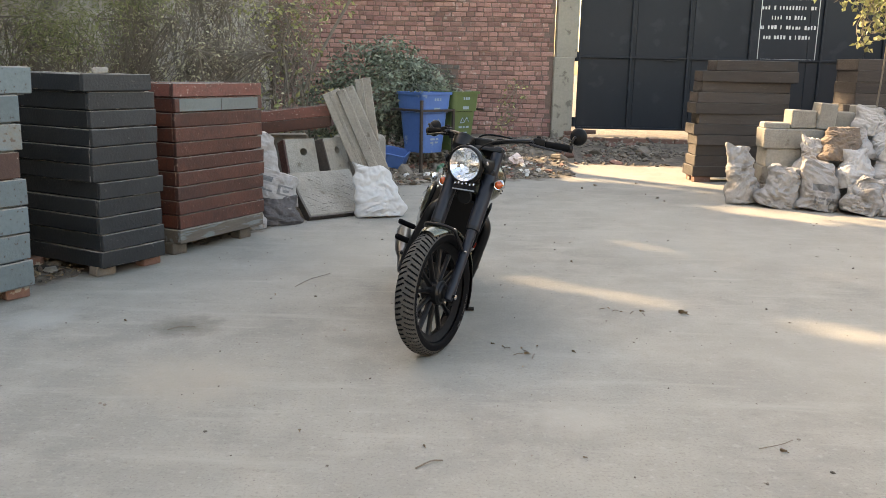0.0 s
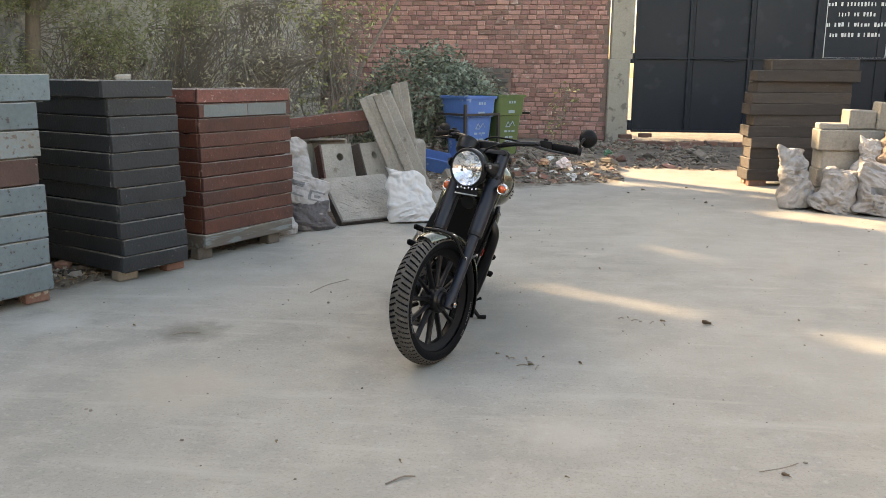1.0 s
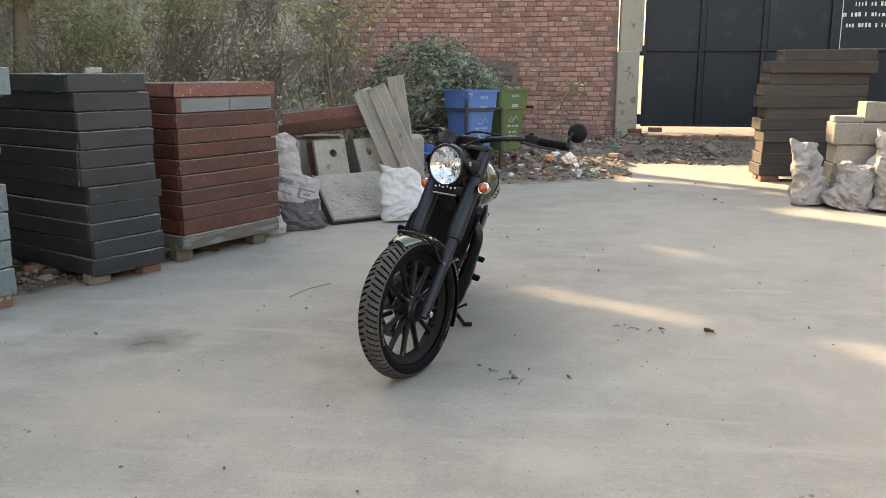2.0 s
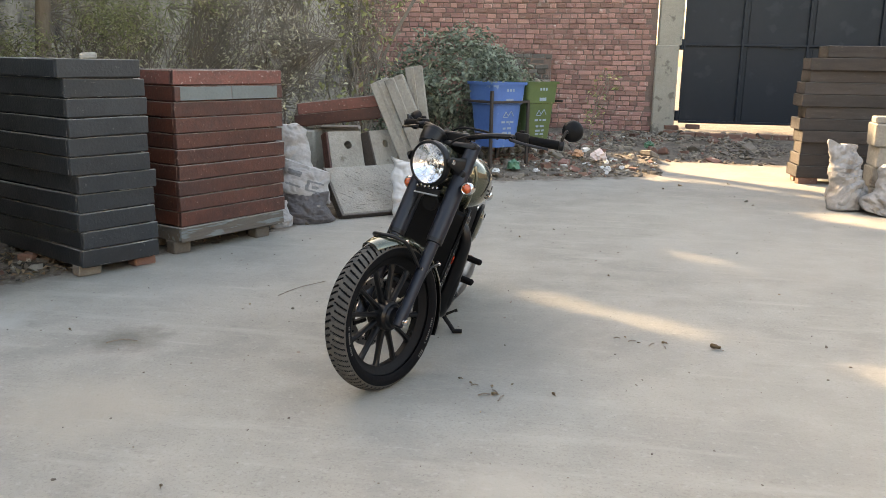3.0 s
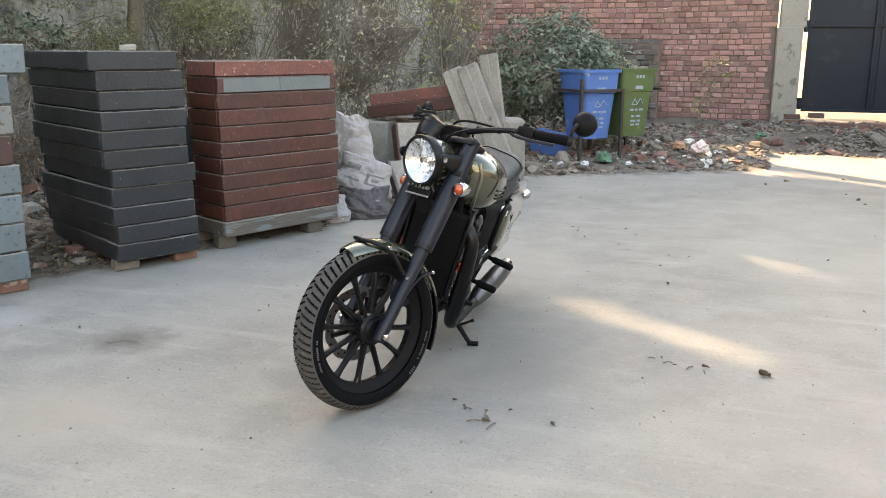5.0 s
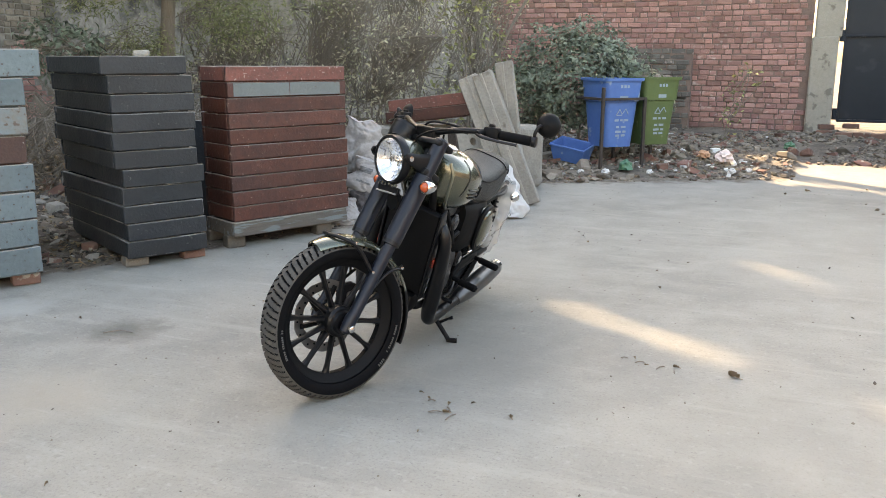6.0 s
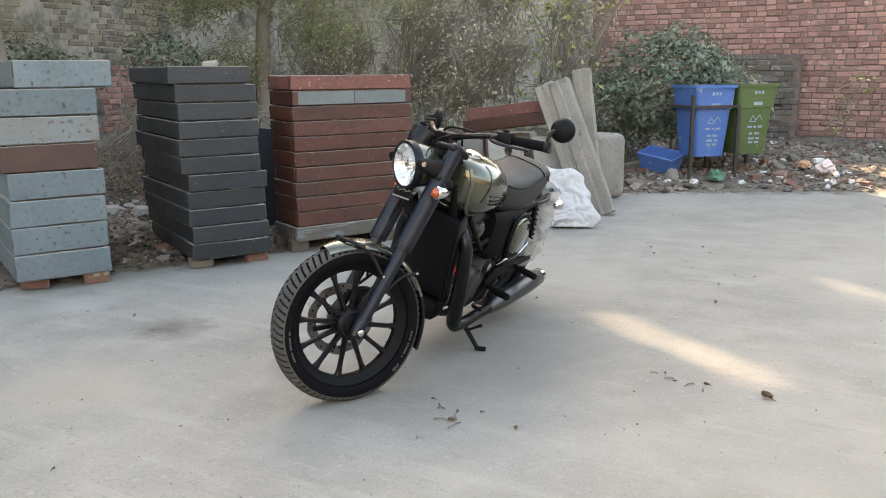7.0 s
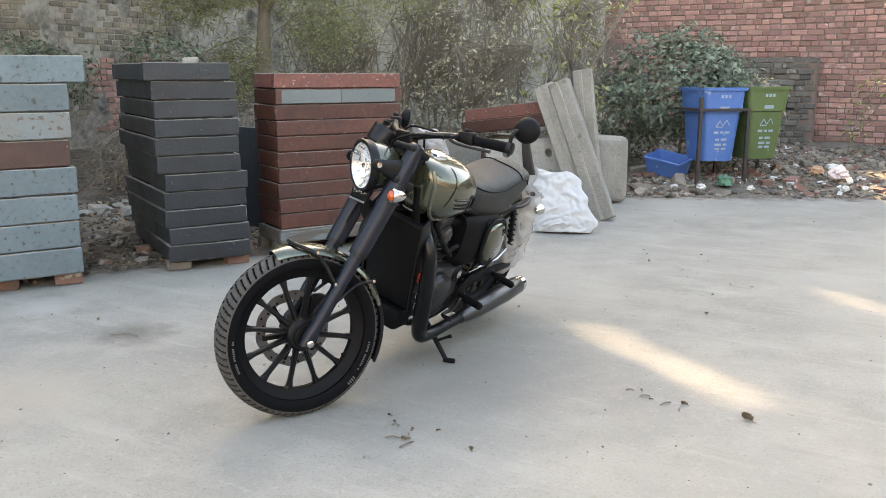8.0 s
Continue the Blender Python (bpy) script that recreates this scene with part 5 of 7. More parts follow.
# handlebar
HB = [(0.0, 0.335, 1.022), (0.06, 0.336, 1.023), (0.12, 0.350, 1.037), (0.20, 0.392, 1.049), (0.27, 0.430, 1.048), (0.405, 0.504, 1.040)]
bar = fp("handlebar", tube(bmesh.new(), [*[(-x, y, z) for x, y, z in HB[:0:-1]], *HB], 0.0115, 12, n=5), M_SATIN, "wide black handlebar")
part("bar_clamp", box(bmesh.new(), (-0.055, 0.315, 0.992), (0.055, 0.355, 1.039), 0.008, seg=2), M_SATIN, bar, "black bar clamp")
for sx in (1, -1):
    def at(k, off=(0, 0, 0)):
        p = Vector(HB[4]).lerp(Vector(HB[5]), k)
        return Vector((sx * (p.x + off[0]), p.y + off[1], p.z + off[2]))
    bm = tube(bmesh.new(), [at(0.12), at(0.14), at(0.90), at(0.92)], [0.014, 0.0175, 0.0185, 0.015], 16)
    part("grip", bm, M_RUBBER, bar, "black rubber grip", True, 40)
    part("bar_end", tube(bmesh.new(), [at(0.90), at(0.93), at(1.03), at(1.05)], [0.015, 0.0205, 0.0205, 0.013], 16), M_SATIN, bar, "black bar-end weight", True, 40)
    sw = part("switchgear", box(bmesh.new(), (-0.030, -0.021, -0.022), (0.030, 0.022, 0.024), 0.009, m=Matrix.Translation(at(-0.08)) @ pose(0, 0, 0, 0, 0, 27 * sx), seg=2), M_BLACK, bar, "black switch housing", True, 40)
    part("switch", box(bmesh.new(), (-0.010, -0.012, 0.02), (0.012, 0.010, 0.034), 0.004, m=Matrix.Translation(at(-0.10)) @ pose(0, 0, 0, 0, 0, 27 * sx)), M_BLACK, sw)
    lv = part("lever_perch", tube(bmesh.new(), [at(-0.28), at(-0.28, (0.01, -0.03, -0.004)), at(-0.22, (0.0, -0.045, -0.008))], 0.012, 10), M_BLACK, bar, "black lever perch", True)
    part("lever", tube(bmesh.new(), [at(-0.26, (0.0, -0.040, -0.008)), at(0.0, (0, -0.062, -0.014)), at(0.35, (0, -0.068, -0.018)), at(0.72, (0, -0.052, -0.020)), at(0.80, (0, -0.050, -0.020))], [0.008, 0.008, 0.0065, 0.006, 0.008], 10, n=4, flat=0.6), M_SATIN, lv, "black hand lever", True)
    # bar-end mirror
    mc = Vector((0.423, 0.545, 1.106)) if sx > 0 else Vector((-0.400, 0.545, 1.058))
    st = part("mirror_stalk", tube(bmesh.new(), [at(0.98), at(0.99, (0.0, -0.004, 0.030)), Vector((sx * 0.412, 0.508, 1.098 if sx > 0 else 1.072)), mc + Vector((-0.012 * sx, -0.02, -0.008))], 0.0068, 10, n=3), M_SATIN, bar, "short black mirror stalk", True)
    face = Matrix.Translation(mc) @ pose(0, 0, 0, -6, 0, 40 if sx > 0 else -17) @ Matrix.Scale(0.83, 4)
    part("mirror_shell", lathe(bmesh.new(), [(0.0, -0.024), (0.022, -0.021), (0.042, -0.011), (0.052, 0.002), (0.054, 0.010), (0.051, 0.013)], 32, "y", face, False), M_BLACK, st, "round black bar-end mirror", True)
    ob = part("mirror_glass", lathe(bmesh.new(), [(0.0, 0.010), (0.051, 0.010), (0.051, 0.013), (0.0, 0.013)], 32, "y", face), M_CHROME, st, "round mirror glass", True)
fp("brake_reservoir", lathe(bmesh.new(), [(0.0, 0.0), (0.024, 0.0), (0.026, 0.03), (0.028, 0.032), (0.028, 0.042), (0.0, 0.044)], 20, "z", Matrix.Translation((-0.20, 0.385, 1.018)) @ Matrix.Scale(0.75, 4)), M_BLACK, "black brake fluid cup")
for pts in ([(0.19, 0.37, 1.045), (0.11, 0.29, 1.035), (0.03, 0.26, 0.995), (0.02, 0.28, 0.94)], [(-0.19, 0.37, 1.045), (-0.11, 0.31, 1.02), (-0.03, 0.27, 0.99), (-0.03, 0.29, 0.94)],
            [(0.20, 0.40, 1.04), (0.10, 0.36, 1.058), (0.0, 0.34, 1.055), (-0.05, 0.35, 1.01), (-0.05, 0.38, 0.93)], [(0.17, 0.385, 1.035), (0.06, 0.38, 1.04), (0.02, 0.40, 0.98), (0.02, 0.41, 0.92)]):
    fp("cable", tube(bmesh.new(), pts, 0.0045, 8, n=6), M_BLACK, "black control cable")

# plate carrier under the lamp; the number becomes plain bars
pm = Matrix.Translation((0.012, 0.165, 0.795)) @ pose(0, 0, 0, -14, 0, 0)
pl = fp("plate_carrier", box(bmesh.new(), (-0.060, -0.008, -0.020), (0.060, 0.008, 0.010), 0.004, m=pm), M_BLACK, "small black plate carrier")
part("carrier_edge", box(bmesh.new(), (-0.060, -0.012, -0.019), (0.060, -0.0085, -0.0125), 0.001, m=pm), M_PLATE, pl, "bright steel edge")
for k in range(6):
    bm = lathe(bmesh.new(), [(0.0, -0.004), (0.005, -0.0035), (0.0055, 0.003), (0.0, 0.004)], 10, "y", pm @ pose(-0.050 + 0.020 * k, -0.012, 0.012 + 0.004 * (k % 2)))
    part("bolt", bm, M_CHROME, pl, "bright bolt")
fp("horn", lathe(bmesh.new(), [(0.0, -0.02), (0.034, -0.018), (0.036, 0.0), (0.02, 0.02), (0.0, 0.022)], 20, "y", Matrix.Translation((0.0, 0.215, 0.745))), M_BLACK, "round black horn")

# front mudguard: an arched shell close over the tyre
def arched(r0, a0, a1, half, drop, steps, thick=0.003, flare=0.0):
    """A shell round the axle from angle a0 to a1 (degrees from straight up, forwards positive)."""
    bm = bmesh.new()
    rings = []
    for s in range(steps + 1):
        a = radians(a0 + (a1 - a0) * s / steps)
        k = s / steps
        w = half * (1 - flare * (1 - min(1, 6 * k)))
        ring = []
        prof = [(w * math.sin(u), r0 - drop * (1 - math.cos(u)) / (1 - math.cos(1.45))) for u in np.linspace(-1.45, 1.45, 15)]
        for x, r in prof:
            ring.append(bm.verts.new((x, -r * math.sin(a), RF + r * math.cos(a))))
        for x, r in prof[::-1]:
            ring.append(bm.verts.new((x * 0.97, -(r - thick) * math.sin(a), RF + (r - thick) * math.cos(a))))
        rings.append(ring)
    skin(bm, rings)
    bmesh.ops.recalc_face_normals(bm, faces=bm.faces[:])
    return bm


mg = fw("front_mudguard", arched(0.325, 23, -70, 0.064, 0.030, 40, flare=0.35), M_OLIVE, "short olive green front mudguard")
part("rear_flap", arched(0.328, -68, -112, 0.058, 0.030, 18), M_BLACK, mg, "black plastic mudguard extension", True, 30)
for sx in (1, -1):
    def arc(a, r, x):
        a = radians(a)
        return Vector((x * sx, -r * math.sin(a), RF + r * math.cos(a)))
    part("stay", tube(bmesh.new(), [arc(10, 0.332, 0.0), arc(8, 0.327, 0.045), arc(0, 0.303, 0.074), arc(-8, 0.27, 0.080), along(0.215, 0.094 * sx, 0.02)], 0.0075, 10, n=5), M_SATIN, mg, "black mudguard hoop", True)
    part("stay", tube(bmesh.new(), [arc(-52, 0.327, 0.05), arc(-50, 0.305, 0.070), arc(-42, 0.25, 0.082), along(0.15, 0.094 * sx, -0.02)], 0.006, 10, n=5), M_SATIN, mg, "black mudguard stay", True)
    for q in (arc(-2, 0.305, 0.080), arc(-51, 0.313, 0.071), along(0.21, 0.112 * sx, 0.022)):
        part("bolt", lathe(bmesh.new(), [(0.0, -0.005), (0.006, -0.004), (0.006, 0.004), (0.0, 0.005)], 10, "x", Matrix.Translation(q)), M_CHROME, mg, "bright stay bolt")

# caliper on the far fork leg
cal = fw("brake_caliper", box(bmesh.new(), (-0.095, 0.055, 0.345), (-0.045, 0.125, 0.445), 0.012, seg=2), M_BLACK, "black brake caliper")
part("caliper_piston", lathe(bmesh.new(), [(0.0, 0.004), (0.016, 0.003), (0.016, -0.003), (0, -0.004)], 14, "x", Matrix.Translation((-0.043, 0.09, 0.40))), M_STEELDISC, cal, "steel piston face")
fp("brake_hose", tube(bmesh.new(), [(-0.085, 0.10, 0.44), (-0.10, 0.11, 0.55), (-0.07, 0.16, 0.68), (-0.06, 0.22, 0.80)], 0.005, 8, n=6), M_BLACK, "black brake hose")

# frame
for sx in (1, -1):
    bp_("frame_downtube", tube(bmesh.new(), [(0.03 * sx, 0.40, 0.84), (0.07 * sx, 0.44, 0.62), (0.085 * sx, 0.52, 0.34), (0.085 * sx, 0.60, 0.215), (0.085 * sx, 0.90, 0.20), (0.09 * sx, 1.05, 0.30)], 0.015, 12, n=6), M_BLACK, "black frame tube")
    bp_("frame_rail", tube(bmesh.new(), [(0.04 * sx, 0.42, 0.80), (0.085 * sx, 0.70, 0.735), (0.10 * sx, 1.0, 0.66), (0.105 * sx, 1.35, 0.665), (0.08 * sx, 1.52, 0.68)], 0.014, 12, n=6), M_BLACK, "black frame rail")
    bp_("rear_shock", tube(bmesh.new(), [(0.103 * sx, 1.27, 0.665), (0.106 * sx, 1.45, 0.34)], 0.012, 12), M_SATIN, "black shock body")
    spring = [(0.105 * sx + 0.016 * math.cos(a), 1.275 + 0.166 * a / 62 + 0.016 * math.sin(a) * 0.95, 0.655 - 0.30 * a / 62) for a in np.linspace(4, 58, 150)]
    bp_("shock_spring", tube(bmesh.new(), spring, 0.0048, 6), M_BLACK, "black coil spring")
    bp_("swingarm", tube(bmesh.new(), [(0.10 * sx, 0.94, 0.335), (0.11 * sx, 1.20, 0.325), (0.11 * sx, BASE + 0.05, RR)], [0.022, 0.020, 0.018], 12), M_BLACK, "black swingarm")
bp_("headstock", tube(bmesh.new(), [(0, 0.325, 0.84), (0, 0.385, 0.97)], 0.030, 16), M_BLACK)

# radiator
rad_m = Matrix.Translation((0, 0.445, 0.52)) @ pose(0, 0, 0, 16, 0, 0)
rd = bp_("radiator", box(bmesh.new(), (-0.112, -0.020, -0.205), (0.112, 0.020, 0.200), 0.012, m=rad_m, seg=2), M_BLACK, "tall black radiator behind the front wheel")
for sx in (1, -1):
    bm = plate(bmesh.new(), [(-0.028, 0.21), (0.02, 0.225), (0.040, 0.17), (0.028, -0.19), (-0.005, -0.215), (-0.024, -0.20)], 0.010, rad_m @ Matrix.Translation((0.119 * sx, 0, 0)), 0.003)
    part("side_shroud", bm, M_SATIN, rd, "black radiator shroud", True, 35)
    part("shroud_bolt", lathe(bmesh.new(), [(0.0, -0.006), (0.006, -0.005), (0.006, 0.005), (0.0, 0.006)], 10, "x", rad_m @ Matrix.Translation((0.126 * sx, 0.02, 0.10))), M_CHROME, rd)
    for q in (-0.135, -0.185):
        part("pipe_clamp", box(bmesh.new(), (-0.004, -0.008, -0.011), (0.005, 0.008, 0.011), 0.003, m=rad_m @ Matrix.Translation((0.128 * sx, 0.012, q)), seg=2), M_CHROME, rd, "bright clamp")
    part("side_reflector", box(bmesh.new(), (-0.004, -0.012, -0.022), (0.006, 0.016, 0.022), 0.004, m=rad_m @ Matrix.Translation((0.130 * sx, 0.006, -0.035)), seg=2), M_REDLENS, rd, "orange-red side reflector")
bp_("belly_cover", box(bmesh.new(), (-0.10, 0.46, 0.215), (0.10, 0.58, 0.31), 0.02, seg=2), M_BLACK, "black engine belly cover")

# engine
loft_block = loft(bmesh.new(), [((0, 0.53, 0.36), 0.075, 0.10), ((0, 0.58, 0.345), 0.105, 0.125), ((0, 0.75, 0.335), 0.115, 0.125), ((0, 0.90, 0.345), 0.11, 0.11), ((0, 0.97, 0.36), 0.07, 0.07)], 24, power=3.2)
bp_("crankcase", loft_block, M_ENGINE, "dark cast engine case")
for k in range(9):
    z = 0.455 + k * 0.020
    bp_("cooling_fin", box(bmesh.new(), (-0.088, 0.54, z), (0.088, 0.71, z + 0.007), 0.003, m=Matrix.Translation((0, 0.6, 0.45)) @ pose(0, 0, 0, -8, 0, 0) @ Matrix.Translation((0, -0.6, -0.45))), M_ENGINE)
bp_("cylinder", box(bmesh.new(), (-0.07, 0.55, 0.43), (0.07, 0.70, 0.65), 0.02, seg=2), M_ENGINE, "dark finned cylinder")
head = bp_("cylinder_head", box(bmesh.new(), (-0.085, 0.53, 0.64), (0.085, 0.71, 0.735), 0.022, seg=2), M_ENGINE, "dark cylinder head")
for sx in (1, -1):
    part("head_cap", lathe(bmesh.new(), [(0.0, 0.020 * sx), (0.026, 0.018 * sx), (0.032, 0.010 * sx), (0.040, 0.008 * sx), (0.042, 0.0)], 24, "x", Matrix.Translation((0.112 * sx, 0.600, 0.640))), M_ENGINE, head, "round head cap", True, 35)
    cov = bp_("engine_cover", lathe(bmesh.new(), [(0.0, 0.052 * sx), (0.05, 0.050 * sx), (0.082, 0.040 * sx), (0.100, 0.018 * sx), (0.104, 0.0)], 36, "x", Matrix.Translation((0.10 * sx, 0.70, 0.335))), M_ENGINE, "round dark engine side cover")
    part("cover_badge", lathe(bmesh.new(), [(0.0, 0.062 * sx), (0.020, 0.061 * sx), (0.022, 0.057 * sx), (0.034, 0.056 * sx), (0.038, 0.048 * sx)], 24, "x", Matrix.Translation((0.10 * sx, 0.765, 0.445))), M_BLACK, cov, "round black cover boss", True, 35)
    part("badge_disc", lathe(bmesh.new(), [(0.0, 0.0645 * sx), (0.015, 0.064 * sx), (0.018, 0.0615 * sx)], 20, "x", Matrix.Translation((0.10 * sx, 0.765, 0.445)), False), M_PLATE, cov, "plain pale badge", True)
    for k in range(8):
        a = 2 * math.pi * k / 8
        part("bolt", lathe(bmesh.new(), [(0.0, -0.006), (0.0065, -0.005), (0.0065, 0.005), (0.0, 0.006)], 8, "x", Matrix.Translation((0.122 * sx, 0.70 + 0.096 * math.sin(a), 0.335 + 0.096 * math.cos(a)))), M_STEEL, cov)
    bp_("throttle_body", tube(bmesh.new(), [(0.05 * sx, 0.70, 0.66), (0.05 * sx, 0.80, 0.64)], 0.024, 14), M_BLACK)
bp_("airbox", loft(bmesh.new(), [((0, 0.80, 0.57), 0.11, 0.12), ((0, 0.86, 0.56), 0.142, 0.140), ((0, 1.05, 0.55), 0.148, 0.135), ((0, 1.16, 0.56), 0.11, 0.10)], 24, power=3.5), M_BLACK, "matte black airbox behind the engine")
bp_("starter_motor", lathe(bmesh.new(), [(0.0, -0.07), (0.028, -0.068), (0.030, 0.0), (0.028, 0.068), (0.0, 0.07)], 18, "x", Matrix.Translation((0.02, 0.86, 0.50))), M_ENGINE)
for pts in ([(0.09, 0.52, 0.70), (0.12, 0.60, 0.60), (0.11, 0.72, 0.52)], [(0.08, 0.47, 0.72), (0.115, 0.52, 0.62), (0.10, 0.62, 0.53), (0.11, 0.76, 0.56)], [(-0.09, 0.50, 0.70), (-0.12, 0.60, 0.60), (-0.11, 0.72, 0.52)]):
    bp_("hose", tube(bmesh.new(), pts, 0.011, 10, n=6), M_BLACK, "black coolant hose")

# exhausts, one each side
for sx in (1, -1):
    pts = [(0.055, 0.52, 0.66), (0.10, 0.455, 0.66), (0.148, 0.445, 0.60), (0.160, 0.470, 0.50), (0.163, 0.505, 0.38), (0.165, 0.535, 0.265), (0.167, 0.575, 0.205), (0.170, 0.65, 0.190), (0.178, 0.80, 0.200), (0.186, 0.90, 0.212)]
    ex = bp_("exhaust_pipe", tube(bmesh.new(), [(x * sx, y, z) for x, y, z in pts], [0.022, 0.023, 0.027, 0.0295, 0.0305, 0.0305, 0.029, 0.026, 0.025, 0.025], 18, n=6), M_SATIN, "fat black exhaust header")
    mf = [(0.186, 0.88, 0.210), (0.187, 0.92, 0.214), (0.190, 1.02, 0.222), (0.195, 1.32, 0.236), (0.197, 1.45, 0.242), (0.1975, 1.46, 0.2425)]
    part("muffler", tube(bmesh.new(), [(x * sx, y, z) for x, y, z in mf], [0.026, 0.034, 0.044, 0.0475, 0.043, 0.037], 24), M_MUFFLER, ex, "dark polished steel muffler", True, 40)
    part("muffler_tip", tube(bmesh.new(), [((0.196 * sx), 1.43, 0.2415), ((0.198 * sx), 1.485, 0.244), ((0.198 * sx), 1.4851, 0.244), ((0.196 * sx), 1.44, 0.242)], [0.0435, 0.040, 0.033, 0.033], 24), M_CHROME, ex, "bright muffler end", True, 40)
    part("heat_shield", tube(bmesh.new(), [(x * sx, y, z) for x, y, z in ((0.172, 0.468, 0.52), (0.176, 0.503, 0.38), (0.178, 0.533, 0.27), (0.180, 0.56, 0.225))], [0.016, 0.0235, 0.0235, 0.016], 16, n=4), M_SATIN, ex, "black header guard", True)
    # footrests
    f1 = bp_("footrest", tube(bmesh.new(), [(0.125 * sx, 0.93, 0.290), (0.165 * sx, 0.92, 0.292), (0.17 * sx, 0.915, 0.293), (0.252 * sx, 0.900, 0.299), (0.260 * sx, 0.899, 0.298)], [0.010, 0.011, 0.017, 0.017, 0.010], 14), M_RUBBER, "black rubber footrest")
    f2 = bp_("pillion_footrest", tube(bmesh.new(), [(0.125 * sx, 1.235, 0.325), (0.155 * sx, 1.225, 0.328), (0.16 * sx, 1.222, 0.328), (0.255 * sx, 1.199, 0.335), (0.263 * sx, 1.198, 0.334)], [0.010, 0.011, 0.0165, 0.0165, 0.010], 14), M_RUBBER, "black rubber pillion footrest")
    bp_("pedal", tube(bmesh.new(), [(0.13 * sx, 0.96, 0.27), (0.15 * sx, 0.86, 0.245), (0.155 * sx, 0.76, 0.245), (0.205 * sx, 0.755, 0.248)], [0.008, 0.008, 0.008, 0.010], 10, n=4), M_SATIN, "black foot pedal")
    bp_("footrest_hanger", plate(bmesh.new(), [(0.90, 0.32), (0.98, 0.37), (1.24, 0.36), (1.27, 0.32), (1.22, 0.305), (1.0, 0.31), (0.95, 0.27), (0.90, 0.27)], 0.012, Matrix.Translation((0.122 * sx, 0, 0)), 0.003), M_BLACK, "black footrest hanger")
    bp_("hanger_strut", tube(bmesh.new(), [(0.128 * sx, 0.94, 0.40), (0.130 * sx, 1.22, 0.405), (0.128 * sx, 1.30, 0.44)], 0.006, 8), M_CHROME if sx > 0 else M_BLACK)

# fuel tank
tank_sections = [((0, 0.362, 0.880), 0.040, 0.050, 2.3), ((0, 0.370, 0.872), 0.088, 0.085, 2.3), ((0, 0.395, 0.862), 0.128, 0.106, 2.3), ((0, 0.440, 0.852), 0.152, 0.118, 2.3), ((0, 0.500, 0.846), 0.163, 0.124, 2.3),
                 ((0, 0.560, 0.842), 0.165, 0.125, 2.3), ((0, 0.620, 0.838), 0.160, 0.120, 2.3), ((0, 0.670, 0.834), 0.146, 0.109, 2.2), ((0, 0.710, 0.830), 0.122, 0.092, 2.2), ((0, 0.736, 0.826), 0.088, 0.068, 2.1), ((0, 0.750, 0.823), 0.048, 0.038, 2.1), ((0, 0.754, 0.822), 0.014, 0.012, 2)]
def tank_y(y):
    """The tank's length drawn back behind the steering head."""
    return 0.398 + (y - 0.362) * (0.760 - 0.398) / (0.754 - 0.362)


tank_sections = [((x, tank_y(y), z - 0.025), a, b, e) for (x, y, z), a, b, e in tank_sections]
tank = bp_("fuel_tank", loft(bmesh.new(), tank_sections, 44), M_OLIVE, "glossy olive green fuel tank", True, 60)
part("filler_cap", lathe(bmesh.new(), [(0.0, 0.016), (0.022, 0.015), (0.034, 0.008), (0.037, -0.004), (0.037, -0.02)], 28, "z", Matrix.Translation((0, 0.540, 0.943))), M_CHROME, tank, "bright round filler cap", True)


def tank_at(y, u, lift=0.0):
    """A point on the tank's skin: y along it, u the angle round the section."""
    y = tank_y(y)
    ys = [s[0][1] for s in tank_sections]
    cz = float(np.interp(y, ys, [s[0][2] for s in tank_sections]))
    w = float(np.interp(y, ys, [s[1] for s in tank_sections])) + lift
    h = float(np.interp(y, ys, [s[2] for s in tank_sections])) + lift
    e = 2 / float(np.interp(y, ys, [s[3] for s in tank_sections]))
    c, s = math.cos(u), math.sin(u)
    return Vector((w * math.copysign(abs(c) ** e, c), y, cz + h * math.copysign(abs(s) ** e, s)))


for sx in (0, 1):
    flip = (lambda p: Vector((-p.x, p.y, p.z))) if sx else (lambda p: p)
    bm = tube(bmesh.new(), [flip(tank_at(y, u, 0.002)) for y, u in [(0.475, 1.05), (0.470, 0.8), (0.455, 0.5), (0.435, 0.2), (0.420, -0.1), (0.415, -0.25)]], 0.0015, 8, n=5)
    part("pinstripe", bm, M_SATIN, tank, "thin black tank stripe", True)
    for k in range(3):
        u = 0.02 - k * 0.115
        part("badge_bar", tube(bmesh.new(), [flip(tank_at(y, u - 0.02 * (y - 0.55), 0.003)) for y in (0.455 + 0.008 * k, 0.48, 0.51, 0.54, 0.562)], 0.0036, 8), M_SATIN, tank, "black badge bar", True)
    ringpts = [flip(tank_at(0.600 + 0.026 * math.sin(a), -0.09 + 0.21 * math.cos(a), 0.003)) for a in np.linspace(0, 2 * math.pi, 20)]
    part("badge_ring", tube(bmesh.new(), ringpts, 0.003, 6), M_SATIN, tank, "plain round tank emblem", True)
    part("tank_seam", tube(bmesh.new(), [flip(tank_at(y, u, 0.001)) for y, u in [(0.376, 0.9), (0.373, 0.3), (0.376, -0.3), (0.392, -0.75), (0.44, -1.0), (0.52, -1.12), (0.60, -1.12), (0.68, -1.0)]], 0.0075, 8, n=5), M_SEAMLIT, tank, "rolled tank seam", True)

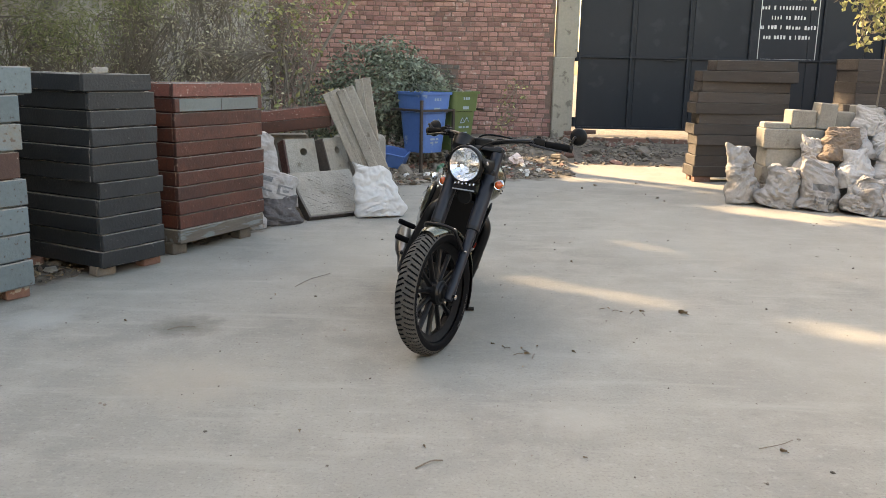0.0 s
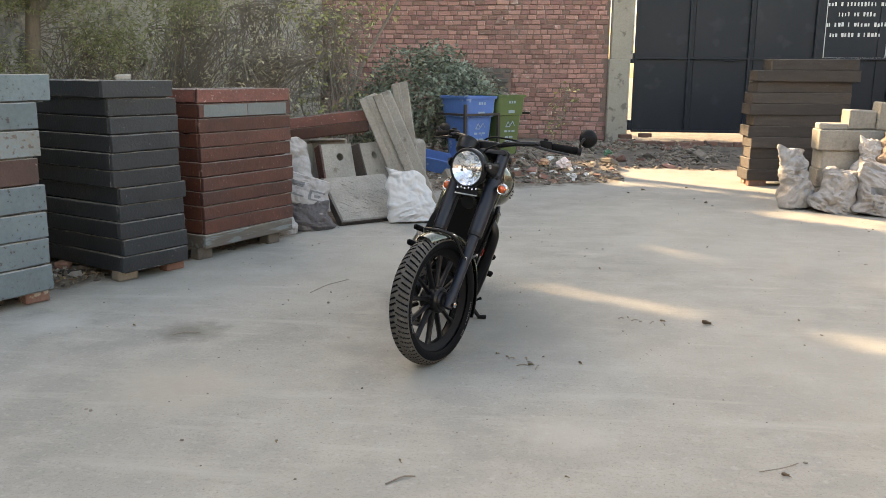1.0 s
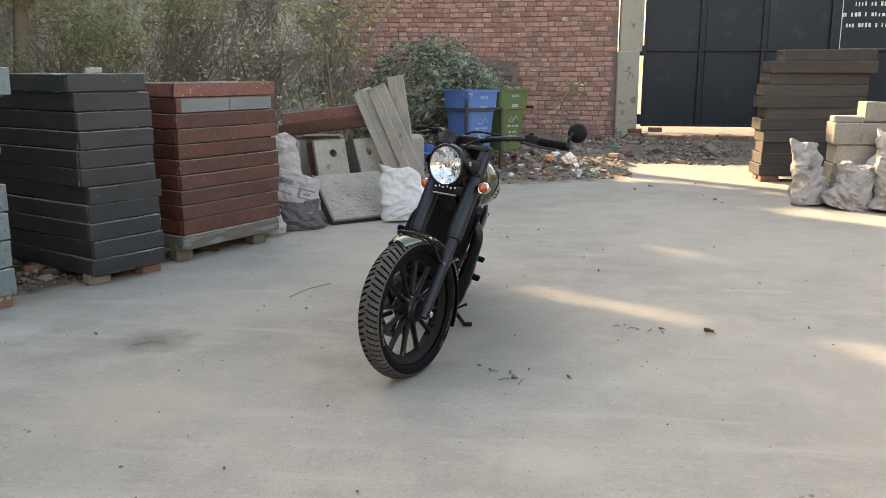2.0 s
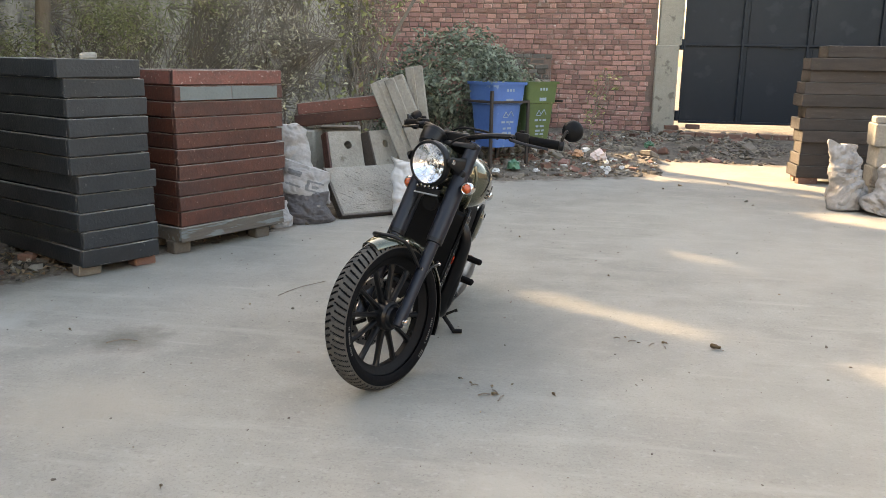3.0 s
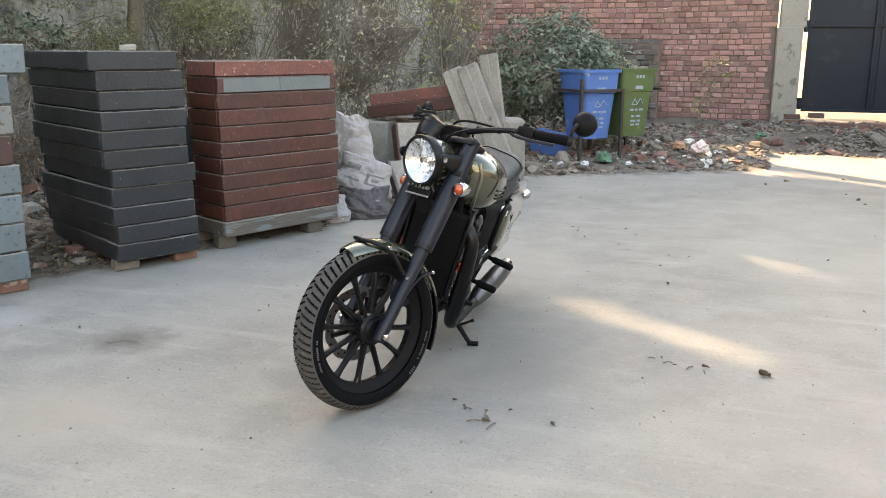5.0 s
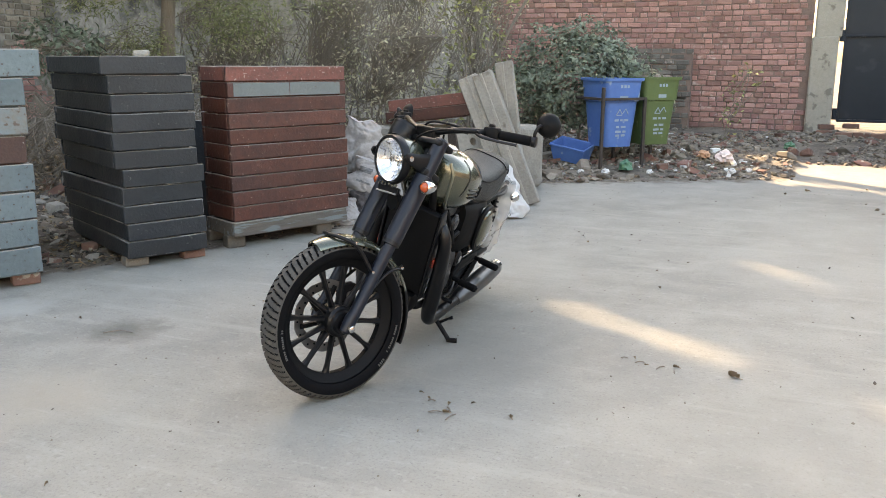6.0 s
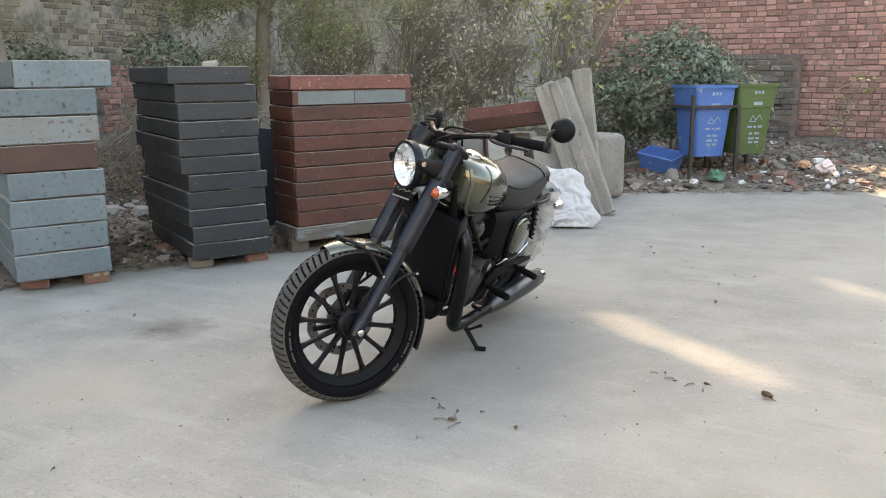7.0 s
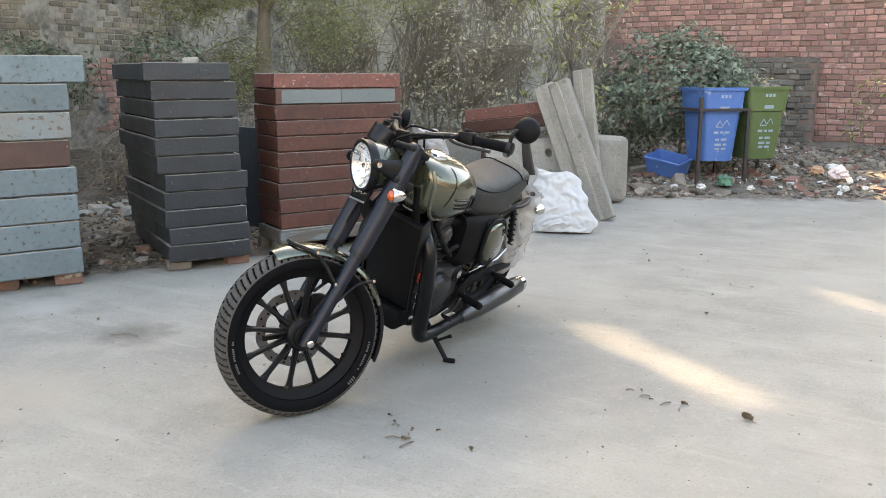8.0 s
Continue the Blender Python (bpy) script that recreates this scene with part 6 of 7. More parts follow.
# seat
seat_secs = [((0, 0.742, 0.805), 0.062, 0.040, 2.6), ((0, 0.77, 0.797), 0.098, 0.062, 2.8), ((0, 0.85, 0.780), 0.118, 0.078, 3.0), ((0, 0.95, 0.766), 0.126, 0.088, 3.2), ((0, 1.05, 0.762), 0.129, 0.095, 3.2), ((0, 1.13, 0.770), 0.128, 0.099, 3.2),
             ((0, 1.20, 0.784), 0.122, 0.093, 3.2), ((0, 1.28, 0.800), 0.112, 0.074, 3.0), ((0, 1.34, 0.808), 0.100, 0.060, 2.8), ((0, 1.385, 0.808), 0.075, 0.042, 2.4), ((0, 1.40, 0.806), 0.03, 0.02, 2)]
seat_secs = [((x, y, z - 0.035), a, b, e) for (x, y, z), a, b, e in seat_secs]
seat = bp_("seat", loft(bmesh.new(), seat_secs, 36), M_SEAT, "long dark grey vinyl seat", True, 60)


def seat_at(y, u, lift=0.002):
    ys = [q[0][1] for q in seat_secs]
    cz, w, h, n = (float(np.interp(y, ys, v)) for v in ([q[0][2] for q in seat_secs], [q[1] for q in seat_secs], [q[2] for q in seat_secs], [q[3] for q in seat_secs]))
    c, d = math.cos(u), math.sin(u)
    return Vector(((w + lift) * math.copysign(abs(c) ** (2 / n), c), y, cz + (h + lift) * math.copysign(abs(d) ** (2 / n), d)))


# piping round the top panel of the seat
for flip in (1, -1):
    line = [seat_at(y, u) for y, u in ((0.775, 1.4), (0.79, 1.0), (0.84, 0.62), (0.93, 0.46), (1.04, 0.44), (1.14, 0.46), (1.22, 0.44), (1.28, 0.30), (1.32, 0.0))]
    part("seat_seam", tube(bmesh.new(), [(p.x * flip, p.y, p.z) for p in line], 0.0035, 8, n=5), M_BLACK, seat, "black seat piping", True)
part("seat_seam", tube(bmesh.new(), [seat_at(1.20 + 0.02 * abs(math.cos(a)), a) for a in np.linspace(0.44, math.pi - 0.44, 20)], 0.003, 8), M_BLACK, seat, "black seat piping", True)

# side panels
for sx in (1, -1):
    bm = bmesh.new()
    rings = []
    for k, (q, dx) in enumerate(((1.05, -0.03), (1.0, 0.0), (0.96, 0.012), (0.84, 0.022), (0.6, 0.029), (0.3, 0.032), (0.02, 0.033))):
        ring = []
        for i in range(32):
            a = 2 * math.pi * i / 32
            c, s = math.cos(a), math.sin(a)
            e = 2 / 2.7
            ring.append(bm.verts.new(((0.152 + dx) * sx, 1.022 + q * (0.088 * math.copysign(abs(c) ** e, c) - 0.020 * s), 0.548 + q * 0.100 * math.copysign(abs(s) ** e, s))))
        rings.append(ring)
    skin(bm, rings)
    bmesh.ops.recalc_face_normals(bm, faces=bm.faces[:])
    sp_ = bp_("side_panel", bm, M_OLIVE, "oval olive green side panel", True, 50)
    ringm = [(0.152 * sx, 1.022 + 1.09 * (0.088 * math.copysign(abs(math.cos(a)) ** 0.74, math.cos(a)) - 0.020 * math.sin(a)), 0.548 + 1.09 * 0.100 * math.copysign(abs(math.sin(a)) ** 0.74, math.sin(a))) for a in np.linspace(0, 2 * math.pi, 33)]
    part("panel_surround", tube(bmesh.new(), ringm, 0.012, 8), M_BLACK, sp_, "black panel surround", True)
    for k in range(3):
        part("panel_bar", tube(bmesh.new(), [(0.1835 * sx, 0.99 + 0.006 * k, 0.500 + 0.014 * k), (0.1835 * sx, 1.035 + 0.006 * k, 0.505 + 0.014 * k)], 0.0025, 6), M_PLATE, sp_)
    part("panel_emblem", tube(bmesh.new(), [(0.181 * sx, 1.045 + 0.010 * math.cos(a), 0.605 + 0.016 * math.sin(a)) for a in np.linspace(0, 2 * math.pi, 14)], 0.0025, 6), M_BLACK, sp_)

# tail
def rear_guard():
    bm = bmesh.new()
    rings = []
    for s in range(30):
        a = radians(-62 + 128 * s / 29)
        ring = []
        prof = [(0.082 * math.sin(u), 0.362 - 0.05 * (1 - math.cos(u)) / (1 - math.cos(1.45))) for u in np.linspace(-1.45, 1.45, 13)]
        for x, r in prof:
            ring.append(bm.verts.new((x, BASE + r * math.sin(a), RR + 0.03 + r * math.cos(a))))
        for x, r in prof[::-1]:
            ring.append(bm.verts.new((x * 0.97, BASE + (r - 0.003) * math.sin(a), RR + 0.03 + (r - 0.003) * math.cos(a))))
        rings.append(ring)
    skin(bm, rings)
    bmesh.ops.recalc_face_normals(bm, faces=bm.faces[:])
    return bm


rg = bp_("rear_mudguard", rear_guard(), M_OLIVE, "olive green rear mudguard", True, 30)
tl = part("tail_lamp", lathe(bmesh.new(), [(0.0, -0.02), (0.032, -0.018), (0.036, 0.02), (0.030, 0.035), (0.0, 0.04)], 24, "y", Matrix.Translation((0, 1.66, 0.60))), M_REDLENS, rg, "round red tail lamp", True)
bp_("grab_rail", tube(bmesh.new(), [(0.10, 1.20, 0.665), (0.118, 1.30, 0.662), (0.115, 1.40, 0.670), (0.08, 1.455, 0.685), (0, 1.47, 0.69), (-0.08, 1.455, 0.685), (-0.115, 1.40, 0.670), (-0.118, 1.30, 0.662), (-0.10, 1.20, 0.665)], 0.009, 10, n=5), M_SATIN, "black grab rail")
bp_("tail_bracket", tube(bmesh.new(), [(0, 1.45, 0.69), (0, 1.62, 0.63)], 0.018, 10), M_BLACK)
for sx in (1, -1):
    q = Vector((0.150 * sx, 1.49, 0.634))
    ri = bp_("rear_indicator", tube(bmesh.new(), [(0.06 * sx, 1.50, 0.65), q - Vector((0.025 * sx, 0, 0))], 0.008, 8), M_BLACK, "black indicator stalk")
    part("indicator_shell", lathe(bmesh.new(), [(0.0, -0.045), (0.012, -0.040), (0.024, -0.015), (0.027, 0.004)], 18, "y", Matrix.Translation(q)), M_CHROME, ri, "chromed teardrop shell", True)
    part("indicator_lens", lathe(bmesh.new(), [(0.026, 0.004), (0.024, 0.014), (0.012, 0.024), (0.0, 0.025)], 18, "y", Matrix.Translation(q)), M_AMBER, ri, "amber indicator lens", True)


def clear_film():
    """A crumpled clear bag tied over the tail, hanging down beside the wheel."""
    bm = bmesh.new()
    rings = []
    for k in np.linspace(0, 1, 46):
        z = 0.70 - 0.43 * k
        w = 0.090 + 0.055 * math.sin(0.4 + k * 2.5)
        d = 0.150 * (0.5 + 0.5 * math.sin(0.5 + k * 1.9))
        cy = 1.500 - 0.01 * k
        ring = []
        for j in range(72):
            a = 2 * math.pi * j / 72
            v = Vector((math.cos(a), math.sin(a), k * 2.2))
            v.z *= 0.5
            fold = 0.92 - 0.34 * abs(noise.noise(v * 2.1)) - 0.20 * abs(noise.noise(v * 4.7 + Vector((3, 1, 7)))) - 0.06 * abs(noise.noise(v * 11))
            ring.append(bm.verts.new((w * math.cos(a) * fold * 1.35, cy + d * math.sin(a) * fold * 1.35, z + 0.03 * noise.noise(Vector((math.cos(a) * 2, math.sin(a) * 2, k * 4))))))
        rings.append(ring)
    skin(bm, rings, False)
    return bm


bp_("clear_film", clear_film(), M_FILM, "crumpled clear polythene wrapped over the tail", True, 80)

# side stand: its foot on the paving
foot = (ROOT @ FRAME_M).inverted() @ Vector((0.205, 4.735, 0.006))
knee = Vector((0.085, 0.735, 0.205))
mid = knee.lerp(foot, 0.55)
ss = bp_("side_stand", tube(bmesh.new(), [knee, mid, foot], [0.013, 0.011, 0.010], 10), M_BLACK, "black steel side stand, extended")
up = ((ROOT @ FRAME_M).to_3x3().inverted() @ Vector((0, 0, 1))).normalized()
fx = ((ROOT @ FRAME_M).to_3x3().inverted() @ Vector((1, 0.2, 0))).normalized()
part("stand_foot", tube(bmesh.new(), [foot - fx * 0.012 + up * 0.006, foot + fx * 0.035 + up * 0.004], [0.011, 0.011], 10), M_BLACK, ss)
part("stand_tang", tube(bmesh.new(), [mid, mid + fx * 0.05 + up * 0.022, mid + fx * 0.068 + up * 0.028], [0.007, 0.006, 0.009], 8), M_BLACK, ss)

# ---- rubble, litter and scraps ----
RNG = np.random.default_rng(7)
ICO = bmesh.new()
bmesh.ops.create_icosphere(ICO, subdivisions=1, radius=1)
ICO.verts.ensure_lookup_table()
ICO_V = np.array([v.co[:] for v in ICO.verts])
ICO_F = np.array([[v.index for v in f.verts] for f in ICO.faces])
ICO.free()
CUBE_V = np.array([(x, y, z) for z in (-1, 1) for x, y in ((-1, -1), (1, -1), (1, 1), (-1, 1))], float)
CUBE_F = np.array([(3, 2, 1, 0), (4, 5, 6, 7), (0, 1, 5, 4), (1, 2, 6, 5), (2, 3, 7, 6), (3, 0, 4, 7)])


def turns(n, full=True):
    """n random turning matrices."""
    a = RNG.normal(size=(n, 4)) if full else np.stack([RNG.normal(size=n), RNG.normal(size=n) * 0.15, RNG.normal(size=n) * 0.15, RNG.normal(size=n)], 1)
    a /= np.linalg.norm(a, axis=1)[:, None]
    w, x, y, z = a.T
    return np.stack([np.stack([1 - 2 * (y * y + z * z), 2 * (x * y - z * w), 2 * (x * z + y * w)], 1), np.stack([2 * (x * y + z * w), 1 - 2 * (x * x + z * z), 2 * (y * z - x * w)], 1),
                     np.stack([2 * (x * z - y * w), 2 * (y * z + x * w), 1 - 2 * (x * x + y * y)], 1)], 1)


def scatter(name, places, sizes, material, label, category, shape="stone", kind="stuff"):
    """Many small bodies in one mesh."""
    v0, f0 = (ICO_V, ICO_F) if shape == "stone" else (CUBE_V, CUBE_F)
    n = len(places)
    stretch = RNG.uniform(0.5, 1.3, (n, 1, 3)) * np.array([1, 1, 0.55]) if shape == "stone" else np.array([1.0, 0.62, 0.40]) * RNG.uniform(0.6, 1.3, (n, 1, 3))
    v = v0[None] * stretch * (1 + RNG.uniform(-0.32, 0.32, (n, len(v0), 1))) * np.asarray(sizes)[:, None, None]
    v = np.einsum("nij,nkj->nki", turns(n, False), v) + np.asarray(places)[:, None, :]
    f = f0[None] + (np.arange(n) * len(v0))[:, None, None]
    return tagged(new(name, from_arrays(name, v.reshape(-1, 3), f.reshape(-1, f0.shape[1]).tolist(), material)), label, category, kind=kind)


def soil_places(n, x0, x1, y0, y1, least=0.75, clump=0.0):
    out = []
    while len(out) < n:
        x, y = RNG.uniform(x0, x1), RNG.uniform(y0, y1)
        if soil_share(x, y) < least or (clump and noise.noise(Vector((x * 0.9, y * 0.9, 3))) < clump * RNG.uniform(-1, 1)):
            continue
        out.append((x, y, ground_height(x, y)))
    return np.array(out)


def lift(places, sizes, k=0.25):
    p = places.copy()
    p[:, 2] += np.asarray(sizes) * k
    return p


p = soil_places(7500, -2.2, 3.6, 9.6, 15.4, 0.55, 0.5)
s = RNG.gamma(1.4, 0.010, len(p)) + 0.006
scatter("rubble", lift(p, s), s, M_STONE, "broken concrete and stone rubble by the back wall", "rubble")
p = soil_places(420, -1.8, 2.6, 9.8, 14.6, 0.6, 0.5)
s = RNG.gamma(1.8, 0.011, len(p)) + 0.008
scatter("brick_rubble", lift(p, s), s, M_REDSTONE, "broken red brick rubble by the back wall", "rubble", "cube")
p = np.concatenate([soil_places(2600, -6.5, -1.2, 3.6, 10.5, 0.5, 0.5), soil_places(1500, -4.4, -2.3, 4.6, 8.2, 0.6)])
s = RNG.gamma(1.3, 0.012, len(p)) + 0.007
scatter("rubble", lift(p, s, 0.1), s * RNG.uniform(0.5, 1.2, len(s)), M_DARKSTONE, "dirty stones and broken masonry behind the stacks", "rubble")
p = soil_places(110, -6.0, -1.6, 4.2, 9.8, 0.9)
s = RNG.gamma(2.0, 0.014, len(p)) + 0.015
scatter("brick_rubble", lift(p, s), s, M_REDSTONE, "broken bricks lying behind the stacks", "rubble", "cube")
p = soil_places(150, -4.2, -2.2, 4.9, 8.5, 0.9)
s = RNG.gamma(2.0, 0.013, len(p)) + 0.015
scatter("pale_rubble", lift(p, s), s, M_CONCRETE, "pale lumps of broken plaster behind the stacks", "rubble")
p = soil_places(110, -1.6, 2.2, 9.9, 14.5, 0.7, 0.3)
s = RNG.gamma(2.0, 0.007, len(p)) + 0.007
scatter("scraps", lift(p, s, 0.6), s, M_SCRAP, "white scraps of plastic and paper among rubble", "litter", "cube")
# grit on the paving
p = np.stack([RNG.uniform(-2.0, 5.5, 1500), RNG.uniform(1.2, 10.5, 1500), np.zeros(1500)], 1)
p = p[[soil_share(x, y) < 0.6 for x, y, z in p]]
s = RNG.gamma(1.5, 0.0016, len(p)) + 0.0012
scatter("grit", lift(p, s, 0.3), s, M_STONE, "specks of grit on the paving", "grit")


def leaf_mesh(name, places, normals, sizes, material, aspect=0.5, bend=0.18, droop=0.0):
    """Leaves as small folded blades, each with its own edges."""
    places, normals, sizes = np.asarray(places), np.asarray(normals, float), np.asarray(sizes)
    n = len(places)
    nrm = normals + RNG.normal(size=(n, 3)) * 0.45
    nrm /= np.linalg.norm(nrm, axis=1)[:, None]
    t = RNG.normal(size=(n, 3))
    t[:, 2] -= droop
    t -= nrm * np.sum(t * nrm, 1)[:, None]
    t /= np.linalg.norm(t, axis=1)[:, None]
    b = np.cross(nrm, t)
    L, W = sizes[:, None], (sizes * aspect)[:, None]
    base = places
    tip = places + t * L - nrm * L * bend
    mid = places + t * L * 0.48
    v = np.stack([base, mid + b * W * 0.5 + nrm * L * bend * 0.35, tip, mid - b * W * 0.5 + nrm * L * bend * 0.35, mid], 1).reshape(-1, 3)
    k = (np.arange(n) * 5)[:, None, None]
    f = (np.array([[0, 4, 1], [4, 2, 1], [0, 3, 4], [4, 3, 2]])[None] + k).reshape(-1, 3)
    return from_arrays(name, v, f.tolist(), material)


def blob_points(n, centre, radii, seed, hollow=0.55, lumps=0.35):
    """Points in an uneven cloud with their outward ways; denser near its skin."""
    d = RNG.normal(size=(n, 3))
    d /= np.linalg.norm(d, axis=1)[:, None]
    k = np.array([1 + lumps * (noise.noise(Vector(q * 1.7 + seed)) + 0.6 * noise.noise(Vector(q * 4.1 + seed))) for q in d])
    r = (hollow + (1 - hollow) * RNG.uniform(0, 1, n) ** 0.6) * k
    return np.asarray(centre) + d * r[:, None] * np.asarray(radii), d


def litter():
    p = np.concatenate([soil_places(2200, -6.5, 3.2, 3.8, 15.2, 0.6, 0.4), soil_places(1300, -4.6, -2.2, 4.4, 8.6, 0.55)])
    return tagged(new("leaf_litter", leaf_mesh("leaf_litter", p + [0, 0, 0.012], np.tile([0, 0, 1.0], (len(p), 1)), RNG.uniform(0.03, 0.08, len(p)), M_LITTER, 0.5, 0.25)), "dry brown leaves strewn over soil and rubble", "leaf litter", kind="stuff")


litter()


def dry_leaf(x, y, size, turn, label="curled dry brown leaf on the paving"):
    bm = bmesh.new()
    n = 7
    rows = []
    for i in range(n):
        u = i / (n - 1)
        w = size * 0.34 * math.sin(math.pi * min(1, u * 0.92 + 0.06)) ** 0.7 * (1 + 0.25 * math.sin(i * 2.4))
        row = []
        for j in (-1, -0.5, 0, 0.5, 1):
            row.append(bm.verts.new((j * w, (u - 0.5) * size, 0.004 + size * (0.30 * abs(j) ** 1.5 + 0.16 * (u - 0.4) ** 2 + 0.06 * math.sin(j * 3 + i)))))
        rows.append(row)
    for a, b in zip(rows, rows[1:]):
        for k in range(4):
            bm.faces.new((a[k], a[k + 1], b[k + 1], b[k]))
    bmesh.ops.solidify(bm, geom=bm.faces[:], thickness=0.0012)
    tube(bm, [(0, -size * 0.5, 0.005), (size * 0.05, -size * 0.8, 0.004)], 0.0016, 6)
    return solid("dry_leaf", bm, M_LITTER, label, "leaf", pose(x, y, 0.0, 0, 0, turn), "dry leaves on the paving", smooth=True, angle=60)


dry_leaf(1.43, 4.78, 0.05, 60, "large curled dry leaf standing up on the paving")
for x, y, size, turn in ((0.49, 4.0, 0.05, 100), (0.72, 4.05, 0.045, 40), (1.2, 4.8, 0.05, 80), (0.47, 4.08, 0.035, 10), (0.95, 6.05, 0.05, 20), (1.75, 10.3, 0.09, 70), (1.55, 10.0, 0.08, 20), (0.55, 4.12, 0.03, 150), (0.38, 4.10, 0.03, 50),
                         (-0.94, 4.95, 0.03, 20), (0.33, 4.14, 0.03, 95), (1.02, 4.85, 0.03, 30), (1.08, 4.78, 0.03, 120), (2.45, 4.95, 0.03, 10), (1.92, 5.85, 0.03, 44), (0.46, 3.82, 0.02, 0), (1.35, 3.0, 0.05, 70), (0.05, 2.95, 0.03, 33), (-0.42, 3.05, 0.03, 12), (0.62, 2.9, 0.025, 80), (0.3, 7.1, 0.05, 15), (-1.6, 4.35, 0.04, 60), (2.3, 10.6, 0.06, 60)):
    dry_leaf(x, y, size * 0.5, turn)


def twig(points, r, label="thin dry twig on the paving"):
    return solid("twig", tube(bmesh.new(), [(x, y, 0.004 + z) for x, y, z in points], r, 6, n=4), M_BARK, label, "twig", group="twigs on the paving", smooth=True)


twig([(-0.86, 5.15, 0), (-0.80, 5.32, 0.006), (-0.72, 5.42, 0.012), (-0.70, 5.50, 0.004)], 0.002)
twig([(-1.33, 4.22, 0), (-1.27, 4.27, 0.004), (-1.20, 4.27, 0.002)], 0.0024)
twig([(1.27, 3.02, 0), (1.36, 3.05, 0.006), (1.42, 3.10, 0.002)], 0.0018)
for x, y, a, n in ((0.45, 3.99, 20, 0.05), (0.52, 3.97, 75, 0.06), (0.49, 4.03, 130, 0.04), (0.40, 4.08, 10, 0.03), (1.05, 4.80, 25, 0.04), (1.14, 4.77, 60, 0.05), (1.20, 4.74, 100, 0.03), (0.98, 4.83, 10, 0.03)):
    c, d = math.cos(radians(a)) * n / 2, math.sin(radians(a)) * n / 2
    twig([(x - c, y - d, 0), (x, y, 0.005), (x + c, y + d, 0.001)], 0.0028, "short dry scrap of stalk on the paving")
twig([(0.03, 2.78, 0), (0.08, 2.83, 0.004), (0.12, 2.84, 0.002)], 0.003)


def crumpled_bag(x, y, z, size, material, label, seed):
    t = bmesh.new()
    bmesh.ops.create_icosphere(t, subdivisions=3, radius=size)
    for v in t.verts:
        q = v.co.normalized()
        v.co *= 1 + 0.5 * noise.noise(q * 2.2 + Vector((seed, 0, 0))) + 0.3 * noise.noise(q * 5 + Vector((0, seed, 0)))
        v.co.z = max(v.co.z * 0.9, -size * 0.35)
    return solid("crumpled_bag", t, material, label, "plastic bag", pose(x, y, z + size * 0.35), smooth=True, angle=30)


M_PINK = mat("pink_white_plastic", (0.62, 0.44, 0.40), 0.5, second=(0.72, 0.66, 0.62), scale=14, bump=0.3)
M_GREENBAG = mat("green_plastic", (0.07, 0.20, 0.11), 0.4, second=(0.05, 0.13, 0.08), scale=10, bump=0.3)
M_ORANGE = mat("faded_orange_plastic", (0.42, 0.20, 0.10), 0.6, second=(0.50, 0.33, 0.22), scale=14, bump=0.3)
crumpled_bag(0.86, 11.6, 0.12, 0.095, M_PINK, "crumpled pink and white plastic bag on rubble", 1)
crumpled_bag(-0.12, 10.75, 0.07, 0.075, M_GREENBAG, "crumpled green plastic scrap on rubble", 2)
crumpled_bag(1.55, 12.9, 0.16, 0.07, M_GREENBAG, "crumpled green plastic scrap on rubble", 5)
crumpled_bag(0.60, 11.9, 0.12, 0.065, M_ORANGE, "faded orange plastic rubbish on rubble", 3)
for k, (x, y, sz) in enumerate(((-0.30, 10.55, 0.06), (0.15, 10.75, 0.05), (0.98, 11.2, 0.06), (1.15, 11.35, 0.05), (-0.55, 10.45, 0.05), (-2.75, 6.1, 0.09), (-3.0, 6.0, 0.07), (-2.95, 5.85, 0.06))):
    crumpled_bag(x, y, ground_height(x, y), sz * 0.72, M_SCRAP, "crumpled white plastic litter on the ground", 7 + k)
# larger broken bricks and stones lying singly
loose = random.Random(64)
for k in range(240):
    y = 9.75 + 5.0 * loose.random() ** 1.7
    x = loose.uniform(-1.5, 3.3)
    if soil_share(x, y) < 0.55:
        continue
    sz = min(0.11, 0.026 + loose.expovariate(32))
    red = loose.random() < 0.18
    bm = bmesh.new()
    if red or loose.random() < 0.4:
        box(bm, (-sz, -sz * 0.62, -sz * 0.4), (sz, sz * 0.62, sz * 0.4), sz * 0.18, jitter=sz * 0.22)
    else:
        bmesh.ops.create_icosphere(bm, subdivisions=1, radius=sz)
        for v in bm.verts:
            v.co = Vector((v.co.x * 1.1, v.co.y * 0.8, v.co.z * 0.55)) * loose.uniform(0.7, 1.2)
    solid("broken_brick" if red else "rubble_stone", bm, M_REDSTONE if red else M_STONE, "broken red brick lying in rubble" if red else "grey lump of broken masonry lying in rubble", "brick" if red else "stone",
          pose(x, y, ground_height(x, y) + sz * 0.22, loose.uniform(-25, 25), loose.uniform(-25, 25), loose.uniform(0, 180)), "loose masonry by the back wall")
# kerb of bricks before the gate
for k in range(16):
    brick_at(2.25 + k * 0.235, 14.95 + 0.03 * math.sin(k * 1.7), ground_height(2.25 + k * 0.235, 14.95) - 0.02, random.uniform(-6, 6), "worn brick in a low row before the gate", size=(0.225, 0.11, 0.09))
for x, y, z in ((2.0, 15.2, 0.0), (2.02, 15.25, 0.075), (2.35, 15.2, 0.09)):
    brick_at(x, y, ground_height(x, y) + z, random.uniform(-15, 15), "loose brick at the foot of the gate pillar")

# ---- plants ----
def limb(bm, pts, r0, r1, sides=8, n=4):
    k = len(pts)
    return tube(bm, pts, list(np.linspace(r0, r1, k)), sides, n=n)


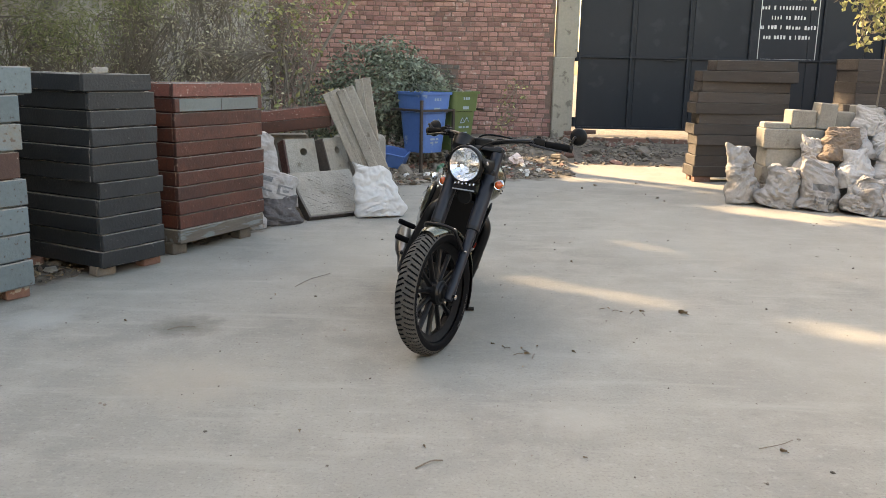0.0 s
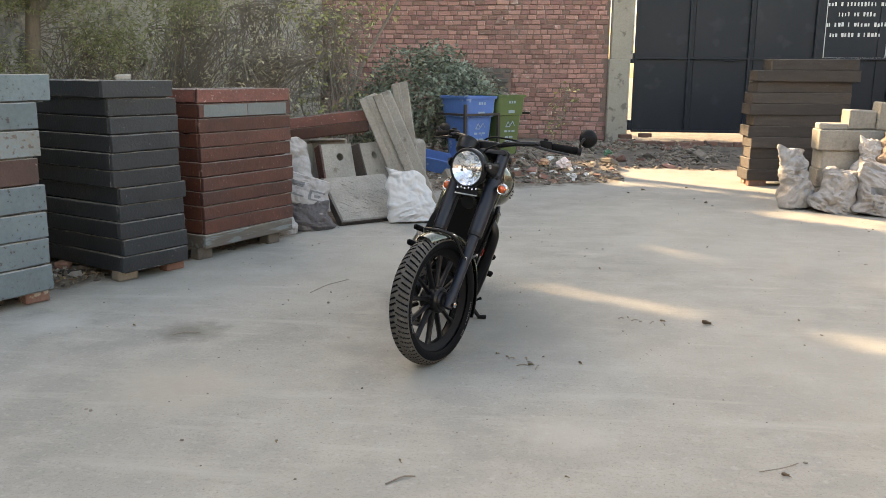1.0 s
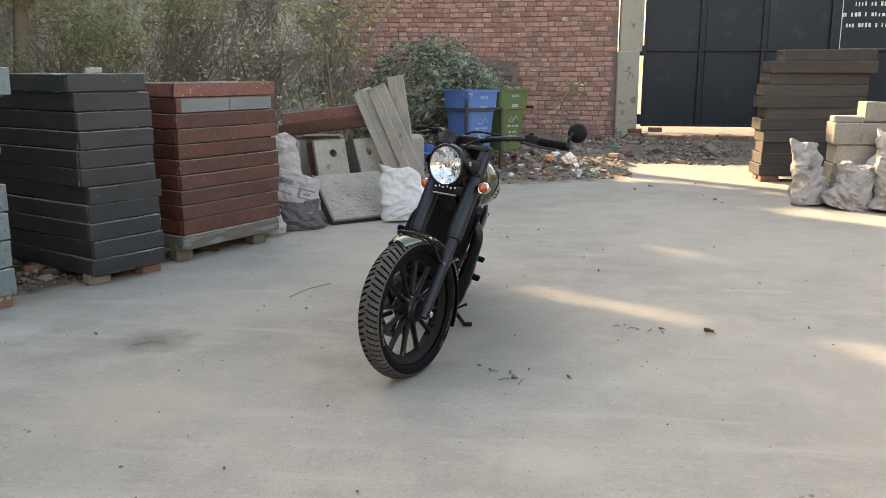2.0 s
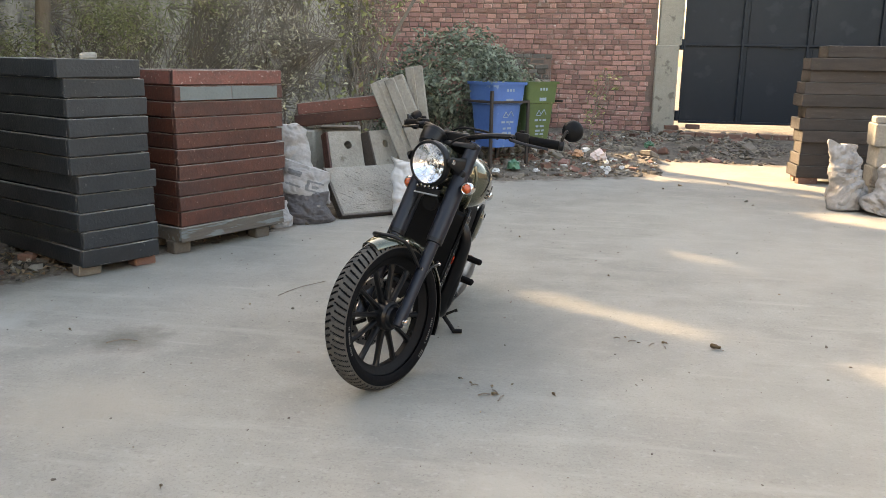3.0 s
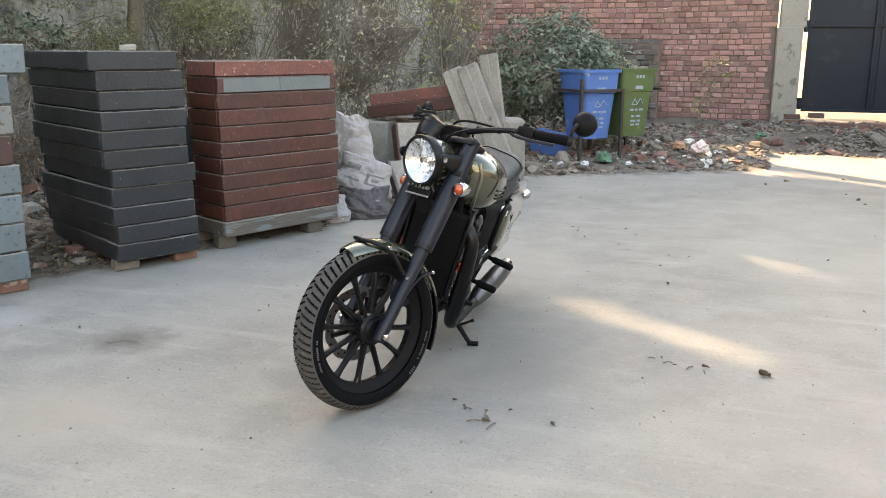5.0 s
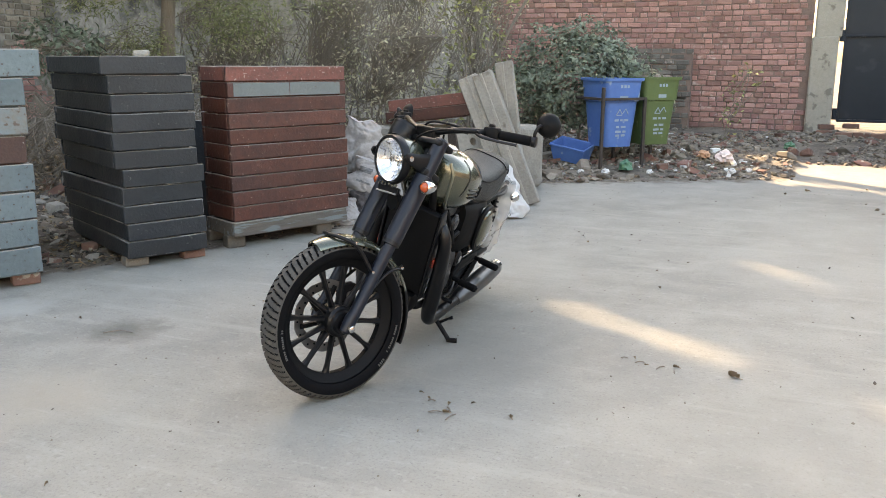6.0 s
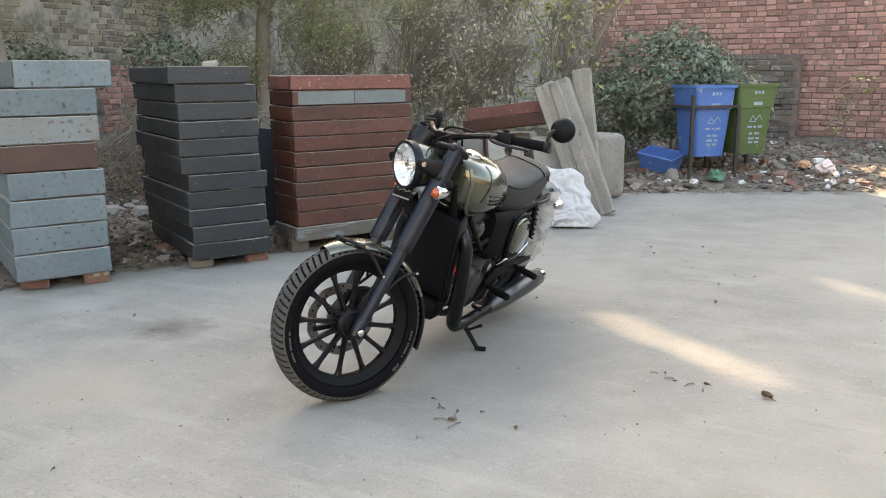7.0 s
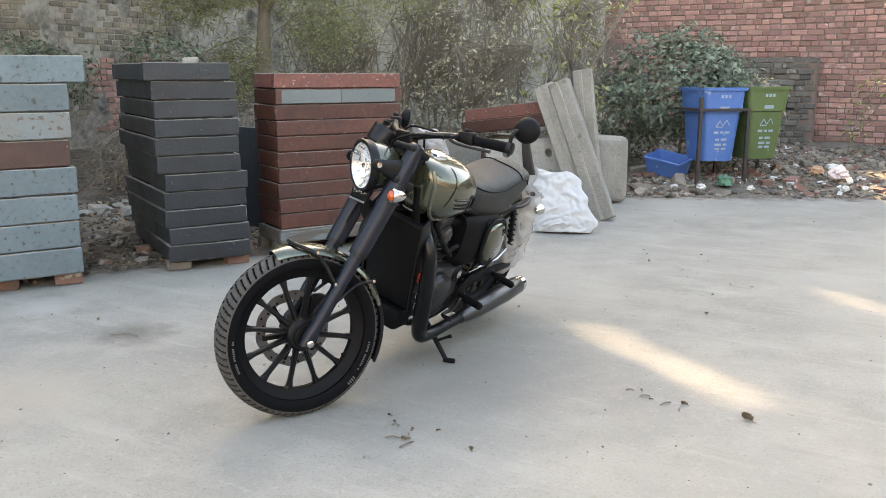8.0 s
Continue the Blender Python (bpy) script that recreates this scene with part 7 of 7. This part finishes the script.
def branchlets(bm, centre, radii, count, start, r=0.006, seed=0):
    for k in range(count):
        e, _ = blob_points(1, centre, radii, seed, 0.5)
        e = Vector(e[0])
        s = Vector(start[k % len(start)])
        m = s.lerp(e, 0.5) + Vector(RNG.normal(size=3) * 0.10)
        tube(bm, [s, m, e], [r, r * 0.7, r * 0.35], 5, n=3)
    return bm


def bush(name, label, clouds, leaf, material, count, aspect, stems, stem_r, droop=0.0, category="bush", lumps=0.35, hollow=0.55, twigs=40):
    """A shrub: stems and a crown made of leaf clouds (centre, radii)."""
    ob = thing(name, label, category, pose(*stems[0][0]))
    off = Matrix.Translation(-Vector(stems[0][0]))
    for st in stems:
        sm_ = limb(bmesh.new(), st, stem_r, stem_r * 0.4)
        sm_.transform(off)
        part("stem", sm_, M_BARK, ob, "", True)
    bm = bmesh.new()
    for k, (c, r) in enumerate(clouds):
        branchlets(bm, c, r, twigs // len(clouds) + 1, [st[-1] for st in stems] + [st[len(st) // 2] for st in stems], seed=k * 5.3)
    bm.transform(off)
    tagged(part("twig_tangle", bm, M_BARK, ob, "", True), kind="stuff")
    total = sum(r[0] * r[1] * r[2] for c, r in clouds) ** 1.0
    P, N = [], []
    for k, (c, r) in enumerate(clouds):
        share = int(count * (r[0] * r[1] * r[2]) / total)
        a, b = blob_points(share, c, r, k * 7.7 + len(name), hollow, lumps)
        keep = a[:, 2] > 0.05
        P.append(a[keep])
        N.append(b[keep] * 0.6 + [0, 0, 0.5])
    P, N = np.concatenate(P), np.concatenate(N)
    me = leaf_mesh("crown", P - np.array(stems[0][0]), N, RNG.uniform(0.7, 1.25, len(P)) * leaf, material, aspect, droop=droop)
    cr = new("crown", me)
    cr.parent = ob
    return ob


bush("bush", "dense grey-green bush with broad dusty leaves by the bins", [((-0.95, 11.75, 1.05), (0.85, 0.75, 0.62)), ((-0.40, 11.95, 0.75), (0.60, 0.6, 0.55)), ((-1.65, 11.75, 0.75), (0.6, 0.6, 0.55)), ((-0.85, 11.9, 1.42), (0.45, 0.45, 0.36))],
     0.075, M_LEAF, 9000, 0.50, [[(-0.95, 11.9, 0.05), (-0.9, 11.85, 0.6), (-0.8, 11.8, 1.2)], [(-1.05, 11.9, 0.05), (-1.3, 11.9, 0.5), (-1.6, 11.8, 0.9)], [(-0.8, 11.9, 0.05), (-0.6, 11.95, 0.5), (-0.4, 11.9, 0.9)]], 0.022)
bush("bush", "green leafy shrub with yellowing leaves behind the slabs", [((-2.05, 10.9, 1.15), (0.60, 0.5, 0.75)), ((-2.3, 11.3, 1.9), (0.6, 0.5, 0.6))],
     0.085, M_LEAFY, 320, 0.5, [[(-2.1, 11.0, 0.05), (-2.1, 11.0, 0.8), (-2.2, 11.1, 1.6)], [(-2.0, 11.05, 0.05), (-1.9, 11.0, 0.7), (-1.8, 10.9, 1.3)]], 0.018)
bush("bush", "yellow-green sprays above the slabs", [((-2.2, 11.6, 2.25), (0.9, 0.6, 0.45))], 0.085, M_LEAFY, 300, 0.5, [[(-2.4, 11.8, 0.05), (-2.3, 11.7, 1.2), (-2.2, 11.6, 2.1)]], 0.02)
# dry thicket along the left verge
for k, (x, y, h, mtl) in enumerate(((-3.0, 10.6, 1.5, M_LEAFDRY), (-3.9, 10.9, 1.9, M_LEAFDRY), (-4.7, 10.2, 1.5, M_LEAFDRY), (-3.4, 12.0, 2.2, M_LEAFDRY), (-5.6, 11.0, 1.8, M_LEAFDRY), (-4.6, 12.2, 2.2, M_LEAFY), (-2.7, 12.8, 2.0, M_LEAFDRY), (-6.4, 9.8, 1.3, M_LEAFDRY))):
    stems = [[(x + RNG.normal() * 0.08, y + RNG.normal() * 0.08, 0.05), (x + RNG.normal() * 0.2, y + RNG.normal() * 0.2, h * 0.5), (x + RNG.normal() * 0.35, y + RNG.normal() * 0.3, h)] for _ in range(6)]
    bush("dry_shrub", "tangled dry brown shrub with small dusty leaves", [((x, y, h * 0.62), (0.75, 0.6, h * 0.45)), ((x + 0.2, y, h * 1.02), (0.6, 0.5, 0.45))], 0.06, mtl, 1150, 0.42, stems, 0.016, category="shrub", lumps=0.6, hollow=0.2, twigs=190)
for x, y, h in ((-4.5, 6.9, 0.75), (-5.3, 7.7, 0.9), (-3.9, 7.9, 0.8), (-5.9, 6.6, 0.7)):
    stems = [[(x + RNG.normal() * 0.1, y + RNG.normal() * 0.1, 0.05), (x + RNG.normal() * 0.25, y + RNG.normal() * 0.2, h * 0.5), (x + RNG.normal() * 0.4, y + RNG.normal() * 0.3, h)] for _ in range(6)]
    bush("dry_shrub", "low dry scrub of bare brown stems behind the stacks", [((x, y, h * 0.5), (0.6, 0.5, h * 0.5))], 0.05, M_LITTER, 420, 0.4, stems, 0.012, category="shrub", lumps=0.6, hollow=0.2, twigs=120)
# shrubs before the left wall
for x, y, z, r in ((-5.75, 8.35, 1.35, 0.42), (-6.9, 7.0, 1.3, 0.6), (-7.6, 8.2, 1.2, 0.5)):
    bush("bush", "dark glossy-leaved shrub against the old wall", [((x, y, z), (r * 1.3, r, r * 0.75))], 0.085, M_LEAF, int(900 * r / 0.5), 0.42, [[(x, y, 0.05), (x + 0.05, y, z * 0.5), (x, y, z)], [(x + 0.1, y, 0.05), (x + 0.15, y, z * 0.5), (x + 0.2, y, z)]], 0.014, category="shrub")
# creeper with yellow leaves by the brick wall
bush("creeper", "thin creeper with yellow leaves rising from rubble", [((0.78, 13.6, 0.62), (0.16, 0.15, 0.42)), ((0.98, 13.7, 1.05), (0.22, 0.15, 0.16))], 0.075, M_LEAFY, 90, 0.5, [[(0.70, 13.6, 0.05), (0.74, 13.6, 0.5), (0.95, 13.7, 1.1)]], 0.007, category="creeper", twigs=8)
# slanting dead pole behind the bush
solid("dead_pole", limb(bmesh.new(), [(-2.10, 11.25, 0.05), (-2.0, 11.3, 0.9), (-1.72, 11.4, 1.6), (-1.10, 11.6, 2.7)], 0.026, 0.018), M_BARK, "slanting dead brown pole behind the bush", "pole", smooth=True)

RNG = np.random.default_rng(41)
# ---- trees: trunks in view with crowns above it; unseen ones added as sun blockers ----
# chosen points to be sunlit, with radii: leaves are cut along their sun rays
GAPS = [((3.15, 11.5, 0), 0.50), ((2.98, 11.1, 0.3), 0.30), ((3.03, 10.95, 0.6), 0.35), ((2.4, 12.2, 0), 0.4), ((2.2, 11.0, 0), 0.30), ((2.8, 10.55, 0), 0.35), ((3.2, 10.1, 0), 0.2), ((3.06, 9.16, 0.62), 0.32),
        ((0.95, 11.5, 0.1), 0.22), ((1.55, 11.9, 0.1), 0.28), ((2.05, 12.9, 0.1), 0.3), ((2.6, 14.6, 0.1), 0.45), ((3.4, 14.6, 0.1), 0.45), ((3.75, 9.4, 1.0), 0.25), ((4.4, 9.5, 2.0), 0.5), ((4.85, 10.8, 0.9), 0.3), ((1.9, 12.3, 0.1), 0.38), ((2.9, 13.1, 0.1), 0.40), ((1.25, 11.1, 0.1), 0.25), ((2.4, 11.6, 0.05), 0.35)]
# slits: light streaks drawn out on the paving (from, to, half width)
for (x0, y0), (x1, y1), r in (((0.54, 5.17), (0.78, 5.01), 0.11), ((0.90, 4.92), (1.15, 4.74), -0.08), ((0.50, 5.85), (1.45, 5.05), -0.06), ((1.60, 4.95), (2.40, 4.45), 0.02), ((2.09, 6.37), (2.98, 5.62), -0.03), ((1.30, 6.88), (1.72, 6.38), -0.04),
                              ((1.95, 4.75), (2.30, 4.20), -0.04), ((2.61, 9.01), (3.61, 7.89), 0.12), ((0.34, 3.60), (0.44, 3.47), -0.02)):
    n = max(2, round(math.hypot(x1 - x0, y1 - y0) / 0.2))
    GAPS += [((x0 + (x1 - x0) * k / (n - 1), y0 + (y1 - y0) * k / (n - 1), 0), r) for k in range(n)]


def open_to_sun(p):
    """Drops the leaves lying on the sun rays of GAPS, so light falls where set."""
    d = np.array(SUN_TO[:])
    keep = np.ones(len(p), bool)
    for at, r in GAPS:
        q = p - np.array(at)
        keep &= np.linalg.norm(q - np.outer(q @ d, d), axis=1) > r + 0.27
    return keep


def tree(name, label, base, trunk, trunk_r, clouds, leaf, material, count, aspect, droop, limbs):
    ob = thing(name, label, "tree", pose(*base))
    off = Matrix.Translation(-Vector(base))
    bm = limb(bmesh.new(), [base, *trunk], trunk_r, trunk_r * 0.55, 12)
    bm.transform(off)
    part("trunk", bm, M_BARK, ob, "rough grey-brown trunk", True)
    for a in limbs:
        lb = limb(bmesh.new(), a, trunk_r * 0.5, 0.012)
        lb.transform(off)
        part("limb", lb, M_BARK, ob, "", True)
    P, N = [], []
    total = sum(r[0] * r[1] * r[2] for c, r in clouds)
    for k, (c, r) in enumerate(clouds):
        a, b = blob_points(int(count * r[0] * r[1] * r[2] / total), c, r, k * 3.7 + base[0], 0.15, 0.5)
        P.append(a)
        N.append(b * 0.4 + [0, 0, 0.8])
    P, N = np.concatenate(P), np.concatenate(N)
    ok = open_to_sun(P)
    P, N = P[ok], N[ok]
    cr = new("crown", leaf_mesh("crown", P - np.array(base), N, RNG.uniform(0.7, 1.3, len(P)) * leaf, material, aspect, droop=droop))
    cr.parent = ob
    return ob


tree("acacia_tree", "feathery yellow-green acacia with a slim trunk", (-5.0, 9.2, 0.0), [(-5.05, 9.2, 1.2), (-5.0, 9.25, 2.4), (-5.1, 9.3, 4.0)], 0.10,
     [((-5.0, 9.0, 2.3), (1.3, 0.9, 0.42)), ((-4.2, 9.3, 1.75), (0.7, 0.5, 0.45)), ((-5.7, 8.8, 2.05), (0.8, 0.5, 0.40)), ((-6.6, 8.6, 2.5), (0.9, 0.6, 0.30)), ((-5.0, 9.3, 3.1), (1.3, 1.2, 0.5)), ((-5.1, 8.9, 1.3), (0.5, 0.4, 0.5)), ((-3.6, 10.0, 2.2), (0.8, 0.5, 0.4))],
     0.075, M_LEAFACACIA, 24000, 0.17, 0.6, [[(-5.0, 9.2, 1.9), (-4.7, 9.3, 2.2), (-4.2, 9.4, 2.35)], [(-5.0, 9.2, 2.1), (-5.4, 9.0, 2.3), (-5.8, 8.9, 2.35)]])
tree("tree", "thick brown trunk of a tree beside the old wall", (-5.05, 5.9, 0.0), [(-5.0, 5.9, 0.9), (-5.05, 5.85, 1.8), (-4.9, 5.8, 2.6), (-5.2, 6.0, 4.2)], 0.15,
     [((-5.4, 6.4, 4.6), (2.4, 2.2, 1.5)), ((-6.2, 5.6, 3.5), (1.2, 1.2, 0.8))], 0.16, M_LEAFDRY, 5200, 0.4, 0.3, [[(-5.0, 5.85, 1.9), (-5.5, 6.2, 2.8), (-6.2, 6.6, 3.8)], [(-4.95, 5.8, 2.4), (-4.6, 6.2, 3.4), (-4.2, 6.6, 4.4)]])
# out of view: added beyond the walls to hold back direct sun
for x, y, h, wide in ((-11.2, 5.2, 10.5, 3.0), (-11.6, 9.6, 12.0, 3.4), (-11.4, 13.6, 12.5, 3.5), (-10.6, 18.0, 13.0, 3.5), (-6.6, 18.6, 12.5, 3.4), (-3.0, 19.2, 11.5, 3.0), (-13.5, 16.5, 15.0, 3.6), (-11.0, 0.8, 10.0, 3.0)):
    tree("unseen_shade_tree", "unseen tall tree added beyond the wall to keep sun off the yard", (x, y, 0.0), [(x + 0.1, y, h * 0.3), (x, y + 0.1, h * 0.6), (x + 0.1, y, h * 0.9)], 0.22,
         [((x, y, h * 0.68), (wide, wide, h * 0.34)), ((x + 1.2, y - 0.8, h * 0.50), (wide * 0.8, wide * 0.8, h * 0.22)), ((x - 1.2, y + 0.6, h * 0.52), (wide * 0.7, wide * 0.7, h * 0.2))],
         0.55, M_LEAFDRY, 7500, 0.6, 0.3, [[(x, y, h * 0.35), (x + 0.8, y - 0.5, h * 0.5), (x + 1.5, y - 0.9, h * 0.6)], [(x, y, h * 0.4), (x - 0.8, y + 0.5, h * 0.55), (x - 1.4, y + 0.8, h * 0.65)]])
# branch with yellow leaves hanging in from the right
bush("sapling", "sapling with drooping yellow-green leaves beside the sacks", [((4.60, 9.5, 2.00), (0.30, 0.3, 0.28)), ((4.45, 9.45, 2.3), (0.5, 0.4, 0.25)), ((4.36, 9.4, 1.78), (0.10, 0.12, 0.22))], 0.09, M_LEAFY, 560, 0.5, [[(4.72, 9.9, 0.0), (4.75, 9.8, 1.0), (4.68, 9.6, 1.9), (4.55, 9.5, 2.4)]], 0.014, droop=0.8, category="sapling", twigs=24)

# ---- bricks of the walls ----
def brick_shape(w, h, d, seed):
    """One weathered brick with its front edges worn: front at y = 0, depth behind."""
    r = random.Random(seed)
    def j(a=0.007):
        return r.uniform(-a, a)
    e = 0.009
    back = [(-w / 2, d, -h / 2), (w / 2, d, -h / 2), (w / 2, d, h / 2), (-w / 2, d, h / 2)]
    mid = [(-w / 2 + j(), e, -h / 2 + j(0.002)), (w / 2 + j(), e, -h / 2 + j(0.002)), (w / 2 + j(), e, h / 2 + j(0.002)), (-w / 2 + j(), e, h / 2 + j(0.002))]
    front = [(-w / 2 + e + j(), j(0.003), -h / 2 + e), (w / 2 - e + j(), j(0.003), -h / 2 + e), (w / 2 - e + j(), j(0.003), h / 2 - e), (-w / 2 + e + j(), j(0.003), h / 2 - e)]
    faces = [(8, 9, 10, 11)]
    for a, b in ((0, 4), (4, 8)):
        for i in range(4):
            faces.append((a + i, a + (i + 1) % 4, b + (i + 1) % 4, b + i))
    return back + mid + front, faces


def lay_bricks(parent, x0, x1, z0, z1, where, material, single, gap=0.0, course=0.084, seed=1, skip=None):
    """Courses of bricks; where(x, z) is the pose of a brick; those in the single stretch are parts of their own."""
    r = random.Random(seed)
    kinds = [from_arrays("brick", *brick_shape(w, 0.071, 0.05, 30 + k), material) for k in range(4) for w in (0.215, 0.142, 0.104)]
    verts, faces = [], []
    row, count = 0, 0
    z = z0
    while z < z1:
        x = x0 - r.uniform(0, 0.12)
        while x < x1:
            form = r.choice((0, 1, 1, 2, 2, 2)) if row % 5 else r.choice((0, 0, 1, 2))
            w = (0.215, 0.142, 0.104)[form]
            cx = x + w / 2
            if not (skip and skip(cx, z, r)) and cx - w / 2 >= x0 - 0.005 and cx + w / 2 <= x1 + 0.005:
                m = where(cx, z + 0.036 + r.uniform(-0.005, 0.005) + 0.008 * math.sin(cx * 1.7 + row * 0.25), r.uniform(-0.022, 0.014)) @ pose(0, 0, 0, r.uniform(-4, 4), r.uniform(-2.2, 2.2), r.uniform(-4, 4))
                if single and single[0] < cx < single[1] and single[2] < z < single[3] and count < 300:
                    count += 1
                    ob = new("brick", kinds[3 * r.randrange(4) + form])
                    ob.parent, ob.matrix_basis = parent, m
                else:
                    v, f = brick_shape(w, 0.071, 0.05, r.randrange(1000))
                    b = len(verts)
                    verts += [m @ Vector(q) for q in v]
                    faces += [tuple(i + b for i in g) for g in f]
            x += w + r.uniform(0.006, 0.020)
        z += course
        row += 1
    rest = new("brickwork", from_arrays("brickwork", verts, faces, material))
    rest.parent = parent
    return tagged(rest, kind="stuff")


lay_bricks(wall_back, -9.0, 1.715, 0.02, 2.9, lambda x, z, o: pose(x, WALL_Y + 0.008 + o * 0.6, z), M_BRICK, (-0.15, 1.72, 0.75, 2.2), skip=lambda x, z, r: x < -3.5 + 0.3 * math.sin(z * 5))
part("render_coat", box(bmesh.new(), (-9.0, WALL_Y - 0.012, 0.0), (-3.45, WALL_Y + 0.018, 2.9), 0.004), M_PALEPLASTER, wall_back, "stained grey render over old brick")
stub = plain_wall("wall_stub", (-1.44, 15.36, -0.2), (0.0, 15.60, 1.42), M_MORTAR, "low old stub of sooty brick wall before the tall one")
lay_bricks(stub, -1.45, 0.02, 0.02, 1.44, lambda x, z, o: pose(x, 15.345 + o, z), M_DARKBRICK, (-0.7, 0.02, 0.7, 1.5), seed=5)


def plastered(x, z, r):
    k = noise.noise(Vector((x * 0.75, z * 0.8, 4.0))) + 0.55 * noise.noise(Vector((x * 2.6, z * 2.1, 9.0))) + 0.3 * noise.noise(Vector((x * 6.5, z * 6.5, 2.0)))
    return k > 0.02 or z < 0.3


def bare(x, z, r):
    return not (-11.1 + 0.15 * math.sin(z * 9) < x < -9.9 + 0.2 * math.sin(z * 7) and 0.3 < z < 1.38 + 0.1 * math.sin(x * 11))


lay_bricks(wall_left, -15.6, -4.0, 0.02, 3.1, lambda x, z, o: pose(-9.008 - o * 0.5, -x, z, 0, 0, 90), M_OLDBRICK, (-9.6, -7.2, 1.5, 2.4), seed=9, skip=lambda x, z, r: plastered(x, z, r) or not bare(x, z, r))
lay_bricks(wall_left, -11.4, -9.6, 0.02, 2.0, lambda x, z, o: pose(-9.008 - o * 0.5, -x, z, 0, 0, 90), M_BRICK, None, seed=21, skip=bare)
